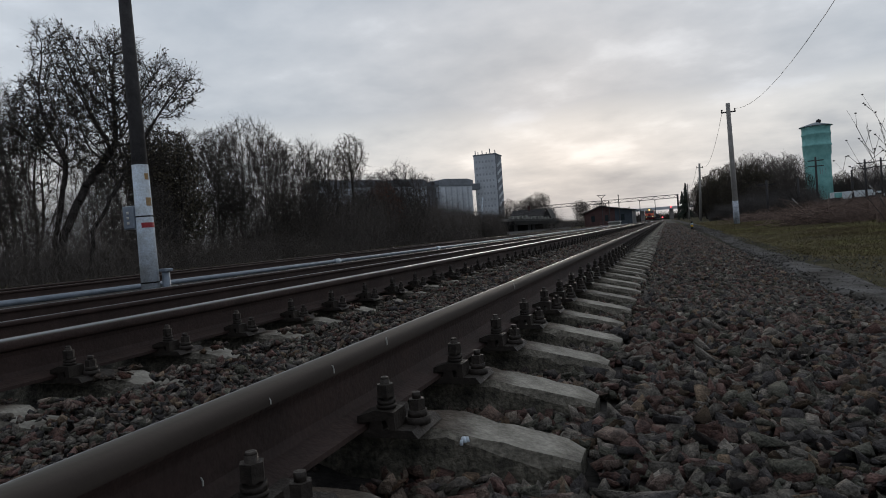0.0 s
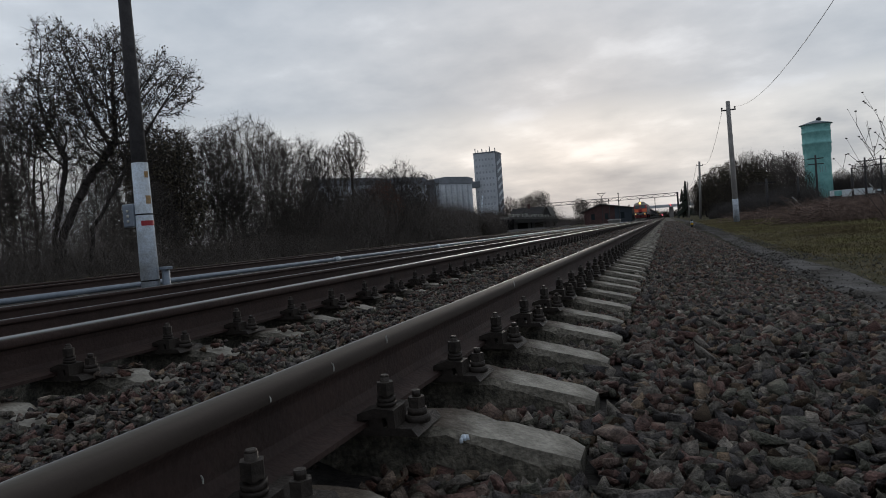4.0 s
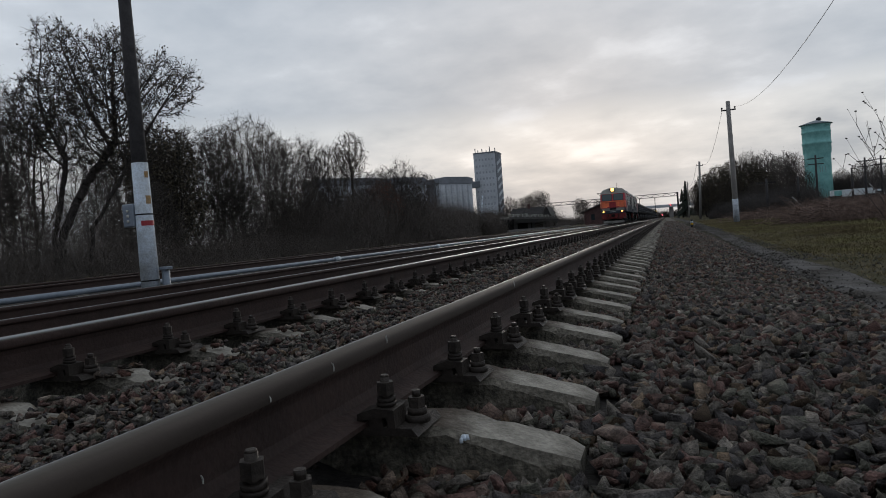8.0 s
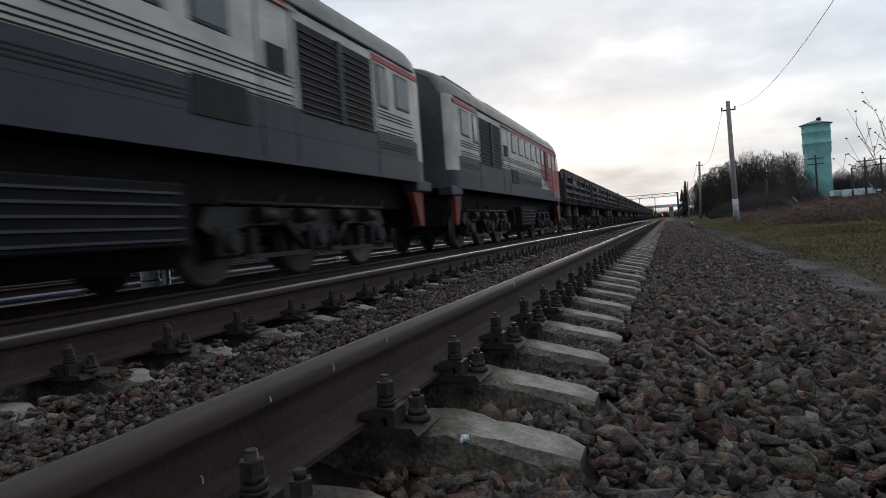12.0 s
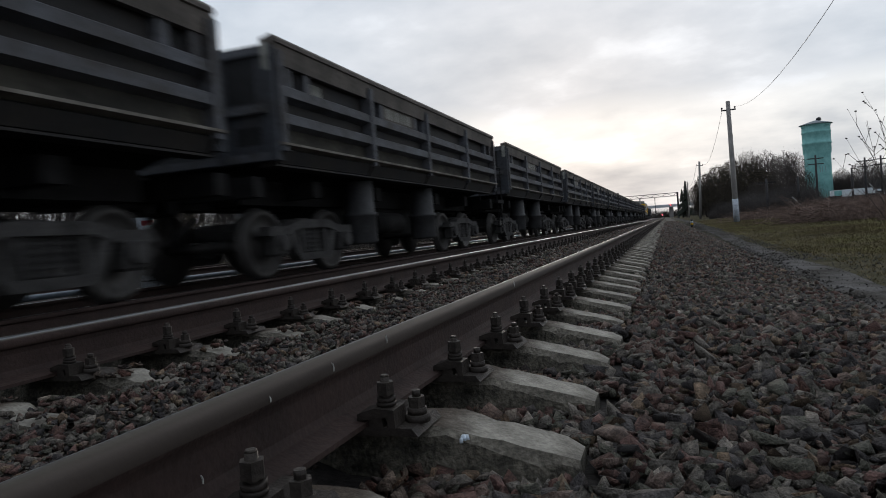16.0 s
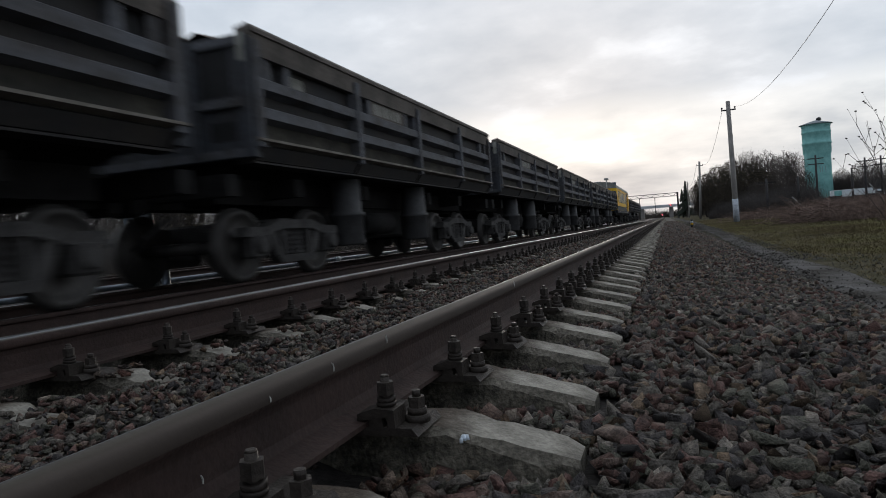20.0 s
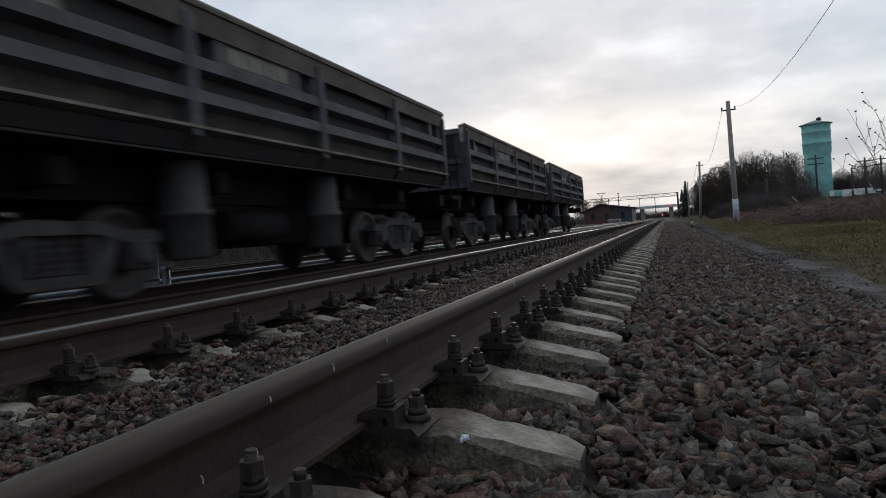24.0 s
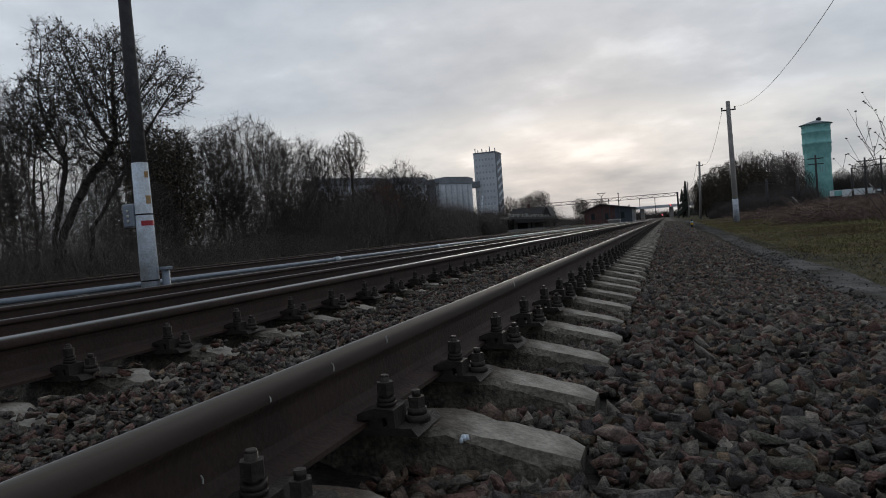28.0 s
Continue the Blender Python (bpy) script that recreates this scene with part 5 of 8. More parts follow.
        part("lower_stripe", bm, M["dark_grey"], t, "dark grey stripe along the flank")
        bm = B()
        prism(bm, [(3.4, 1.9), (4.94, 1.9), (4.94, 2.4), (4.5, 2.3), (4.2, 2.12), (3.4, 2.06)], "x", s * 1.4745, s * 1.4805)
        part("cream_panel", bm, M["light_grey"], t, "pale cream panel under the red cab side")
        bm = B()
        box(bm, s * 1.465 - 0.02, s * 1.465 + 0.02, 4.97, 11.3, 3.53, 3.62)
        part("red_line", bm, M["red_paint"], t, "thin red line under the roof")
        bm = B()
        box(bm, s * 1.465 - 0.02, s * 1.465 + 0.02, 14.0, SL - 0.3, 3.49, 3.58)
        part("red_line", bm, M["red_paint"], t, "thin red line under the roof")
        bm = B()
        box(bm, s * 1.462 - 0.025, s * 1.462 + 0.025, 0.95, SL - 0.45, 3.645, 3.675)
        part("gutter", bm, M["dark_grey"], t, "dark gutter along the roof edge")
        bm = B()
        box(bm, s * 1.455 - 0.03, s * 1.455 + 0.03, 0.5, SL - 0.5, 1.48, 1.53)
        part("sill_angle", bm, M["dark_grey"], t, "dusty sill angle under the flank")
        wins = [(0.84, 1.24, 2.86, 3.46, "glass"), (2.6, 3.2, 2.84, 3.44, "pale"), (4.24, 4.78, 2.88, 3.42, "pale")] + [(y0, y0 + 0.58, 2.9, 3.42, "pale") for y0 in (5.2, 6.25, 7.3, 8.35, 9.4)] + [(14.16, 14.5, 2.74, 3.4, "glass"), (14.95, 15.55, 2.82, 3.38, "pale")]
        for y0, y1, z0, z1, col in wins:
            a2, b2 = sorted((s * 1.455, s * 1.488))
            bm = B()
            box(bm, a2, b2, y0 - 0.05, y1 + 0.05, z0 - 0.05, z1 + 0.05, 0.015)
            w = part("side_window", bm, M["dark_grey"], t)
            bm = B()
            a3, b3 = sorted((s * 1.488, s * 1.494))
            box(bm, a3, b3, y0, y1, z0, z1)
            part("pane", bm, M[col], w)
        a2, b2 = sorted((s * 1.46, s * 1.49))
        bm = B()
        box(bm, a2, b2, 1.5, 2.3, 1.6, 3.5, 0.01)
        door = part("cab_door", bm, M["red_paint"], t, "red cab door with a narrow window")
        bm = B()
        a3, b3 = sorted((s * 1.49, s * 1.496))
        box(bm, a3, b3, 1.64, 2.14, 2.8, 3.4)
        part("pane", bm, M["pale"], door)
        for yy in (1.43, 2.38):
            bm = B()
            tube(bm, (s * 1.53, yy, 1.5), (s * 1.53, yy, 2.75), 0.018, seg=6)
            part("handrail", bm, M["light_grey"], t)
        bm = B()
        box(bm, *sorted((s * 1.46, s * 1.49)), 3.55, 4.02, 2.3, 3.46)
        part("dark_slot", bm, M["black"], t, "dark open side slot")
        bm = B()
        box(bm, *sorted((s * 1.474, s * 1.4815)), 0.35, 1.48, 1.66, 1.94)
        part("side_band", bm, M["roof_grey"], t, "grey band round the cab corner")
        for yy in (10.55, 11.36, 14.0):
            bm = B()
            box(bm, *sorted((s * 1.474, s * 1.482)), yy, yy + 0.025, 1.52, 3.6)
            part("panel_seam", bm, M["black"], t)
        for yy in (0.75, 9.9):
            bm = B()
            tube(bm, (s * 1.5, yy, 3.55), (s * 1.5, yy + 1.6, 3.55), 0.014, seg=6)
            part("roof_handrail", bm, M["light_grey"], t)
        # radiator shutters
        bm = B()
        box(bm, *sorted((s * 1.44, s * 1.482)), 11.5, 13.9, 2.2, 3.45)
        gr = part("radiator_shutter", bm, M["black"], t, "black louvred radiator shutter")
        for k in range(12):
            bm = B()
            prism(bm, [(s * 1.48, 2.24 + 0.1 * k), (s * 1.505, 2.225 + 0.1 * k), (s * 1.505, 2.237 + 0.1 * k), (s * 1.48, 2.252 + 0.1 * k)], "y", 11.55, 13.85)
            part("slat", bm, M["slats"], gr)
        bm = B()
        box(bm, *sorted((s * 1.48, s * 1.52)), 12.65, 12.77, 2.2, 3.45)
        part("mullion", bm, M["dark_grey"], gr)
        for y0, y1, z0, z1 in ((10.72, 11.18, 2.66, 2.98), (9.28, 10.28, 1.87, 2.3)):
            bm = B()
            box(bm, *sorted((s * 1.47, s * 1.496)), y0, y1, z0, z1)
            part("vent", bm, M["black"], t, "small dark vent")
    for s in (1, -1):
        bm = B()
        box(bm, *sorted((s * 1.12, s * 1.47)), SL - 0.62, SL + 0.2, 1.3, 1.52, 0.03)
        part("end_bracket", bm, M["dark_grey"], t, "grey bracket at the rear corner")
    # grimy rear end with the bellows of the gangway
    bm = B()
    box(bm, -1.29, 1.29, SL + 0.001, SL + 0.03, 1.5, 3.68)
    prism(bm, [(-1.25, 3.68), (1.25, 3.68), (1.05, 4.05), (0.75, 4.22), (-0.75, 4.22), (-1.05, 4.05)], "y", SL + 0.001, SL + 0.03)
    end = part("rear_wall", bm, M["grime"], t, "grimy dark rear wall")
    for k in range(6):
        bm = B()
        w = 0.62 + 0.07 * (k % 2)
        box(bm, -w, w, SL + 0.03 + 0.14 * k, SL + 0.17 + 0.14 * k, 1.25, 3.55 + 0.05 * (k % 2))
        part("bellows_fold", bm, M["black"], end, "black rubber gangway bellows")
    # roof fittings
    bm = B()
    tube(bm, (-0.35, 1.0, 4.2), (-0.35, 1.0, 4.3), 0.09, seg=10)
    tube(bm, (0.45, 1.6, 4.22), (0.45, 1.6, 4.42), 0.09, 0.06, seg=10)
    tube(bm, (0.45, 1.6, 4.4), (0.45, 1.6, 4.95), 0.012, seg=6)
    tube(bm, (0.45, 1.6, 4.9), (0.45, 8.8, 4.62), 0.006, seg=5)
    tube(bm, (0.45, 8.8, 4.25), (0.45, 8.8, 4.65), 0.015, seg=6)
    part("antenna", bm, M["black"], t, "roof aerial with a horn")
    for y0, y1, z1 in ((3.2, 6.4, 4.45), (6.9, 9.3, 4.44), (9.9, 10.9, 4.58), (11.3, 13.9, 4.68)):
        bm = B()
        box(bm, -0.62, 0.62, y0, y1, 4.2, z1, 0.04)
        part("roof_hatch", bm, M["dark_grey"] if y0 > 9 else M["roof_grey"], t)
    for s in (1, -1):
        bm = B()
        prism(bm, [(s * 0.85, 4.14), (s * 1.2, 4.02), (s * 1.44, 3.6), (s * 1.475, 3.62), (s * 1.27, 4.08), (s * 0.88, 4.26)], "y", 11.6, 13.9)
        part("roof_shutter", bm, M["black"], t, "black roof louvres over the radiators")
    for s in (1, -1):
        bm = B()
        box(bm, *sorted((s * 0.72, s * 0.98)), 2.6, 11.2, 4.3, 4.34)
        walkway = part("roof_walkway", bm, M["black"], t, "dark walkway along the roof")
        for k in range(9):
            bm = B()
            box(bm, *sorted((s * 0.74, s * 0.96)), 2.8 + k, 2.86 + k, 4.1, 4.3)
            part("bracket", bm, M["black"], walkway)
    bm = B()
    tube(bm, (0, 9.6, 4.3), (0, 9.6, 4.6), 0.22, seg=16)
    part("exhaust", bm, M["black"], t)
    ws = []
    for y in (4.15, SL - 4.15):
        _, w = bogie_big(t, y)
        ws += w
    return t, ws


YL = 20.82


def track_machine():
    """The yellow work car near the end of the train."""
    t = thing("yellow_work_car", "yellow and slate-grey railway work car with black stripes", "work car")
    hw = 1.5
    sec = [(hw, 1.18), (hw, 1.45), (hw, 3.62), (hw + 0.03, 3.64), (hw - 0.1, 3.98), (0.9, 4.26), (0.0, 4.34)]
    def loft(bm, lo, hi, y0, y1, caps=True):
        for s in (1, -1):
            a = [bm.verts.new((s * x, y0, z)) for x, z in sec[lo:hi + 1]]
            b = [bm.verts.new((s * x, y1, z)) for x, z in sec[lo:hi + 1]]
            for i in range(hi - lo):
                bm.faces.new((a[i], a[i + 1], b[i + 1], b[i]))
        for y in (y0, y1):
            le = [bm.verts.new((-x, y, z)) for x, z in sec[lo:hi + 1]]
            ri = [bm.verts.new((x, y, z)) for x, z in sec[lo:hi + 1]]
            for i in range(hi - lo):
                bm.faces.new((le[i], ri[i], ri[i + 1], le[i + 1]) if abs(ri[i + 1].co.x) > 1e-6 else (le[i], ri[i], ri[i + 1]))
        return bm
    part("body", loft(B(), 1, 3, 0.0, YL), M["yellow"], t, "bright yellow car body")
    part("roof", loft(B(), 3, 6, -0.03, YL + 0.03), M["roof_grey"], t, "grey rounded roof")
    part("skirt", loft(B(), 0, 1, 0.01, YL - 0.01), M["navy"], t)
    for s in (1, -1):
        def flat(name, pts, col, lift, parent=t, label=""):
            bm = B()
            prism(bm, pts, "x", s * (hw + 0.001), s * (hw + lift))
            return part(name, bm, M[col], parent, label)
        flat("lower_band", [(0.0, 1.46), (14.5, 1.46), (14.15, 1.75), (0.0, 1.75)], "slate", 0.006, label="slate grey lower band")
        flat("diagonal_band", [(14.06, 1.46), (14.58, 1.46), (16.2, 3.58), (15.57, 3.58), (14.15, 1.75)], "slate", 0.007, label="slate diagonal band")
        flat("dark_diagonal", [(14.55, 1.46), (14.98, 1.46), (16.62, 3.58), (16.2, 3.58)], "navy", 0.0075, label="navy diagonal band")
        flat("dark_line", [(0, 1.75), (14.12, 1.75), (14.24, 1.88), (0, 1.88)], "navy", 0.008)
        flat("painted_patch", [(15.36, 2.99), (16.22, 3.02), (16.3, 3.2), (15.6, 3.12)], "red_paint", 0.009, label="red painted patch on the diagonal band")
        flat("white_patch", [(15.22, 3.02), (15.36, 2.99), (15.6, 3.12), (15.35, 3.18)], "number", 0.009, label="white patch on the diagonal band")
        flat("roof_edge_band", [(16.6, 3.5), (YL, 3.5), (YL, 3.62), (16.65, 3.62)], "navy", 0.007, label="navy band under the roof")
        for k in range(11):
            z, y = 1.47 + 0.19 * k, 14.96 + 0.148 * k
            flat("hazard_bar", [(y, z), (y + 0.4, z), (y + 0.47, z + 0.095), (y + 0.07, z + 0.095)], "navy", 0.009)
        for k in range(4):
            flat("black_stripe", [(17.95 + 0.13 * k, 1.47 + 0.185 * k), (YL, 1.47 + 0.185 * k), (YL, 1.57 + 0.185 * k), (18.02 + 0.13 * k, 1.57 + 0.185 * k)], "navy", 0.006)
        for y0, y1 in ((2.2, 3.1), (4.2, 5.1), (6.0, 6.9), (7.8, 8.7), (9.4, 10.3), (11.0, 11.9), (13.45, 14.55)):
            f = flat("side_window", [(y0, 2.24), (y1, 2.24), (y1, 3.4), (y0, 3.4)], "navy", 0.02)
            bm = B()
            prism(bm, [(y0 + 0.05, 2.29), (y1 - 0.05, 2.29), (y1 - 0.05, 3.35), (y0 + 0.05, 3.35)], "x", s * (hw + 0.02), s * (hw + 0.026))
            part("pane", bm, M["bright_pane"], f)
        d = flat("door", [(16.85, 1.46), (17.6, 1.46), (17.6, 3.42), (16.85, 3.42)], "yellow", 0.03, label="yellow door with a tall window")
        bm = B()
        prism(bm, [(17.0, 2.5), (17.44, 2.5), (17.44, 3.34), (17.0, 3.34)], "x", s * (hw + 0.03), s * (hw + 0.036))
        part("pane", bm, M["bright_pane"], d)
        bm = B()
        tube(bm, (s * (hw + 0.05), 17.8, 1.6), (s * (hw + 0.05), 17.8, 3.0), 0.02, seg=6)
        part("handrail", bm, M["yellow"], t)
        bm = B()
        tube(bm, (s * (hw + 0.05), 16.75, 1.6), (s * (hw + 0.05), 16.75, 3.2), 0.02, seg=6)
        part("handrail", bm, M["yellow"], t)
        for y0, y1, z0, z1 in ((16.83, 16.86, 1.46, 3.44), (17.59, 17.62, 1.46, 3.44), (16.86, 17.59, 3.41, 3.44), (16.86, 17.59, 1.46, 1.49), (17.7, 17.73, 1.46, 3.3), (16.86, 17.59, 2.4, 2.42)):
            flat("door_seam", [(y0, z0), (y1, z0), (y1, z1), (y0, z1)], "brown_seam", 0.034)
        flat("sign", [(17.9, 3.14), (18.5, 3.14), (18.5, 3.28), (17.9, 3.28)], "number", 0.012, label="small white sign")
        flat("plate", [(17.87, 2.8), (18.07, 2.8), (18.07, 3.0), (17.87, 3.0)], "slate", 0.012, label="small blue-grey plate")
        for y0, y1, z, col in ((18.5, 18.72, 2.9, "red_paint"), (18.75, 18.95, 2.88, "red_paint"), (18.98, 19.2, 2.87, "red_paint"), (19.42, 19.7, 2.9, "roof_grey"), (19.74, 20.05, 2.88, "roof_grey"), (18.8, 19.1, 2.76, "roof_grey")):
            flat("lettering_bar", [(y0, z), (y1, z), (y1, z + 0.07), (y0, z + 0.07)], col, 0.008)
        for y in (3, 7, 11, 13.3, 15.65):
            flat("pale_plate", [(y, 1.28), (y + 0.9, 1.28), (y + 0.9, 1.33), (y, 1.33)], "number", 0.02)
    bm = B()
    box(bm, -1.3, 1.3, 0.2, YL - 0.2, 0.95, 1.22)
    part("underframe", bm, M["chassis"], t)
    bm = B()
    box(bm, -1.25, 1.25, 6.5, 11.5, 0.45, 0.95, 0.04)
    part("equipment_box", bm, M["chassis"], t)
    for s in (1, -1):
        for k in range(3):
            bm = B()
            box(bm, s * 1.4 - 0.12, s * 1.4 + 0.12, 16.85, 17.55, 0.4 + 0.3 * k, 0.44 + 0.3 * k)
            part("step", bm, M["slats"], t, "dusty ladder step")
        for y in (16.83, 17.57):
            bm = B()
            tube(bm, (s * 1.5, y, 0.4), (s * 1.5, y, 1.22), 0.015, seg=6)
            part("step_rail", bm, M["slats"], t)
    bm = B()
    prism(bm, [(-0.03, 2.95), (0.0, 2.95), (1.1, 4.2), (1.05, 4.26), (0.7, 4.24), (-0.03, 3.3)], "x", -1.44, 1.44)
    part("front_hood", bm, M["slate"], t, "slate painted upper front")
    bm = B()
    prism(bm, [(-0.045, 3.05), (-0.03, 3.05), (-0.03, 3.3), (0.55, 4.02), (0.52, 4.05), (-0.045, 3.34)], "x", -1.2, 1.2)
    part("front_window", bm, M["glass"], t)
    bm = B()
    box(bm, -0.7, 0.0, 0.5, 1.4, 4.15, 4.4, 0.05)
    part("roof_unit", bm, M["slate"], t, "dark unit on the roof")
    bm = B()
    tube(bm, (0.6, -0.05, 2.6), (0.6, -0.05, 4.5), 0.04, seg=8)
    box(bm, 0.4, 0.8, -0.2, 0.1, 4.45, 4.68, 0.03)
    part("floodlight", bm, M["light_grey"], t, "grey floodlight on a short mast")
    ws = []
    for y in (3.0, YL - 3.4):
        _, w = bogie_small(t, y)
        ws += w
    coupler(t, 0.0, -1), coupler(t, YL, 1)
    return t, ws


# ---- order of the train: distances of the front ends behind the leading cab ----
FRONTS = [35.3, 47.3, 59.35, 72.3, 84.7, 96.8, 109.45, 121.9, 133.95, 146.15, 158.4, 170.72, 182.9, 195.0, 207.4, 219.7, 231.7, 266.2, 278.9, 291.2]
HEAPED = {4, 9, 12, 13}
WITH_PLATFORM = {3, 6, 14, 18}
consist = []   # (thing, wheelsets, distance behind the front, turned round, wheel radius)
sec1, w1 = loco_section("red and orange cab leading a grey diesel locomotive section, lamps lit", True)
consist.append((sec1, w1, 0.0, False, 0.525))
sec2, w2 = loco_section("grey diesel locomotive section with its red cab at the rear", False)
consist.append((sec2, w2, 34.6, True, 0.525))
plain_car, _ = dump_car("empty dark steel side-tipping dump wagon, dusty and worn", False)
full_car, _ = dump_car("dark dusty steel dump wagon heaped with brown earth", False, True)
rail_car, _ = dump_car("dark steel dump wagon with a railed brake platform", True)
used = set()
for i, d in enumerate(FRONTS):
    src = rail_car if i in WITH_PLATFORM else full_car if i in HEAPED else plain_car
    if src.name in used:
        car = copy_thing(src, Matrix.Identity(4))
    else:
        car, _ = src, used.add(src.name)
    consist.append((car, [o for o in car.children_recursive if o.name.startswith("wheelset")], d, False, 0.475))
yel, wy = track_machine()
consist.append((yel, wy, 243.9, False, 0.475))


def front_y(t):
    """Where the leading cab is at t seconds; the train gathers speed a little."""
    u = t - 11
    return 17.9 - 21.4 * u - (0.0179 * u * u if u > 0 else 0)


# ---- bare trees and brush ----
tr = random.Random(11)


def tubes(a, b, ra, rb, k):
    """Tapered tubes from points a to points b, k-sided: verts and faces."""
    d = b - a
    d = d / np.maximum(np.linalg.norm(d, axis=1), 1e-6)[:, None]
    ref = np.where(np.abs(d[:, 2:]) < 0.9, np.array([[0, 0, 1.0]]), np.array([[1.0, 0, 0]]))
    u = np.cross(d, ref)
    u /= np.linalg.norm(u, axis=1)[:, None]
    w = np.cross(d, u)
    th = np.arange(k) * (2 * math.pi / k)
    ring = np.cos(th)[None, :, None] * u[:, None] + np.sin(th)[None, :, None] * w[:, None]
    v = np.concatenate([a[:, None] + ring * ra[:, None, None], b[:, None] + ring * rb[:, None, None]], 1)
    i = np.arange(k)
    f = np.stack([i, (i + 1) % k, k + (i + 1) % k, k + i], 1)[None] + (np.arange(len(a)) * 2 * k)[:, None, None]
    return v.reshape(-1, 3), f.reshape(-1, 4)


def merged(name, sets, material):
    vs, fs, base = [], [], 0
    for v, f in sets:
        vs.append(v), fs.append(f + base)
        base += len(v)
    return raw_mesh(name, np.concatenate(vs), np.concatenate(fs), material, True)


def crown_points(r, blobs, n):
    """Points inside a cloud of ellipsoids (x, y, z, rx, ry, rz), denser towards their skins."""
    vol = np.array([b[3] * b[4] * b[5] for b in blobs])
    out = []
    for b, share in zip(blobs, vol / vol.sum()):
        d = r.normal(0, 1, (int(n * share), 3))
        d = d / np.linalg.norm(d, axis=1)[:, None] * (r.random((len(d), 1)) ** 0.42)
        out.append(d * b[3:] + b[:3])
    return np.concatenate(out)


def colonise(seed, stems, blobs, n, step, kill, reach):
    """Branches that grow towards points of the crown: node places, parents."""
    r = np.random.default_rng(seed)
    at = crown_points(r, blobs, n)
    pos, par = [], []
    for line in stems:
        last = -1
        for p, q in zip(line, line[1:]):
            p, q = np.array(p, float), np.array(q, float)
            m = max(1, int(np.linalg.norm(q - p) / step))
            for k in range(m + (1 if q is line[-1] else 0)):
                pos.append(p + (q - p) * k / m + r.normal(0, step * 0.12, 3)), par.append(last)
                last = len(pos) - 1
    pos = np.array(pos)
    d = np.linalg.norm(at[:, None] - pos[None], axis=2)
    near, dist = d.argmin(1), d.min(1)
    for _ in range(90):
        live = dist < reach
        if not live.any():
            break
        ids = np.unique(near[live])
        way = np.zeros((len(pos), 3))
        v = at[live] - pos[near[live]]
        np.add.at(way, near[live], v / np.maximum(np.linalg.norm(v, axis=1), 1e-6)[:, None])
        w = way[ids] + r.normal(0, 0.4, (len(ids), 3))
        w /= np.maximum(np.linalg.norm(w, axis=1), 1e-6)[:, None]
        fresh = pos[ids] + w * step
        base = len(pos)
        pos = np.concatenate([pos, fresh])
        par += list(ids)
        d = np.linalg.norm(at[:, None] - fresh[None], axis=2)
        k = d.argmin(1)
        dm = d[np.arange(len(at)), k]
        closer = dm < dist
        near[closer], dist[closer] = base + k[closer], dm[closer]
        keep = dist > kill
        at, near, dist = at[keep], near[keep], dist[keep]
        if not len(at):
            break
    return pos, np.array(par)


def grown_tree(label, seed, m, bark, stems, blobs, n, step=0.2, kill=0.24, reach=2.2, twig=0.0055, power=2.3, sprays=2, spray=0.34, leaves=0.0, leaf_size=0.06, leaf="leaf", group="trees beside the line"):
    """A leafless tree: stems, limbs and sprays of twigs; leaves: share of twigs that still hold one."""
    t = thing("bare_tree", label, "tree", m, group)
    pos, par = colonise(seed, stems, blobs, n, step, kill, reach)
    r = np.random.default_rng(seed + 1)
    tips = np.ones(len(pos))
    tips[par[par >= 0]] = 0
    load = tips.copy()
    for i in range(len(pos) - 1, -1, -1):
        if par[i] >= 0:
            load[par[i]] += load[i]
    rad = twig * np.maximum(load, 1) ** (1 / power)
    has = np.where(par >= 0)[0]
    a, b, ra, rb = pos[par[has]], pos[has], np.minimum(rad[par[has]], rad[has] * 1.35), rad[has]
    thick, mid = rb > 0.035, (rb > 0.014) & (rb <= 0.035)
    thin = ~(thick | mid)
    root = np.arange(len(pos))
    for i in range(len(pos)):
        root[i] = root[par[i]] if par[i] >= 0 else i
    for stem in np.unique(root[has[thick]]):
        own = thick & (root[has] == stem)
        part("trunk", merged("trunk", [tubes(a[own], b[own], ra[own], rb[own], 8)], M[bark]), None, t)
    src = np.repeat(has[rb < 0.014], sprays)
    way = pos[src] - pos[par[src]]
    way = way / np.linalg.norm(way, axis=1)[:, None] + r.normal(0, 0.5, (len(src), 3)) + (0, 0, 0.2)
    way /= np.linalg.norm(way, axis=1)[:, None]
    ln = r.uniform(0.3, 1.0, len(src))[:, None] * spray
    root = pos[src] - (pos[src] - pos[par[src]]) * r.random((len(src), 1))
    knee = root + way * ln * 0.55
    end = knee + (way + r.normal(0, 0.4, way.shape)) * ln * 0.5
    one = np.full(len(src), twig)
    sets = [tubes(a[mid], b[mid], ra[mid], rb[mid], 5)] if mid.any() and thick.any() else []
    sets += [tubes(a[thin], b[thin], ra[thin], rb[thin], 3), tubes(root, knee, one * 0.8, one * 0.6, 3), tubes(knee, end, one * 0.6, one * 0.35, 3)]
    part("crown", merged("crown", sets, M[bark]), None, t, "fine leafless twigs")
    if leaves:
        pick = r.random(len(end)) < leaves
        p = np.concatenate([end[pick], knee[r.random(len(end)) < leaves * 0.5]])
        part("leaves", leaf_quads("leaves", p, seed, leaf_size, M[leaf]), None, t, "few withered leaves left" if leaves < 0.5 else "withered brown leaves")
    return t


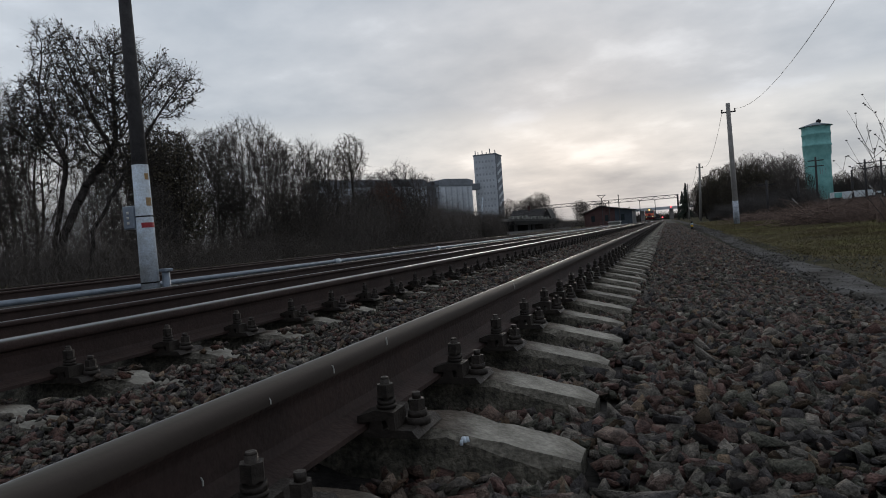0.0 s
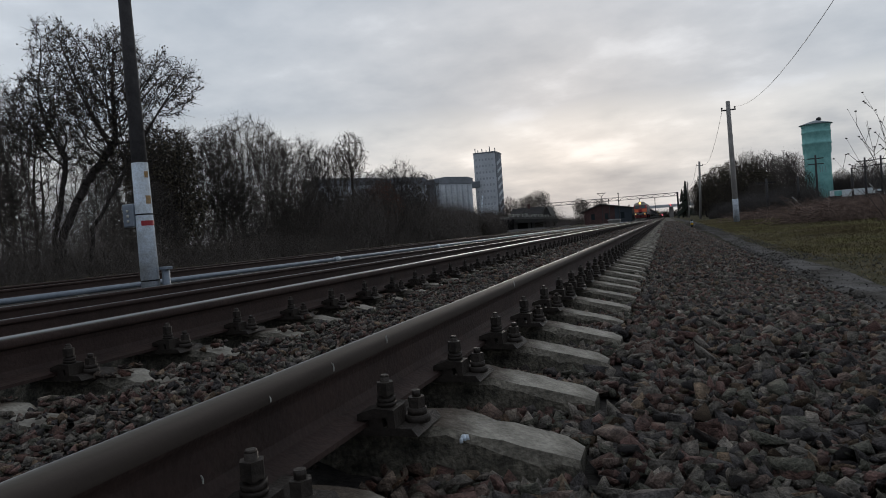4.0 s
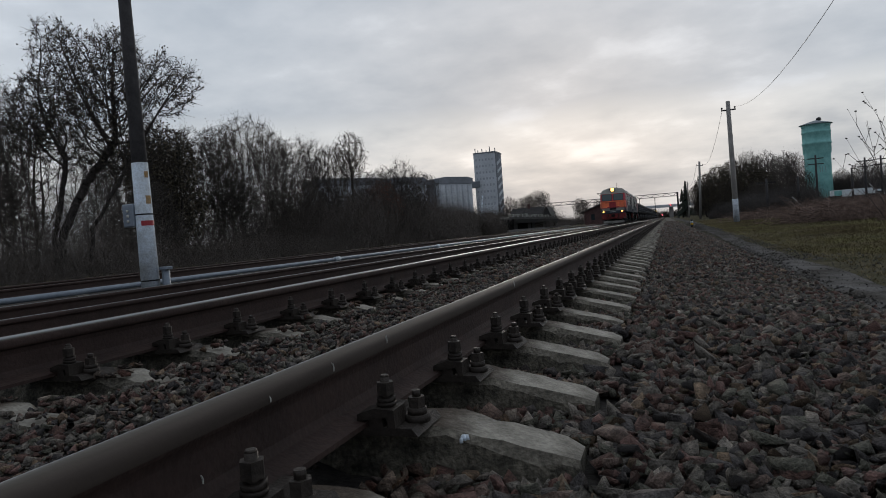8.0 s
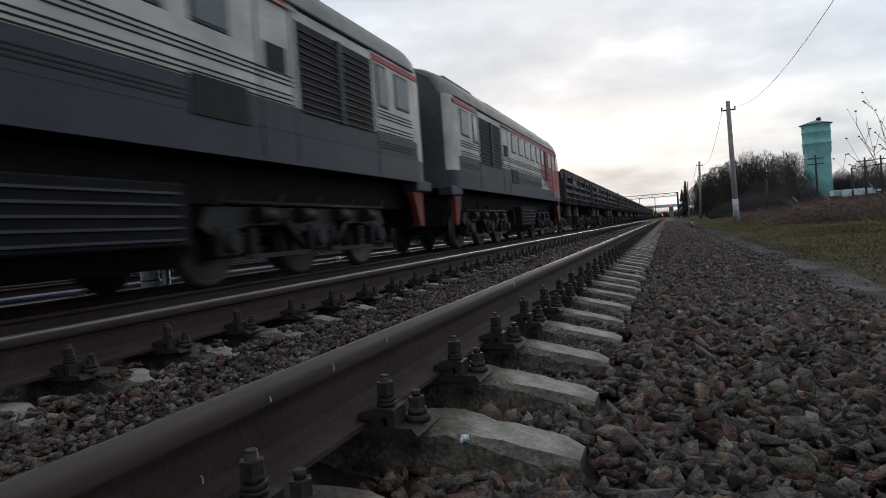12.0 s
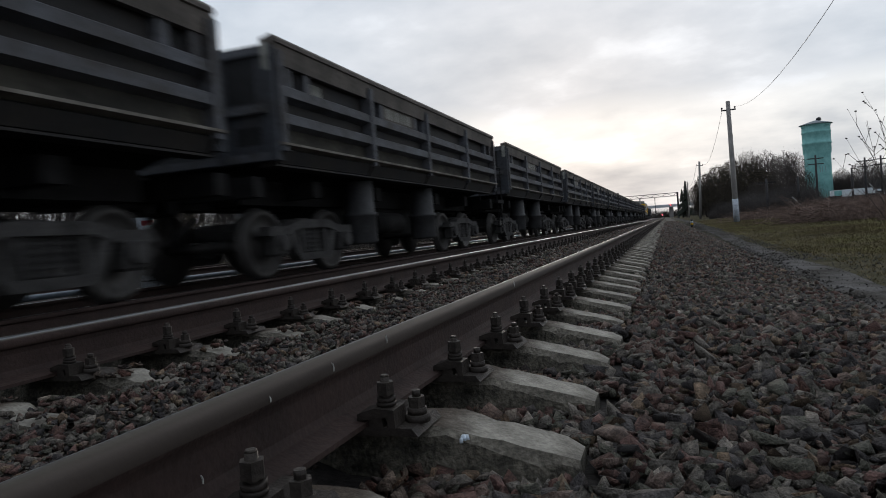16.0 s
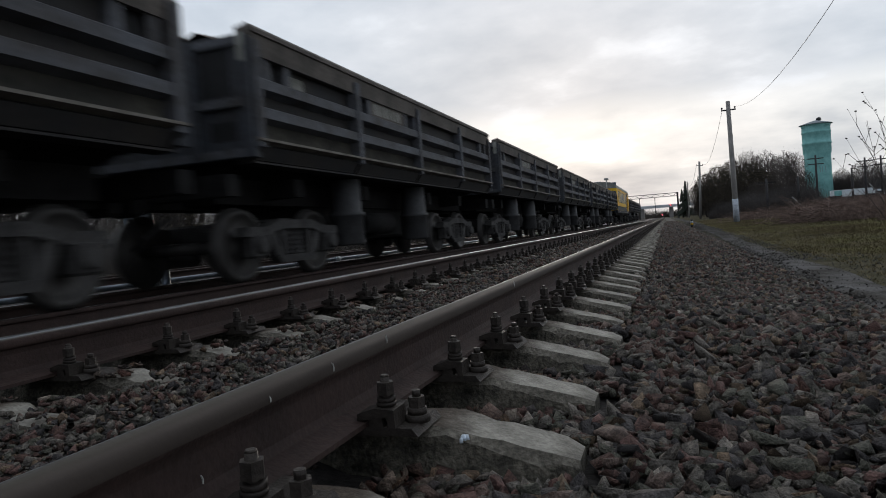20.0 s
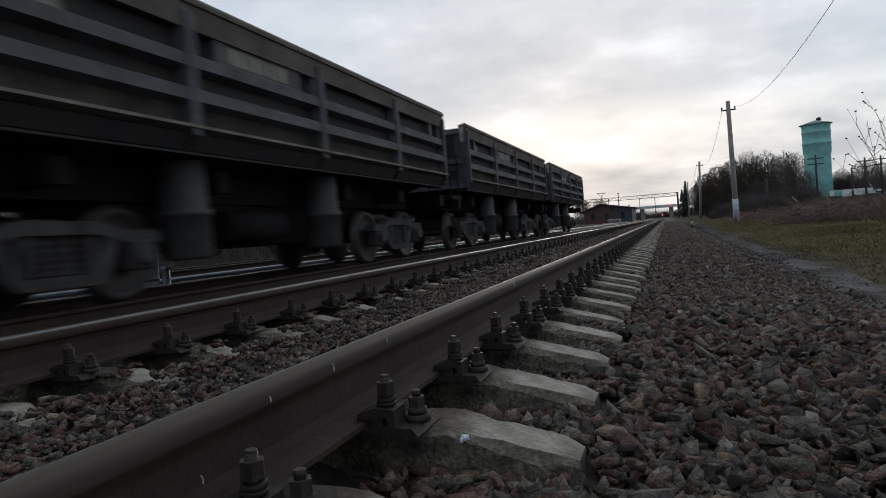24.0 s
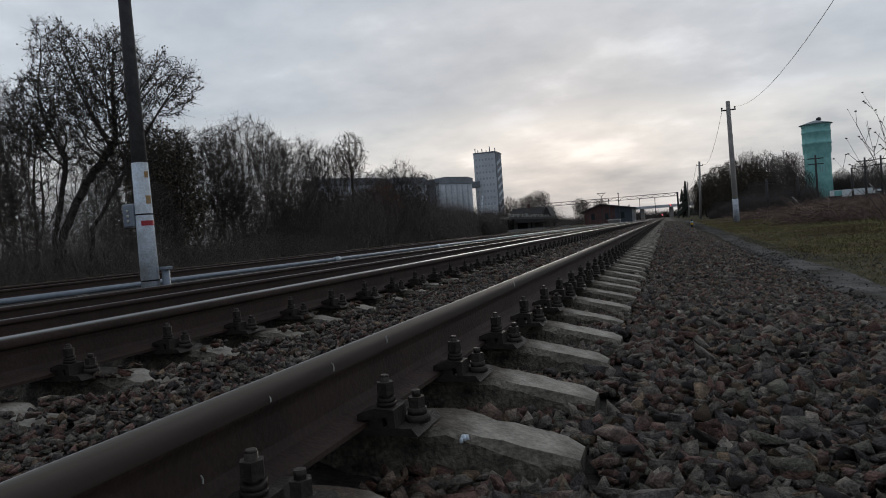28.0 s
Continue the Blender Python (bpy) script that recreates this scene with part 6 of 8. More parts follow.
def leaf_quads(name, p, seed, size, material):
    r = np.random.default_rng(seed)
    n = len(p)
    quad = np.array([(-0.5, 0, 0), (0, 0.35, 0.06), (0.5, 0, 0), (0, -0.35, 0.06)])
    v = np.einsum("nij,vj->nvi", turns(n, r, 1.0), quad) * r.uniform(size * 0.6, size * 1.3, n)[:, None, None] + p[:, None]
    return raw_mesh(name, v.reshape(-1, 3), np.arange(n * 4).reshape(n, 4), material)


def on_ground(x, y, rz=0.0, sink=0.05):
    return pose(x, y, float(ground_z(x, y)) - sink, 0, 0, rz)


# the tall spreading tree behind the pole
BIG_STEMS = [[(0, 0, -0.2), (0.05, 0.1, 1.6), (0.45, 0, 2.9), (0.8, -0.1, 4.3)], [(0.12, 0.1, -0.2), (0.4, 0, 1.8), (1.25, 0.2, 3.5), (2.3, 0.3, 4.8)], [(1.1, 0.3, -0.2), (1.2, 0.3, 1.8), (1.6, 0.1, 3.4)], [(1.2, -0.2, -0.2), (1.55, -0.3, 1.9), (2.9, -0.3, 3.9)]]
BIG_CROWN = [(1.7, 0, 6.0, 2.2, 1.7, 2.3), (4.1, 0, 6.4, 1.15, 1.0, 1.15), (0.6, 0, 8.0, 0.9, 0.8, 0.8), (2.7, 0, 4.4, 1.3, 1.1, 1.1), (-0.2, 0, 5.6, 0.9, 1.0, 1.4), (2.5, 0.2, 7.7, 0.9, 0.8, 0.75)]
grown_tree("tall spreading dark tree with a few withered leaves", 44, on_ground(-19.0, 16.5, 18.7), "trunk", BIG_STEMS, BIG_CROWN, 4600, 0.15, 0.18, 1.7, 0.0066, 2.15, 6, 0.38, 0.26, 0.08)


def fan(seed, count, reach_, height):
    """Stems of a bushy tree, leaning out from one root."""
    r = random.Random(seed)
    out = []
    for k in range(count):
        a = 6.283 * k / count + r.uniform(-0.5, 0.5)
        c, s = math.cos(a) * reach_, math.sin(a) * reach_
        out.append([(c * 0.1, s * 0.1, -0.2), (c * 0.35, s * 0.35, height * 0.5), (c, s, height)])
    return out


OAK_H = 6.73
# row trees of 7.5 m, sized by their copies
ROW_KINDS = [(21, 2, "bark", [(0, 0, 5.0, 1.7, 1.7, 2.4), (0.8, 0.3, 3.2, 1.3, 1.2, 1.5), (-0.8, -0.3, 3.0, 1.2, 1.2, 1.5)]),
             (22, 3, "bark2", [(0.2, 0, 5.2, 1.9, 1.8, 2.3), (-0.9, 0.5, 4.0, 1.2, 1.2, 1.6), (1.1, -0.5, 3.4, 1.2, 1.2, 1.6)]),
             (29, 2, "bark", [(0, 0, 5.6, 1.2, 1.2, 1.9), (0.3, 0.3, 3.6, 1.6, 1.6, 1.7), (-0.6, 0, 2.4, 1.3, 1.3, 1.2)]),
             (24, 3, "bark2", [(0, 0, 5.3, 2.1, 2.0, 2.2), (0, 0, 3.2, 1.9, 1.9, 1.6)])]
kinds = []
for seed, count, bark, crown in ROW_KINDS:
    kinds.append(grown_tree("leafless bushy tree in the row behind the tracks", seed, on_ground(-23.0, 40.0 + seed), bark, fan(seed, count, 0.9, 2.2), crown, 1900, 0.18, 0.23, 2.0, 0.0055, 2.15, 7, 0.55, 0.02, 0.07))
# row: distance along the track, across it, height, kind
ROW = [(16.2, -22.5, 7.48, 0), (16.3, -21.5, 7.7, 1), (16.9, -20.5, 6.67, 3), (23.3, -24, 5.9, 2), (24.1, -23, 6.12, 3), (27.0, -25, 7.08, 1), (29.9, -26, 7.39, 2), (26.7, -22, 6.88, 0), (26.9, -21, 6.96, 1), (31.1, -23, 7.99, 2), (30.6, -21, 8.0, 3), (35.1, -22.5, 7.85, 0), (39.7, -24, 8.28, 1), (38.4, -21.5, 7.73, 2), (44.2, -23, 8.02, 3), (48.2, -22, 6.36, 1), (53.7, -23, 7.22, 0), (51.2, -20.5, 7.39, 2), (59.2, -22, 6.99, 3), (15.4, -19.5, 3.91, 1), (21.7, -19.4, 3.98, 2), (27.0, -19.5, 4.42, 0), (32.9, -19.6, 4.77, 3), (42.7, -20, 4.6, 2), (47.8, -20, 4.82, 0)]
used_kinds = set()
for y, x, h, k in ROW:
    s = h / 7.5
    m = on_ground(x, y, tr.uniform(0, 360))
    ob = copy_thing(kinds[k], m) if k in used_kinds else kinds[k]
    used_kinds.add(k)
    ob.matrix_basis = m @ Matrix.Diagonal((min(1.0, s * 1.2), min(1.0, s * 1.2), s, 1))
oak = grown_tree("dark bushy oak still holding its withered brown leaves", 33, on_ground(-20.5, 23.5), "trunk", fan(33, 4, 0.8, 2.2), [(0, 0, 4.17, 1.55, 1.5, 2.42), (0.5, 0, 2.6, 1.6, 1.5, 1.5)], 4200, 0.16, 0.17, 1.8, 0.0065, 2.3, 4, 0.34, 0.8, 0.1)
grown_tree("slender tree with thin yellowed leaves at the top", 35, on_ground(-20.5, 41.7), "bark2", [[(0, 0, -0.2), (0.1, 0, 2.0), (0.0, 0.1, 3.6)], [(0.1, 0.1, -0.2), (0.5, 0.2, 2.2), (0.7, 0.2, 3.4)]], [(0.1, 0, 6.60, 1.25, 1.2, 1.8), (0.3, 0, 3.4, 0.9, 0.9, 1.0)], 2000, 0.16, 0.17, 1.8, 0.007, 2.3, 3, 0.36, 0.25, 0.09)
grown_tree("round bush with rust-red withered leaves", 36, on_ground(-20.2, 46.3), "bark2", fan(36, 4, 0.7, 1.4), [(0, 0, 3.07, 1.6, 1.5, 2.12)], 2600, 0.16, 0.18, 1.8, 0.0065, 2.3, 4, 0.34, 0.5, 0.085, "russet")


def brush_mesh(name, seed, n, w, h, lean=0.35, r0=0.006, mat_=None):
    """A thicket: many thin bent stems, with side twigs, in rigid pieces."""
    r = np.random.default_rng(seed)
    p = np.stack([r.uniform(-w, w, n), r.uniform(-w, w, n), np.full(n, -0.1)], 1)
    hh = h * r.uniform(0.35, 1.0, n)
    vs, fs, base = [], [], 0
    tri = np.array([(1, 0, 0), (-0.5, 0.87, 0), (-0.5, -0.87, 0)])
    for k in range(4):
        d = np.stack([r.normal(0, lean, n), r.normal(0, lean, n), np.full(n, 1.0)], 1)
        q = p + d * (hh / 4)[:, None]
        ra, rb = r0 * (1 - 0.2 * k), r0 * (0.8 - 0.2 * k)
        for a, b, r_a, r_b in ((p, q, ra, rb), (q, q + np.stack([r.normal(0, 0.5, n), r.normal(0, 0.5, n), r.uniform(0.2, 0.9, n)], 1) * (hh * 0.28)[:, None], rb * 0.8, rb * 0.3), (q, q + np.stack([r.normal(0, 0.5, n), r.normal(0, 0.5, n), r.uniform(0.1, 0.8, n)], 1) * (hh * 0.22)[:, None], rb * 0.8, rb * 0.3)):
            v = np.concatenate([a[:, None] + tri * r_a, b[:, None] + tri * r_b], 1)
            i = (base + np.arange(n) * 6)[:, None]
            for e in range(3):
                fs.append(np.concatenate([i + e, i + (e + 1) % 3, i + 3 + (e + 1) % 3, i + 3 + e], 1))
            vs.append(v.reshape(-1, 3))
            base += n * 6
        p = q
    return raw_mesh(name, np.concatenate(vs), np.concatenate(fs), mat_ or M["brush"])


thicket_meshes = [brush_mesh("thicket", 60 + k, 520, 1.9, (2.9, 2.2, 1.6)[k], 0.75, 0.0065) for k in range(3)]
for row, (x_row, y_a, y_b, step, s) in enumerate(((-17.6, 2, 66, 2.2, 0.62), (-19.0, 3, 76, 2.2, 0.95), (-21.8, 4, 86, 2.8, 0.95), (-25, 4, 98, 6.0, 1.0))):
    y = y_a
    while y < y_b:
        k = tr.choice((0, 1, 1, 2) if row < 2 else (0, 0, 1))
        sc = s * tr.uniform(0.75, 1.2) * max(0.5, min(1.0, 1.0 - (y - 44) * 0.02)) * (1.15 if y < 20 and row else 1.0)
        ob = tagged(new("thicket", thicket_meshes[k]), "tangled leafless brushwood under the trees", "brushwood", "brushwood beside the line", "stuff")
        ob.matrix_basis = Matrix.LocRotScale((x_row + tr.uniform(-0.7, 0.7) - y * 0.02, y, float(ground_z(x_row, y)) - 0.05), Euler((0, 0, tr.uniform(0, 6.28))), (sc, sc, sc))
        y += step * tr.uniform(0.8, 1.2) * (1 + y / 160)


# brush closing the view behind the first trees
for k in range(5):
    y = 9 + 5.5 * k
    x = -29.5 + tr.uniform(-1, 1)
    ob = tagged(new("thicket", thicket_meshes[k % 2]), "tangled leafless brushwood behind the trees", "brushwood", "brushwood beside the line", "stuff")
    ob.matrix_basis = Matrix.LocRotScale((x, y, float(ground_z(x, y)) - 0.05), Euler((0, 0, tr.uniform(0, 6.28))), (1.5, 1.5, 1.25))


# a closed wall of taller brush before the elevator, falling away with distance
wall_meshes = [brush_mesh("thicket", 70 + k, 800, 2.0, 3.4, 0.35, 0.012, M[("brush", "bark2")[k]]) for k in range(2)]
y = 38.0
while y < 84:
    for x0 in (-20.5, -23.5):
        sc = tr.uniform(0.85, 1.1) * (1.28 - (y - 38) * 0.005)
        ob = tagged(new("thicket", wall_meshes[int(tr.random() < 0.3)]), "dense brown brushwood before the elevator", "brushwood", "brushwood beside the line", "stuff")
        ob.matrix_basis = Matrix.LocRotScale((x0 + tr.uniform(-0.8, 0.8) - (y - 38) * 0.03, y, float(ground_z(x0, y)) - 0.05), Euler((0, 0, tr.uniform(0, 6.28))), (sc * 1.1, sc * 1.1, sc))
    y += 2.6


# withered leaves that cling to the brushwood
rl = np.random.default_rng(55)
ly = 4 + 74 * rl.random(9000) ** 1.2
lx = -18.2 - 0.02 * ly + rl.normal(0, 1.0, 9000)
clump = np.sin(ly * 1.9 + lx) + np.sin(ly * 0.7 - lx * 2.3) > 0.2
lx, ly = lx[clump], ly[clump]
tagged(new("withered_leaves", leaf_quads("withered_leaves", np.stack([lx, ly, ground_z(lx, ly) + 0.2 + 2.3 * rl.random(len(lx)) ** 1.5], 1), 56, 0.07, M["leaf"])), "olive-brown withered leaves clinging to the brushwood", "leaves", kind="stuff")


# lower scrub and trees towards the station
for k in range(34):
    y = tr.uniform(118, 185)
    sc = tr.uniform(0.7, 1.5)
    ob = tagged(new("thicket", thicket_meshes[tr.choice((0, 1))]), "distant bare scrub by the station", "brushwood", "scrub by the station", "stuff")
    x = -y * tr.uniform(0.155, 0.27)
    ob.matrix_basis = Matrix.LocRotScale((x, y, float(ground_z(x, y)) - 0.05), Euler((0, 0, tr.uniform(0, 6.28))), (sc * 1.6, sc * 1.6, sc))
for y, x, s in ((158, -27.5, 1.25), (165, -30.5, 1.35), (150, -29.5, 1.1), (172, -35, 1.2), (180, -41, 1.3), (215, -25, 1.1), (225, -27, 1.25), (230, -20, 1.0), (262, -24, 1.3)):
    ob = copy_thing(tr.choice(kinds), on_ground(x, y, tr.uniform(0, 360)))
    ob.scale = (s * 1.2, s * 1.2, s)
    ob["group"], ob["label"] = "trees by the station", "distant leafless tree by the station"


def grass_mesh(name, seed, n, spots, h, material, lean=0.5, width=0.006):
    r = np.random.default_rng(seed)
    x, y = spots(r, n)
    n = len(x)
    z = ground_z(x, y) - 0.04
    hh = h * r.uniform(0.4, 1.2, n)
    a = r.uniform(0, 6.283, n)
    d = np.stack([np.cos(a), np.sin(a)], 1)
    le = r.uniform(0.1, lean, n) * hh
    w = width * (1 + y / 25)
    p = np.stack([x, y, z], 1)
    side = np.stack([-d[:, 1] * w, d[:, 0] * w, np.zeros(n)], 1)
    mid = p + np.stack([d[:, 0] * le * 0.35, d[:, 1] * le * 0.35, hh * 0.6], 1)
    tip = p + np.stack([d[:, 0] * le, d[:, 1] * le, hh], 1)
    v = np.stack([p - side, p + side, mid + side * 0.7, mid - side * 0.7, tip], 1).reshape(-1, 3)
    i = (np.arange(n) * 5)[:, None]
    f = np.concatenate([np.concatenate([i, i + 1, i + 2], 1), np.concatenate([i, i + 2, i + 3], 1), np.concatenate([i + 3, i + 2, i + 4], 1)], 0)
    return raw_mesh(name, v, f, material)


def verge(r, n):
    """Patchy turf: dense where a slow wave is high, thin on the bare earth between."""
    y = 4 + 75 * r.random(n * 3) ** 1.5
    x = 1.95 + 14 * r.random(n * 3) ** 1.3 + 0.012 * y
    wave = np.sin(x * 1.3 + y * 0.35) + np.sin(y * 0.8 - x * 0.6) + np.sin(x * 0.5 + 1.0)
    keep = np.where(r.random(n * 3) < 0.18 + 0.6 * np.clip((wave - 0.1) / 1.3, 0, 1) * np.clip((x - 2.4) / 1.5, 0.2, 1))[0][:n]
    return x[keep], y[keep]


def strip(x0, x1, y0, y1):
    return lambda r, n: (r.uniform(x0, x1, n), y0 + (y1 - y0) * r.random(n) ** 1.4)


tagged(new("grass", grass_mesh("grass", 1, 120000, verge, 0.045, M["grass"], 1.8, 0.005)), "short yellow-green autumn grass on the verge", "grass", kind="stuff")


def bare_edge(r, n):
    """Thin tufts on the trodden earth beside the path."""
    y = 4 + 16 * r.random(n * 2) ** 1.2
    x = 1.62 + 2.6 * r.random(n * 2)
    keep = np.where(np.sin(x * 3.1 + y * 1.1) + np.sin(y * 1.7 - x * 2.2) > 0.1)[0][:n]
    return x[keep], y[keep]


tagged(new("grass", grass_mesh("grass", 9, 14000, bare_edge, 0.03, M["grass"], 1.8, 0.003)), "thin withered tufts beside the footpath", "grass", kind="stuff")


def turf(r, n):
    y = 11 + 40 * r.random(n * 3) ** 1.3
    x = 1.78 + 5.2 * r.random(n * 3) + 0.012 * y + 0.4 * np.clip(12.5 - y, 0, 2)
    wave = np.sin(x * 1.3 + y * 0.3 + 2.0) + np.sin(y * 0.31 - x * 0.9) + 0.8 * np.sin(x * 2.9 + y * 1.1)
    keep = np.where(r.random(n * 3) < 0.12 + 0.08 * (x > 2.9) + 0.75 * np.clip((wave - 0.3) / 1.1, 0, 1) * np.clip((x - 2.2) / 1.6, 0.15, 1))[0][:n]
    return x[keep], y[keep]


tagged(new("grass", grass_mesh("grass", 7, 100000, turf, 0.04, M["green_grass"], 1.8, 0.0045)), "patchy green turf between path and weeds", "grass", kind="stuff")
tagged(new("grass", grass_mesh("grass", 2, 30000, strip(-18.5, -14.6, 3, 110), 0.28, M["grass"], 0.6, 0.008)), "dry dark grass at the foot of the brush", "grass", kind="stuff")

# ---- posts and wires ----
def line_pole(x, y, h, r0, r1, label, base_white=0.0, arm=True, lean=0.0):
    z = float(ground_z(x, y))
    t = thing("utility_pole", label, "utility pole", pose(x, y, z, 0, lean, 0), "poles along the line")
    bm = B()
    tube(bm, (0, 0, -0.3), (0, 0, h), r0, r1, seg=12)
    part("shaft", bm, M["grey_pole"], t)
    if base_white:
        bm = B()
        tube(bm, (0, 0, 0), (0, 0, base_white), r0 + 0.004, r0 + 0.003 - (r0 - r1) * base_white / h, seg=12)
        part("white_base", bm, M["faded_white"], t, "faded whitewashed base")
    if arm:
        bm = B()
        box(bm, -0.45, 0.45, -0.04, 0.04, h - 0.62, h - 0.54)
        ar = part("crossarm", bm, M["pole"], t)
        for u in (-0.4, 0.4):
            bm = B()
            tube(bm, (u, 0, h - 0.54), (u, 0, h - 0.38), 0.035, seg=8)
            tube(bm, (u, 0, h - 0.46), (u, 0, h - 0.4), 0.05, seg=8)
            part("insulator", bm, M["pole"], ar)
    return t


def wire(pts, sag, name="wire", r=0.008, label="thin sagging overhead wire"):
    bm = B()
    a, b = Vector(pts[0]), Vector(pts[1])
    prev = a
    for i in range(1, 19):
        u = i / 18
        p = a.lerp(b, u) - Vector((0, 0, sag * 4 * u * (1 - u)))
        tube(bm, prev, p, r, seg=5, caps=False)
        prev = p
    return tagged(new(name, mesh_of(name, bm, M["wire"])), label, "wire")


P1, P2, P3 = (4.33, 48.0), (4.42, 100.0), (4.95, 168.0)
line_pole(*P1, 7.95, 0.19, 0.13, "grey concrete pole with a whitewashed base", 1.5, lean=-0.7)
line_pole(*P2, 8.0, 0.19, 0.13, "grey concrete pole farther down the line", 0, lean=2.0)
line_pole(*P3, 8.5, 0.19, 0.13, "distant grey concrete pole", 0)
wire([(4.7, 48.0, 7.35), (3.95, -2.0, 7.4)], 1.87, r=0.009)
wire([(3.9, 48.0, 7.35), (5.08, 100.0, 7.4)], 1.3, r=0.012)
wire([(4.32, 100.0, 7.4), (4.95, 168.0, 7.8)], 1.5, r=0.02)

# white-footed pole between the tracks
wp = thing("line_pole", "dark wooden pole whitewashed at the foot, with a grey box", "utility pole", pose(-7.75, 8.45, float(ground_z(-7.75, 8.45)), 0, -0.6, 0))
bm = B()
tube(bm, (0, 0, -0.3), (0, 0, 7.5), 0.138, 0.066, seg=16)
part("shaft", bm, M["pole"], wp)
bm = B()
tube(bm, (0, 0, -0.02), (0, 0, 2.12), 0.141, 0.121, seg=16)
part("white_foot", bm, M["white"], wp, "flaking whitewashed foot")
for z0, z1, col, a0 in ((1.13, 1.21, "red_paint", -0.6), (1.47, 1.6, "ochre", 0.9), (1.88, 1.98, "ochre", 1.1)):
    bm = B()
    n = 8
    lo, hi = [], []
    for i in range(n):
        a = -0.95 + a0 * 0.5 + (1.6 - a0 * 0.9) * i / (n - 1)
        rr = 0.1435 - 0.0098 * z0
        lo.append(bm.verts.new((rr * math.cos(a), rr * math.sin(a), z0))), hi.append(bm.verts.new((rr * math.cos(a), rr * math.sin(a), z1)))
    for i in range(n - 1):
        bm.faces.new((lo[i], lo[i + 1], hi[i + 1], hi[i]))
    part("paint_mark", bm, M[col], wp, "painted mark")
bm = B()
box(bm, -0.31, -0.09, -0.13, 0.07, 1.13, 1.49, 0.015)
jb = part("junction_box", bm, M["pipe"], wp, "grey metal junction box")
for k in range(3):
    bm = B()
    tube(bm, (-0.2, -0.132, 1.2 + 0.08 * k), (-0.2, -0.132, 1.24 + 0.08 * k), 0.02, seg=8)
    part("fitting", bm, M["light_grey"], jb)
for z in (0.26, 1.3):
    bm = B()
    tube(bm, (0, 0, z), (0, 0, z + 0.02), 0.145 - 0.0095 * z, seg=16)
    part("strap", bm, M["chassis"], wp)
stub = thing("cable_post", "short grey cable post with a flat cap beside the pole", "post", pose(-7.53, 8.55, float(ground_z(-7.53, 8.55))))
bm = B()
tube(bm, (0, 0, -0.1), (0, 0, 0.42), 0.062, seg=12)
part("post", bm, M["pipe"], stub)
bm = B()
box(bm, -0.07, 0.08, -0.08, 0.08, 0.42, 0.47, 0.01)
part("cap", bm, M["pipe"], stub)

# pipeline on the ground between the tracks
pl = thing("pipeline", "pale zinc air pipe lying along the tracks", "pipe")
bm = B()
ys = [-10, 0, 5, 10, 20, 40, 80, 160]
for a, b in zip(ys, ys[1:]):
    tube(bm, (-8.75, a, -0.035), (-8.75, b, -0.035), 0.047, seg=12, caps=False)
part("pipe", bm, M["pipe"], pl)
for y in (16.6, 25.2, 40, 60):
    bm = B()
    tube(bm, (-8.75, y - 0.15, -0.035), (-8.75, y + 0.15, -0.035), 0.066, seg=12)
    part("sleeve", bm, M["white"], pl, "white pipe sleeve")
for k in range(40):
    bm = B()
    box(bm, -8.85, -8.65, -2.1 + 2.0 * k, -1.9 + 2.0 * k, -0.25, -0.08)
    part("support", bm, M["concrete"], pl)

rf = np.random.default_rng(77)
fy = 2.5 + 24 * rf.random(420) ** 1.3
keep = np.sin(fy * 2.7) + np.sin(fy * 6.1 + 1) > -0.5
fy = fy[keep]
fx = -8.56 + rf.normal(0, 0.05, len(fy))
flakes = stone_heap("pale_chippings", (fx, fy, ground_z(fx, fy) + 0.02, rf.uniform(0.015, 0.045, len(fy))), rough_shapes, rf, M["white"])
tagged(new("pale_chippings", flakes), "scattered pale chippings along the pipe", "chippings", kind="stuff")

# ---- far side: grain elevator ----
ELEV = (-147.5, 530.0)
el = thing("grain_elevator", "large grey concrete grain elevator with a tall work tower", "grain elevator", pose(*ELEV, -1.5, 0, 0, 0))
TOWER_W, TOWER_H, BLOCK_H = 18.0, 64.5, 49.7
bm = B()
box(bm, 0, TOWER_W, 0, 21, 0, TOWER_H)
tw = part("work_tower", bm, M["panel"], el, "tall pale concrete work tower")
for k in range(8):
    for j in range(6):
        bm = B()
        box(bm, 1.6 + (TOWER_W - 3.2) / 5.5 * j, 2.9 + (TOWER_W - 3.2) / 5.5 * j, -0.2, 0.0, TOWER_H - 6 - 5.2 * k, TOWER_H - 4.2 - 5.2 * k)
        part("window", bm, M["tower_pane"], tw)
# this face's shade is put into a darker copy of the concrete colour
bm = B()
box(bm, TOWER_W, TOWER_W + 0.5, 1, 20, 0, TOWER_H)
sh = part("stair_wall", bm, M["dark_panel"], tw, "dark stair side of the tower")
for k in range(9):
    bm = B()
    z = TOWER_H * (0.04 + 0.1 * k)
    prism(bm, [(3, z), (17, z + 5), (17, z + 7), (3, z + 2)], "x", TOWER_W + 0.5, TOWER_W + 1.1)
    part("stair_flight", bm, M["panel"], sh)
bm = B()
box(bm, -0.3, TOWER_W + 0.8, -0.3, 21.3, TOWER_H, TOWER_H + 1)
part("parapet", bm, M["dark_panel"], el)
for x, h in ((0.6, 4), (3, 2.5), (6.5, 3.5), (10, 2.0), (13, 4.5), (TOWER_W - 0.6, 3)):
    bm = B()
    box(bm, x - 0.3, x + 0.3, 4, 4.6, TOWER_H + 1, TOWER_H + 1 + h)
    part("mast", bm, M["dark_panel"], el)
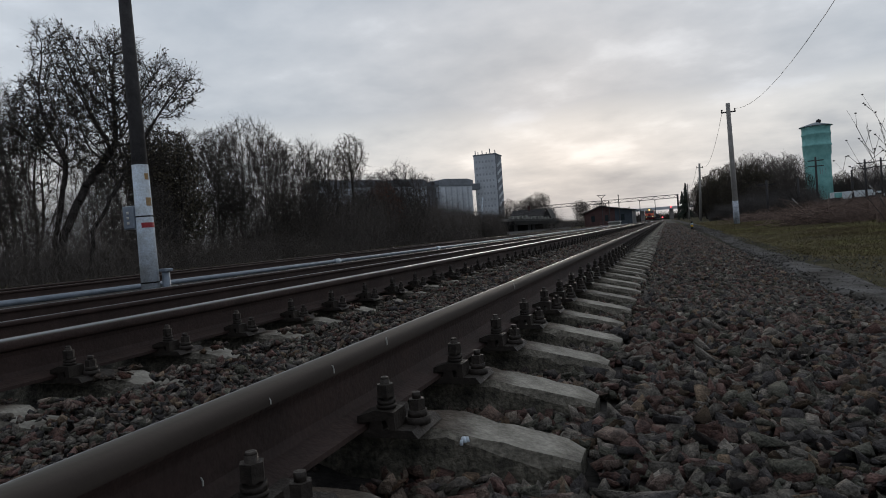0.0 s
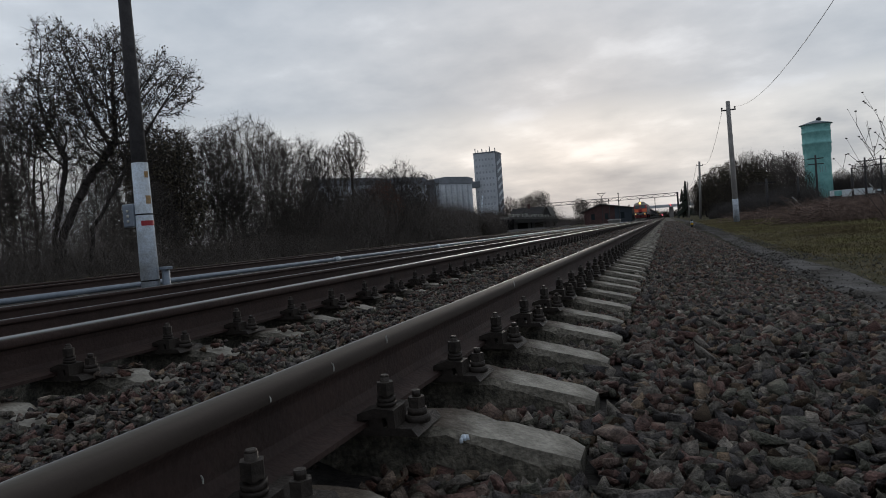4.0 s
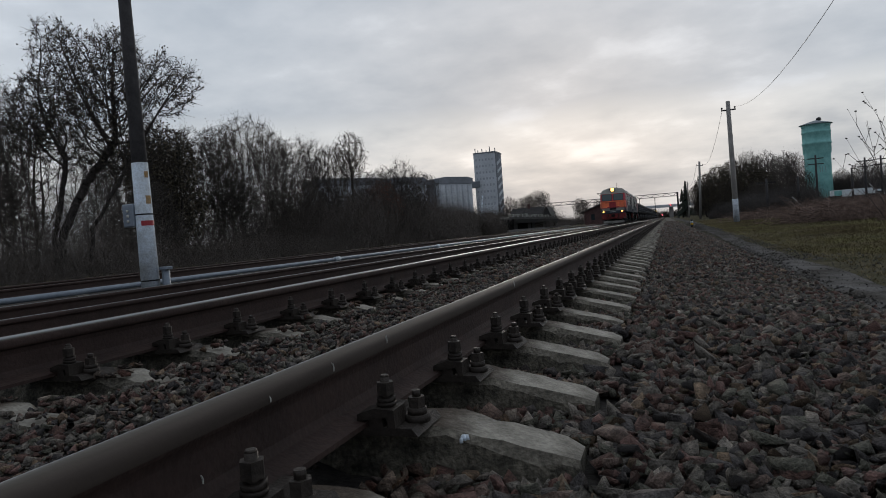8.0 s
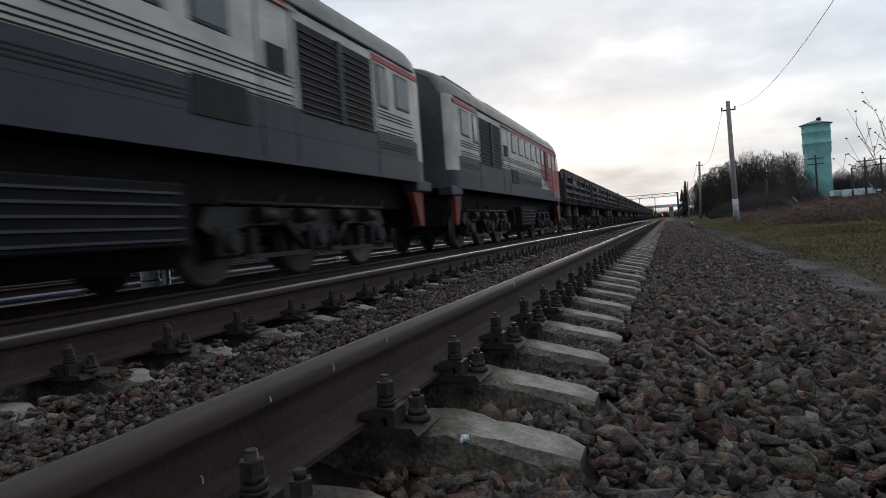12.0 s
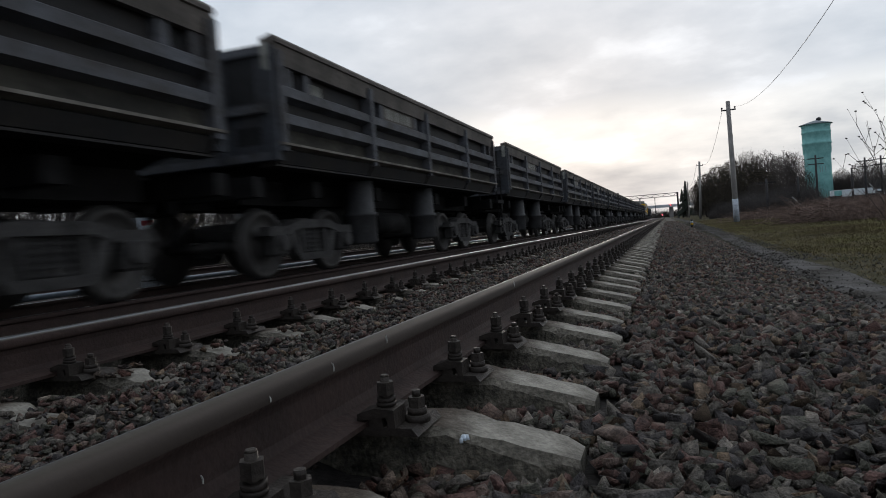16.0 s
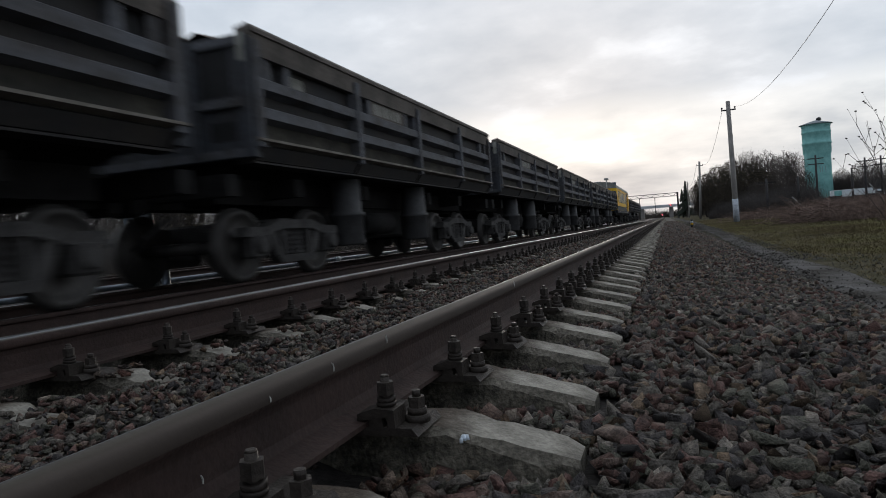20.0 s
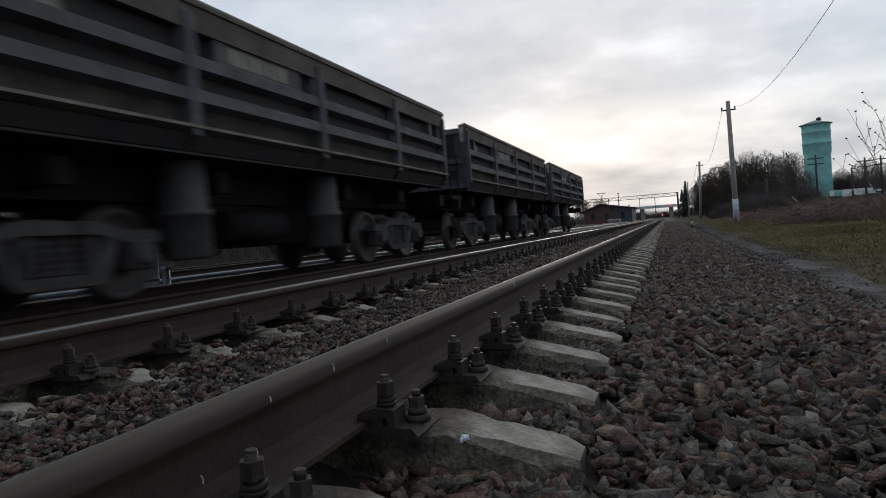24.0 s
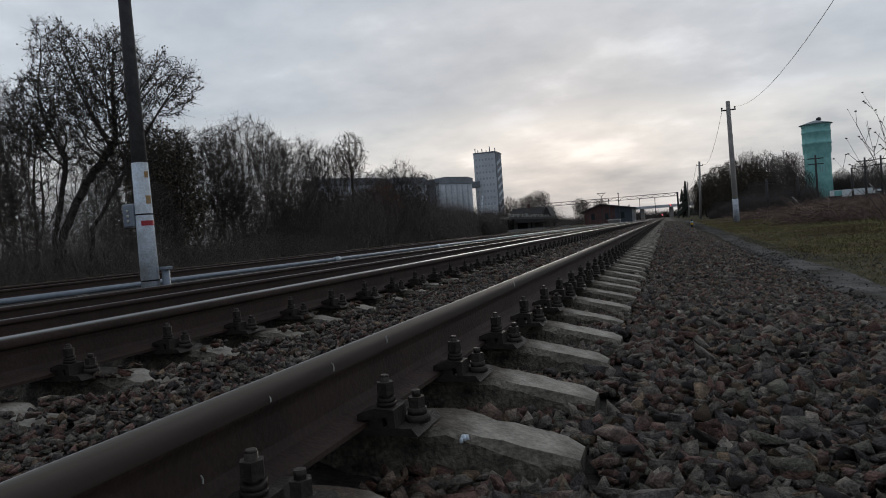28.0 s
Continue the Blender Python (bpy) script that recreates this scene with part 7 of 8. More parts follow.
# the silo rows run off at an angle to the tower
H = 45.6
SKEW = pose(9, 0, 0, 0, 0, 55)
for x0, x1 in ((-47.5, -14.8), (-94.0, -59.4), (-152.0, -97.0)):
    bm = B()
    box(bm, x0, x1, 0, 22, 0, H - 5)
    st = part("storage_block", bm, M["panel"], el, at=SKEW)
    bm = B()
    prism(bm, [(x0 - 0.6, H - 5.5), (x1 + 0.6, H - 5.5), (x1 + 0.6, H - 1.2), (x1 - 5, H), (x0 + 5, H), (x0 - 0.6, H - 1.2)], "y", -0.8, 22.8)
    part("gallery", bm, M["dark_panel"], st, "dark gallery storey under a low roof")
    n = max(3, int((x1 - x0) / 5.2))
    for k in range(n):
        bm = B()
        xx, wd = x0 + (x1 - x0) * (k + 0.5) / n, (x1 - x0) / n * 0.46
        prism(bm, [(xx - wd, 0.0), (xx - wd * 0.7, -0.9), (xx, -1.3), (xx + wd * 0.7, -0.9), (xx + wd, 0.0)], "z", 2, H - 6.5)
        part("silo_panel", bm, M["silo"], st, "pale rounded silo bay")
    for z in (H - 15, H - 25):
        bm = B()
        box(bm, x0, x1, -1.45, -1.3, z, z + 0.5)
        part("ring_beam", bm, M["panel"], st)
for x0, x1 in ((-59.4, -47.5), (-97.0, -94.0)):
    bm = B()
    box(bm, x0, x1, 5, 20, 0, H - 5)
    part("link_block", bm, M["dark_panel"], el, "dark recessed link between the silos", SKEW)
bm = B()
box(bm, -14.2, -2.0, 4, 12, H - 8.5, H - 3.5)
part("conveyor_bridge", bm, M["dark_panel"], el, "covered conveyor bridge to the tower", SKEW)

# ---- water tower ----
WT = (28.75, 149.0)
wt = thing("water_tower", "round turquoise water tower with a shallow tin roof", "water tower", pose(*WT, 0.0))
bm = B()
turned(bm, [(2.5, -1), (2.36, 7), (2.36, 10.4), (2.5, 10.9), (2.52, 12.4), (2.62, 12.5), (2.62, 12.8), (2.52, 12.9), (2.52, 14.6), (2.6, 14.7), (2.6, 14.95), (2.52, 15.05), (2.52, 16.0), (2.6, 16.1), (2.6, 16.4), (0.0, 16.4)], 40)
part("shaft", bm, M["teal"], wt)
bm = B()
turned(bm, [(2.95, 16.35), (2.95, 16.45), (0.3, 17.2), (0.0, 17.25)], 40)
part("roof", bm, M["tin"], wt)
bm = B()
turned(bm, [(0.35, 16.9), (0.35, 17.2), (0.48, 17.3), (0.4, 17.65), (0.0, 17.8)], 14, "z", (0.6, 0, 0))
part("vent", bm, M["pole"], wt)
for a, z in ((-120, 4.6), (-84, 4.4), (-100, 7.5), (-75, 7.4)):
    bm = B()
    u = radians(a)
    m = Matrix.Translation((2.28 * math.cos(u), 2.28 * math.sin(u), z)) @ Matrix.Rotation(u, 4, "Z")
    box(bm, -0.1, 0.06, -0.35, 0.35, -0.6, 0.6)
    part("window", bm, M["dark_panel"], wt, at=m)

# ---- right side: scrub, trees, poles, sheds ----
OAKS = [(130, 5.7, 6.2), (130, 6.9, 8.2), (122, 8.5, 8.8), (106, 9.3, 8.3), (100, 10.8, 7.4), (104, 13.0, 6.2), (98, 8.6, 5.4), (112, 7.0, 6.2)]
for y, x, h in OAKS:
    ob = copy_thing(oak, on_ground(x, y, tr.uniform(0, 360)))
    ob.matrix_basis = ob.matrix_basis @ Matrix.Diagonal((1.35, 1.35, h / OAK_H, 1))
    ob["group"], ob["label"] = "trees by the water tower", "dark bushy tree with olive-brown leaves by the water tower"
RIGHT = [(112, 11.9, 9.7), (116, 13.9, 9.4), (118, 15.6, 10.0), (110, 15.9, 8.4), (114, 17.9, 9.4), (108, 17.9, 8.5), (120, 21.4, 6.5), (98, 14.5, 5.7), (100, 16.5, 4.9), (96, 11.2, 4.4), (112, 12.9, 8.6), (108, 14.8, 7.6), (104, 16.9, 7.0), (150, 31.7, 6.9), (155, 34.0, 7.8), (150, 34.2, 6.6), (165, 39.7, 9.5), (170, 43.1, 10.1), (160, 42.3, 8.7), (160, 45.1, 9.1), (132, 6.5, 4.5), (140, 7.5, 5.0)]
for y, x, s in RIGHT:
    src = tr.choice(kinds)
    ob = copy_thing(src, on_ground(x, y, tr.uniform(0, 360)))
    ob.scale = (max(0.75, s / 8.5), max(0.75, s / 8.5), s / 7.5)
    ob["group"], ob["label"] = "trees by the water tower", "leafless dark tree in the scrub by the water tower"
dark_thickets = [brush_mesh("thicket", 80 + k, 1500, 2.2, (4.2, 3.2)[k], 0.35, 0.016, M["bark"]) for k in range(2)]
for me in dark_thickets:
    me.materials[0] = M["scrub"]
for k in range(60):
    y = (88, 98, 112)[k % 3] + tr.uniform(-5, 5)
    share = 0.06 + 0.12 * (k // 3) / 19 + tr.uniform(-0.003, 0.003)
    sc = min(1.0, 0.3 + (share - 0.06) / 0.03) * tr.uniform(0.35, 0.9) * y * 0.0095
    x = y * share
    ob = tagged(new("thicket", dark_thickets[(k // 3) % 2]), "dark bare scrub beyond the path", "brushwood", "scrub by the water tower", "stuff")
    ob.matrix_basis = Matrix.LocRotScale((x, y, float(ground_z(x, y)) - 0.05), Euler((0, 0, tr.uniform(0, 6.28))), (sc * 0.95, sc * 0.95, sc))
for k in range(16):
    y = tr.uniform(150, 175)
    x = y * tr.uniform(0.2, 0.3)
    ob = tagged(new("thicket", dark_thickets[k % 2]), "dark bare scrub behind the sheds", "brushwood", "scrub by the water tower", "stuff")
    ob.matrix_basis = Matrix.LocRotScale((x, y, float(ground_z(x, y)) - 0.05), Euler((0, 0, tr.uniform(0, 6.28))), (1.6, 1.6, 1.5))
# dead weeds in low reddish heaps
weed_meshes = [brush_mesh("dead_weeds", 95 + k, 900, 1.5, (0.85, 0.6)[k], 0.8, 0.008, M["red_brush"]) for k in range(2)]
for k in range(46):
    y = 23 + 42 * tr.random() ** 1.3
    x = tr.uniform(6.3, 13.5) + (y - 30) * 0.015
    sc = tr.uniform(0.5, 1.35)
    ob = tagged(new("dead_weeds", weed_meshes[k % 2]), "matted reddish-brown dead weeds on the verge", "dead weeds", "dead weeds on the verge", "stuff")
    ob.matrix_basis = Matrix.LocRotScale((x, y, float(ground_z(x, y)) - 0.05), Euler((0, 0, tr.uniform(0, 6.28))), (sc * 1.2, sc * 1.2, sc))


def brush_pile(x, y, seed, n, w, d, h):
    r = random.Random(seed)
    bm = B()
    for i in range(n):
        px, py = r.gauss(0, w * 0.45), r.gauss(0, d * 0.45)
        hh = h * math.exp(-(px / w) ** 2 - (py / d) ** 2) * r.random()
        a, up_ = r.uniform(0, 6.283), r.gauss(0.12, 0.22)
        ln = r.uniform(0.4, 1.7)
        v = Vector((math.cos(a), math.sin(a), up_)).normalized()
        p = Vector((px, py, hh))
        bent = p + v * ln * 0.5 + Vector((r.gauss(0, 0.07), r.gauss(0, 0.07), r.gauss(0.03, 0.06))) * ln
        thick = r.uniform(0.007, 0.017)
        tube(bm, p, bent, thick, thick * 0.7, seg=4, caps=False)
        tube(bm, bent, p + v * ln, thick * 0.7, 0.003, seg=4, caps=False)
        side = bent + (v + Vector((r.gauss(0, 0.6), r.gauss(0, 0.6), r.gauss(0.1, 0.3)))).normalized() * ln * 0.35
        tube(bm, bent, side, thick * 0.5, 0.003, seg=4, caps=False)
    ob = new("branch_pile", mesh_of("branch_pile", bm, M["red_brush"]))
    ob.matrix_basis = pose(x, y, float(ground_z(x, y)) - 0.03)
    return tagged(ob, "low heap of dry cut branches and dead weeds", "branch pile", "cut branches on the verge", "stuff")


for i, (x, y, w) in enumerate(((6.0, 30, 1.6), (8.5, 30, 2.0), (10.5, 28, 2.0), (7.5, 36, 2.2), (11, 34, 2.5), (13.5, 34, 2.5), (9.5, 42, 2.6), (13, 44, 2.6), (6.0, 52, 2.0), (16, 40, 2.6), (12, 27, 1.8))):
    brush_pile(x, y, 300 + i, 300, w * 1.1, w, 0.6)


def twin_pole(x, y, h, label, arms=2):
    t = thing("utility_pole", label, "utility pole", on_ground(x, y), "poles along the line")
    bm = B()
    tube(bm, (0, 0, -0.3), (0, 0, h), 0.16, 0.11, seg=8)
    part("shaft", bm, M["pole"], t)
    for k in range(arms):
        bm = B()
        box(bm, -0.9, 0.9, -0.06, 0.06, h - 0.5 - 0.7 * k, h - 0.38 - 0.7 * k)
        part("crossarm", bm, M["pole"], t)
    return t


for x, y, h, n in ((18.1, 95, 6.9, 2), (10.4, 80, 3.9, 1), (14.8, 88, 4.2, 0), (24.2, 98, 6.2, 2), (22.0, 95, 4.9, 0), (26.5, 100, 6.4, 2)):
    twin_pole(x, y, h, "dark timber pole with crossarms in the scrub", n)
truck = thing("box_truck", "white box truck with a green panel parked behind the fence", "truck", pose(28.9, 140, -0.45, 0, 0, -6))
bm = B()
box(bm, 0, 6.6, 0, 2.4, 1.0, 3.45, 0.06)
part("box_body", bm, M["truck_white"], truck, "plain white box body")
bm = B()
box(bm, 0.5, 1.7, -0.02, 0.0, 1.05, 3.35)
part("green_panel", bm, M["teal"], truck, "green painted panel")
bm = B()
prism(bm, [(6.75, 0.7), (8.5, 0.7), (8.55, 1.7), (8.2, 2.95), (7.9, 3.1), (6.75, 3.1)], "y", 0.1, 2.3)
cab_ = part("cab", bm, M["truck_white"], truck, "white cab")
bm = B()
prism(bm, [(7.15, 1.9), (8.25, 1.9), (8.02, 2.75), (7.15, 2.75)], "y", 0.08, 0.1)
part("side_window", bm, M["glass"], cab_)
bm = B()
box(bm, 0.2, 8.3, 0.4, 2.0, 0.65, 1.0)
part("chassis", bm, M["chassis"], truck)
for x in (1.4, 2.5, 7.6):
    for y in (0.15, 2.0):
        bm = B()
        turned(bm, [(0.0, 0.0), (0.3, 0.0), (0.46, 0.03), (0.48, 0.14), (0.46, 0.25), (0.0, 0.25)], 18, "y", (x, y, 0.48))
        part("wheel", bm, M["black"], truck)
fence = thing("board_fence", "dark weathered board fence before the water tower", "fence", pose(23.5, 134, -0.3, 0, 0, -4))
for k in range(13):
    bm = B()
    box(bm, 1.9 * k - 0.07, 1.9 * k + 0.07, -0.07, 0.07, 0, 2.25)
    part("post", bm, M["pole"], fence)
    bm = B()
    box(bm, 1.9 * k + 0.075, 1.9 * k + 1.825, -0.03, 0.03, 0.15, 1.95 + 0.12 * ((k * 7) % 3))
    part("panel", bm, M["fence_board"], fence)
for x, y, rx, ln in ((16.6, 78, 38, 2.6), (21.8, 80, -36, 3.0), (14.2, 80, -40, 2.2)):
    lean = thing("leaning_prop", "pale leaning timber prop in the dead weeds", "prop", pose(x, y, float(ground_z(x, y)) - 0.05, 0, rx, 0), "props on the verge")
    bm = B()
    tube(bm, (0, 0, -0.1), (0, 0, ln), 0.07, 0.06, seg=8)
    part("shaft", bm, M["grey_pole"], lean)

# tall weed stems with seed heads near the verge
wd = random.Random(8)
weed = thing("tall_weed", "tall bare weed with dark dry seed heads", "weed", on_ground(3.75, 12.6))
for k in range(13):
    bm = B()
    p = Vector((wd.uniform(-0.2, 0.15), wd.uniform(-0.2, 0.2), 0))
    w = Vector((-0.42 + 0.055 * k + wd.uniform(-0.05, 0.05), wd.uniform(-0.2, 0.2), 1)).normalized()
    h = wd.uniform(1.7, 2.7)
    pts, heads = [p], []
    for s in range(8):
        p = p + w * (h / 8)
        w = (w + Vector((wd.gauss(-0.02, 0.03), wd.gauss(0, 0.03), 0.0))).normalized()
        pts.append(p)
    rings = [[bm.verts.new(q + Vector((math.cos(1.2566 * a), math.sin(1.2566 * a), 0)) * (0.009 - 0.0009 * s)) for a in range(5)] for s, q in enumerate(pts)]
    for lo, hi in zip(rings, rings[1:]):
        for a in range(5):
            bm.faces.new((lo[a], lo[(a + 1) % 5], hi[(a + 1) % 5], hi[a]))
    st = part("stem", bm, M["bark2"], weed)
    for s in range(3, 8):
        for j in range(2):
            if wd.random() < 0.3:
                continue
            e = pts[s] + Vector((wd.uniform(-0.8, 0.8), wd.uniform(-0.5, 0.5), wd.uniform(0.5, 1.0))).normalized() * wd.uniform(0.15, 0.4)
            bm = B()
            tube(bm, pts[s], e, 0.004, 0.003, seg=4, caps=False)
            part("twig", bm, M["bark2"], st)
            heads.append(e)
    heads.append(pts[-1])
    for e in heads:
        if wd.random() < 0.75:
            bm = B()
            bmesh.ops.create_icosphere(bm, subdivisions=1, radius=0.017, matrix=Matrix.Translation(e) @ Matrix.Diagonal((1.2, 1, 0.8, 1)))
            part("seed_head", bm, M["bark"], st)

# small marker post on the verge
mk = thing("marker_post", "small striped marker post beside the path", "marker post", on_ground(1.3, 40.5))
for z0, z1, col in ((0, 0.2, "black"), (0.2, 0.3, "yellow"), (0.3, 0.42, "white"), (0.42, 0.5, "black")):
    bm = B()
    tube(bm, (0, 0, z0), (0, 0, z1), 0.07, seg=10)
    part("band", bm, M[col], mk)

# ---- the station ahead ----
def gantry(y, x0, x1, h, label):
    t = thing("catenary_gantry", label, "gantry", pose(0, y, 0), "gantries over the station tracks")
    for x in (x0, x1):
        bm = B()
        box(bm, x - 0.3, x + 0.3, -0.3, 0.3, -0.5, h + 1.2)
        part("leg", bm, M["pole"], t)
    bm = B()
    for z in (h, h + 1.1):
        box(bm, x0, x1, -0.1, 0.1, z - 0.09, z + 0.09)
    n = 34
    for k in range(n):
        a, b = x0 + (x1 - x0) * k / n, x0 + (x1 - x0) * (k + 1) / n
        tube(bm, (a, 0, h if k % 2 else h + 1.1), (b, 0, h + 1.1 if k % 2 else h), 0.07, seg=4, caps=False)
    part("truss", bm, M["pole"], t)
    return t


gantry(250, -58, 3.9, 7.6, "dark lattice gantry spanning the station tracks")
bridge = thing("road_bridge", "pale road bridge crossing the line far ahead", "bridge", pose(0, 420, 0))
bm = B()
box(bm, -30, 60, -4, 4, 6.0, 7.6)
part("deck", bm, M["panel"], bridge)
for x in (-14, 2.5, 22):
    bm = B()
    box(bm, x - 1.2, x + 1.2, -2, 2, -1, 6.0)
    part("pier", bm, M["grey_pole"], bridge)
st = thing("station_building", "low red-brick station building with a dark hipped roof", "station building", pose(-15.5, 195, -0.2))
bm = B()
prism(bm, [(-7, 0), (1.5, 0), (1.5, 4.75), (-2.4, 5.42), (-7, 3.8)], "y", 0, 25)
part("wall", bm, M["brick"], st)
bm = B()
prism(bm, [(1.5, 0), (6.2, 0), (6.2, 3.9), (1.5, 4.7)], "y", 0.1, 25)
part("annexe", bm, M["slate"], st, "blue-grey annexe")
bm = B()
prism(bm, [(-8.2, 3.6), (-2.4, 5.7), (7.2, 4.0), (7.2, 3.8), (-2.4, 5.4), (-8.2, 3.35)], "y", -0.8, 26)
part("roof", bm, M["fence_board"], st)
for x in (-4.6, -0.8, 3.6):
    bm = B()
    box(bm, x - 0.5, x + 0.5, -0.06, 0.0, 1.2, 2.9)
    part("window", bm, M["glass"], st)
kiosk = thing("white_kiosk", "small white trackside hut", "hut", pose(-11.6, 158, -0.3))
bm = B()
box(bm, -1.3, 1.3, 0, 2.5, 0, 0.85)
part("wall", bm, M["light_dirty"], kiosk)
bm = B()
prism(bm, [(-1.5, 0.85), (1.5, 0.85), (1.2, 1.1), (-1.2, 1.1)], "y", -0.2, 2.7)
part("roof", bm, M["light_grey"], kiosk)
for x, y, h, nm in ((-12.4, 190, 8.2, 0), (-14.5, 183, 6.5, 0), (-16.6, 186, 7.6, 1), (-10.5, 205, 5.0, 0), (-9.5, 262, 8.0, 0), (-17.0, 262, 8.0, 0), (-4.0, 262, 8.0, 0)):
    t = thing("mast", "thin dark station mast", "mast", pose(x, y, -0.4), "masts at the station")
    bm = B()
    tube(bm, (0, 0, 0), (0, 0, h), 0.13, 0.09, seg=6)
    part("shaft", bm, M["pole"], t)
    bm = B()
    if nm:
        tube(bm, (0, 0, h), (-0.9, 0, h + 0.8), 0.07, seg=5)
        tube(bm, (0, 0, h), (0.9, 0, h + 0.8), 0.07, seg=5)
        box(bm, -1.2, 1.2, -0.1, 0.1, h + 0.8, h + 0.95)
    else:
        box(bm, -0.16, 0.16, -0.12, 0.12, h - 0.2, h + 0.2)
    part("head", bm, M["pole"], t)
# a gravelled bank carries the siding; an old hut stands behind it
bm = B()
prism(bm, [(-34, -1.2), (-19.5, -1.2), (-20.6, 0.22), (-33, 0.22)], "y", 84, 150)
tagged(new("siding_bank", mesh_of("siding_bank", bm, M["path"])), "pale gravelled bank of the siding", "bank", kind="structure")
hut = thing("old_hut", "old dark hut with a steep gabled roof behind the wagons", "hut", pose(-25.6, 132, 0.2))
bm = B()
box(bm, -4.2, 3.6, 0, 6, 0, 2.2)
part("wall", bm, M["dump"], hut)
bm = B()
prism(bm, [(-0.4, 2.1), (6.4, 2.1), (3.0, 4.2)], "x", -4.5, 2.2)
part("roof", bm, M["fence_board"], hut, "dark weathered roof")
bm = B()
prism(bm, [(2.2, 2.1), (4.0, 2.1), (3.2, 4.0)], "y", -0.3, 6)
part("gable", bm, M["dump"], hut)
bm = B()
box(bm, -1.2, -0.7, 2.6, 3.2, 3.8, 4.9)
part("chimney", bm, M["brick"], hut)
# dark wagons standing on a siding
for k in range(3):
    t = thing("flat_wagon", "dark low flat wagon standing on a siding", "wagon", pose(-22.6 - 0.1 * k, 96 + 14.5 * k, 0.22, 0, 0, -1), "wagons on the siding")
    bm = B()
    box(bm, -1.4, 1.4, 0, 13.4, 0.9, 1.5)
    part("deck", bm, M["chassis"], t)
    bm = B()
    prism(bm, [(0.3, 1.5), (13, 1.5), (12.6, 1.75), (10, 1.9), (8.6, 1.72), (6, 1.98), (4.1, 1.8), (2, 1.92), (0.6, 1.7)], "x", -1.2, 1.1)
    part("load", bm, M["dump"], t, "uneven dark load")
    for u in range(4):
        bm = B()
        box(bm, 0.2, 0.9, 1.2 + 3.1 * u, 1.9 + 3.1 * u + 0.5 * (u % 2), 1.86, 2.28 + 0.05 * u, 0.04)
        part("sack", bm, M["light_dirty"], t, "pale sack on the load")
    for y in (2, 11.4):
        bm = B()
        box(bm, -1.1, 1.1, y - 1.2, y + 1.2, -0.02, 0.9)
        part("bogie", bm, M["chassis"], t)
lp = thing("leaning_post", "pale leaning post at the edge of the brush", "post", pose(-24.3, 88, 0.1, 0, 8, 0))
bm = B()
tube(bm, (0, 0, 0), (0, 0, 5.2), 0.12, 0.09, seg=8)
part("shaft", bm, M["white"], lp)
# signals
for x, y, z, s, h in ((-3.6, 560, 1.9, 0.62, 0), (2.3, 415.7, 7.1, 0.5, 0)):
    t = thing("signal_light", "red railway signal light shining towards the track", "signal", pose(x, y, 0), "red signals")
    bm = B()
    if y > 500:
        tube(bm, (0, 0.2, -0.3), (0, 0.2, z + 0.6), 0.1, seg=8)
    box(bm, -s, s, 0, 0.3, z - s, z + s)
    part("housing", bm, M["black"], t)
    bm = B()
    tube(bm, (0, 0, z), (0, -0.1, z), s * 0.75, seg=14)
    part("lens", bm, M["red_lamp"], t)
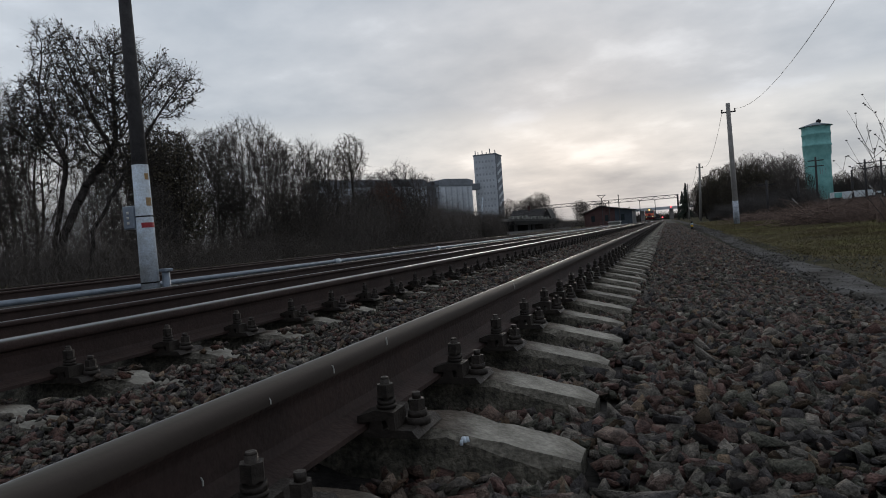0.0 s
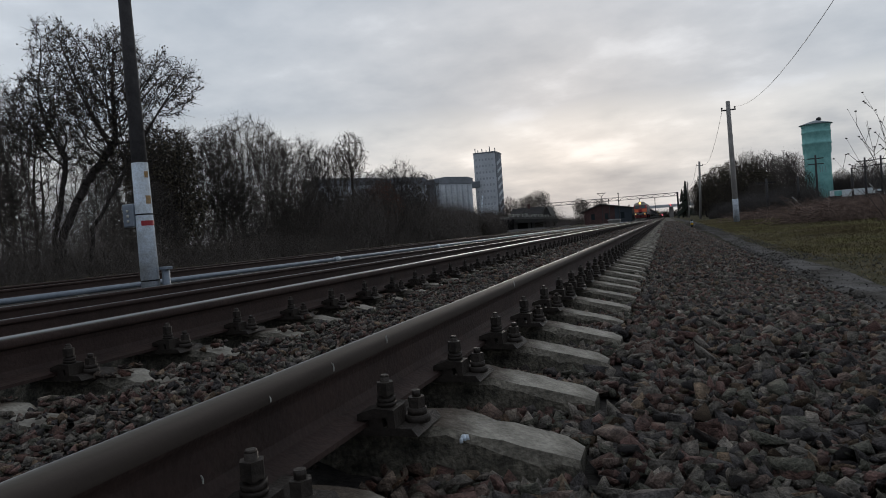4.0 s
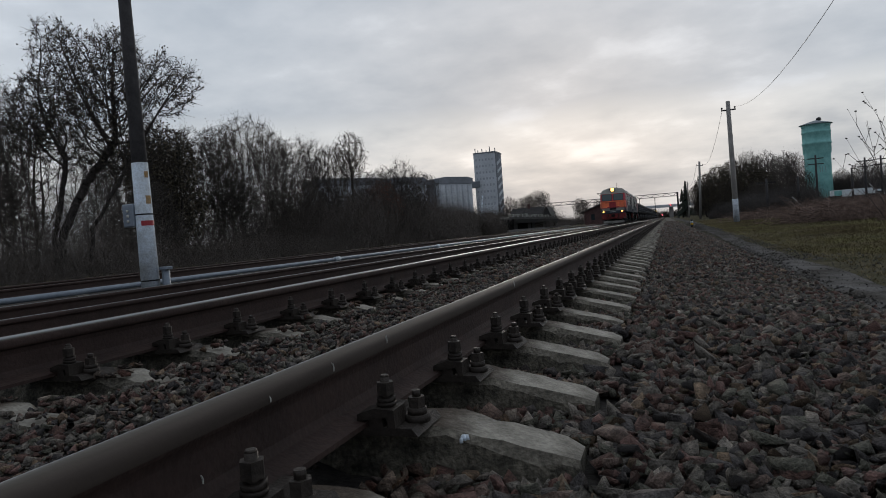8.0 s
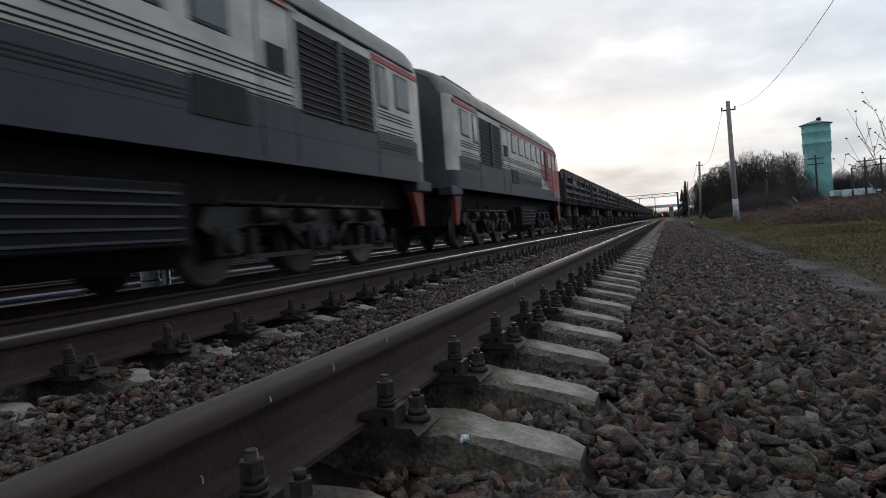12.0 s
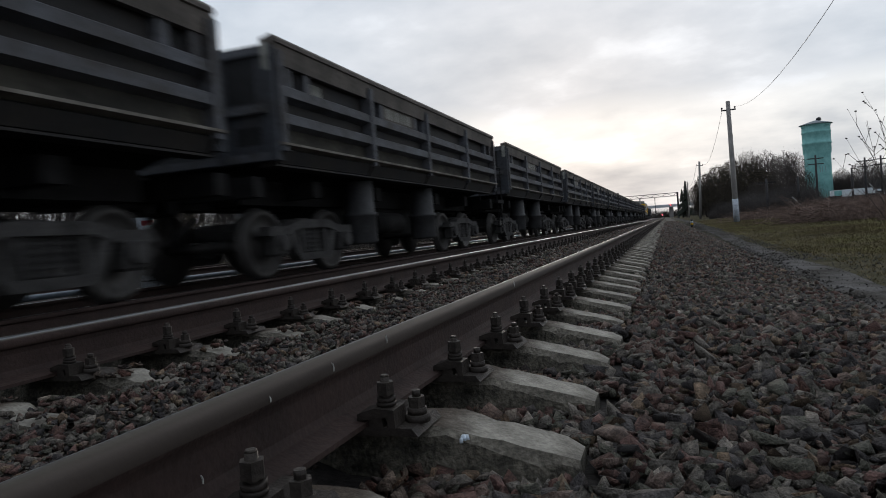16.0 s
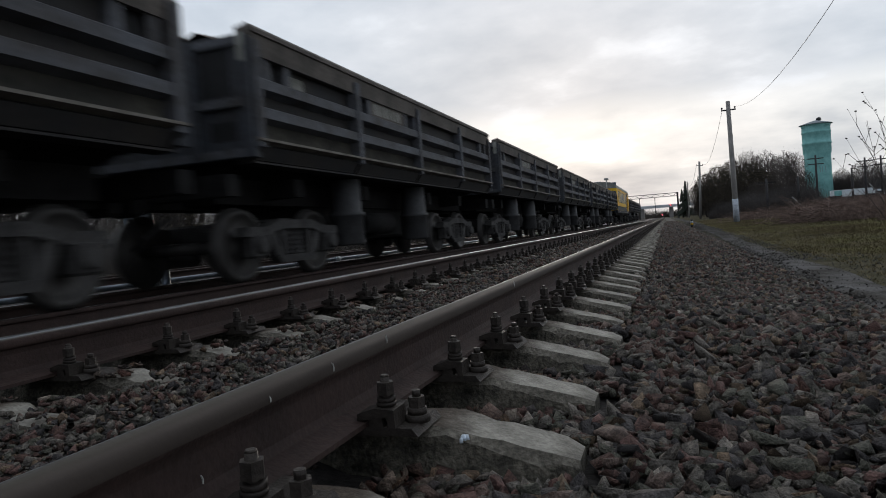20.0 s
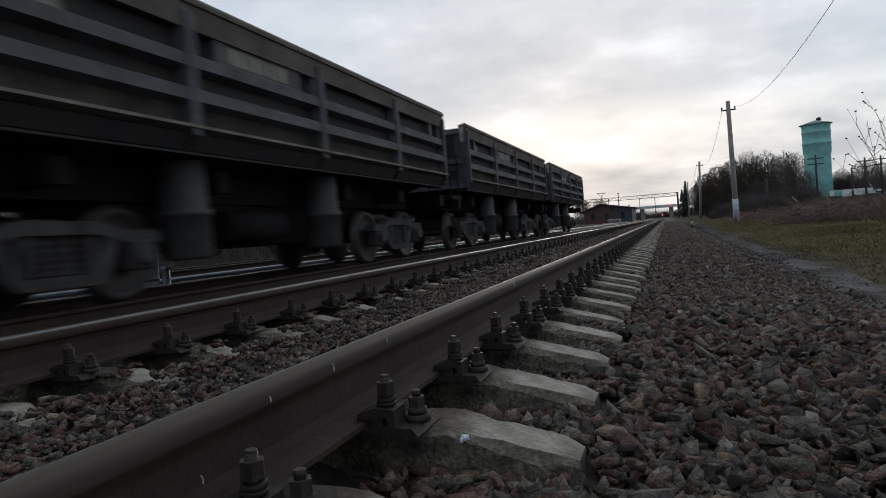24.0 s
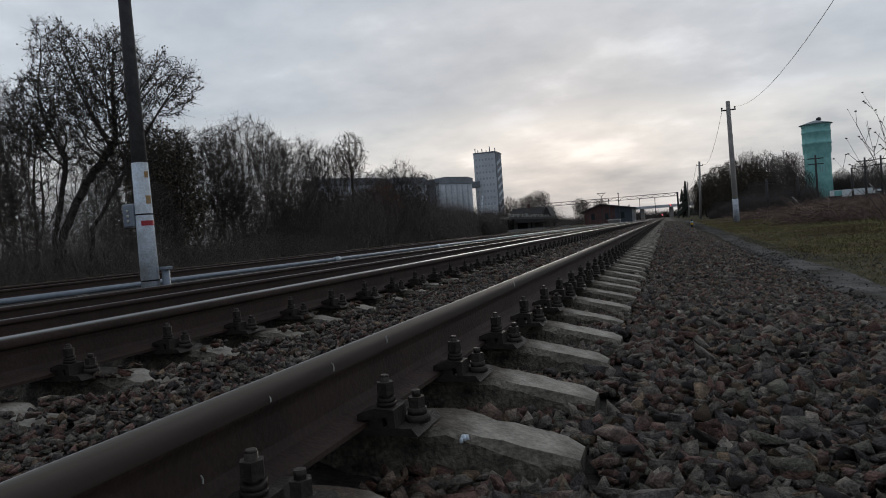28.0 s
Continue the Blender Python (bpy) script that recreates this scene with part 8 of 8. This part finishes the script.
# spruce by the line
for x, y, h in ((5.3, 200, 10.4), (4.6, 215, 8.6)):
    t = thing("spruce", "dark pointed spruce beside the line", "tree", on_ground(x, y), "spruces by the line")
    bm = B()
    tube(bm, (0, 0, 0), (0, 0, h), 0.2, 0.03, seg=6)
    part("trunk", bm, M["bark"], t)
    r = random.Random(int(h * 10))
    bm = B()
    for k in range(300):
        u = r.random() ** 0.8
        z = h * (0.06 + 0.92 * u)
        rad = 3.0 * (1 - u) * r.uniform(0.7, 1.1) + 0.15
        a = r.uniform(0, 6.283)
        c, s_ = math.cos(a), math.sin(a)
        tip = bm.verts.new((c * rad, s_ * rad, z - 0.25 * rad))
        l_, r_ = bm.verts.new((c * rad * 0.3 - s_ * 0.25, s_ * rad * 0.3 + c * 0.25, z)), bm.verts.new((c * rad * 0.3 + s_ * 0.25, s_ * rad * 0.3 - c * 0.25, z))
        u_ = bm.verts.new((c * rad * 0.2, s_ * rad * 0.2, z + 0.3))
        bm.faces.new((tip, l_, u_)), bm.faces.new((tip, u_, r_)), bm.faces.new((tip, r_, l_))
    part("crown", bm, M["evergreen"], t, "dense dark needles")
# distant woods on both sides
far_mesh = brush_mesh("distant_wood", 91, 900, 9, 7.5, 0.3, 0.06, M["bark2"])
for k in range(26):
    y = tr.uniform(190, 480)
    x = tr.choice((-1, -1, -1, 1)) * tr.uniform(30, 60 + y * 0.2) - 6
    ob = tagged(new("distant_wood", far_mesh), "distant bare woods on the skyline", "woods", "distant woods", "stuff")
    sc = tr.uniform(0.8, 1.3)
    ob.matrix_basis = Matrix.LocRotScale((x, y, float(ground_z(x, y)) - 0.3), Euler((0, 0, tr.uniform(0, 6.28))), (sc, sc, sc))

for k in range(22):
    y = tr.uniform(620, 900)
    x = -0.42 * y + 0.5 * y * (k + tr.random()) / 22
    ob = tagged(new("distant_wood", far_mesh), "distant bare woods on the skyline", "woods", "distant woods", "stuff")
    ob.matrix_basis = Matrix.LocRotScale((x, y, float(ground_z(x, y)) - 0.3), Euler((0, 0, tr.uniform(0, 6.28))), (2.2, 1.5, tr.uniform(0.9, 1.4)))


# ---- movement ----
def motions():
    for car, wheels, d, back, radius in consist:
        rows = []
        for k in range(0, 57):
            t = k * 0.5
            rows.append((t, pose(X2, front_y(t) + d, TOP2, 0, 0, 180 if back else 0)))
        walk(car, rows)
        # the wheels roll: 78 to 88 degrees from one thirtieth of a second to the next
        times = [k / FPS for k in range(28 * FPS + 1)]
        turn = [(front_y(0) - front_y(t)) / radius for t in times]
        for w in wheels:
            base = w.matrix_basis.copy()
            sign = -1 if back else 1
            walk(w, [(t, base @ Matrix.Rotation(sign * a, 4, "X")) for t, a in zip(times, turn)])


motions()
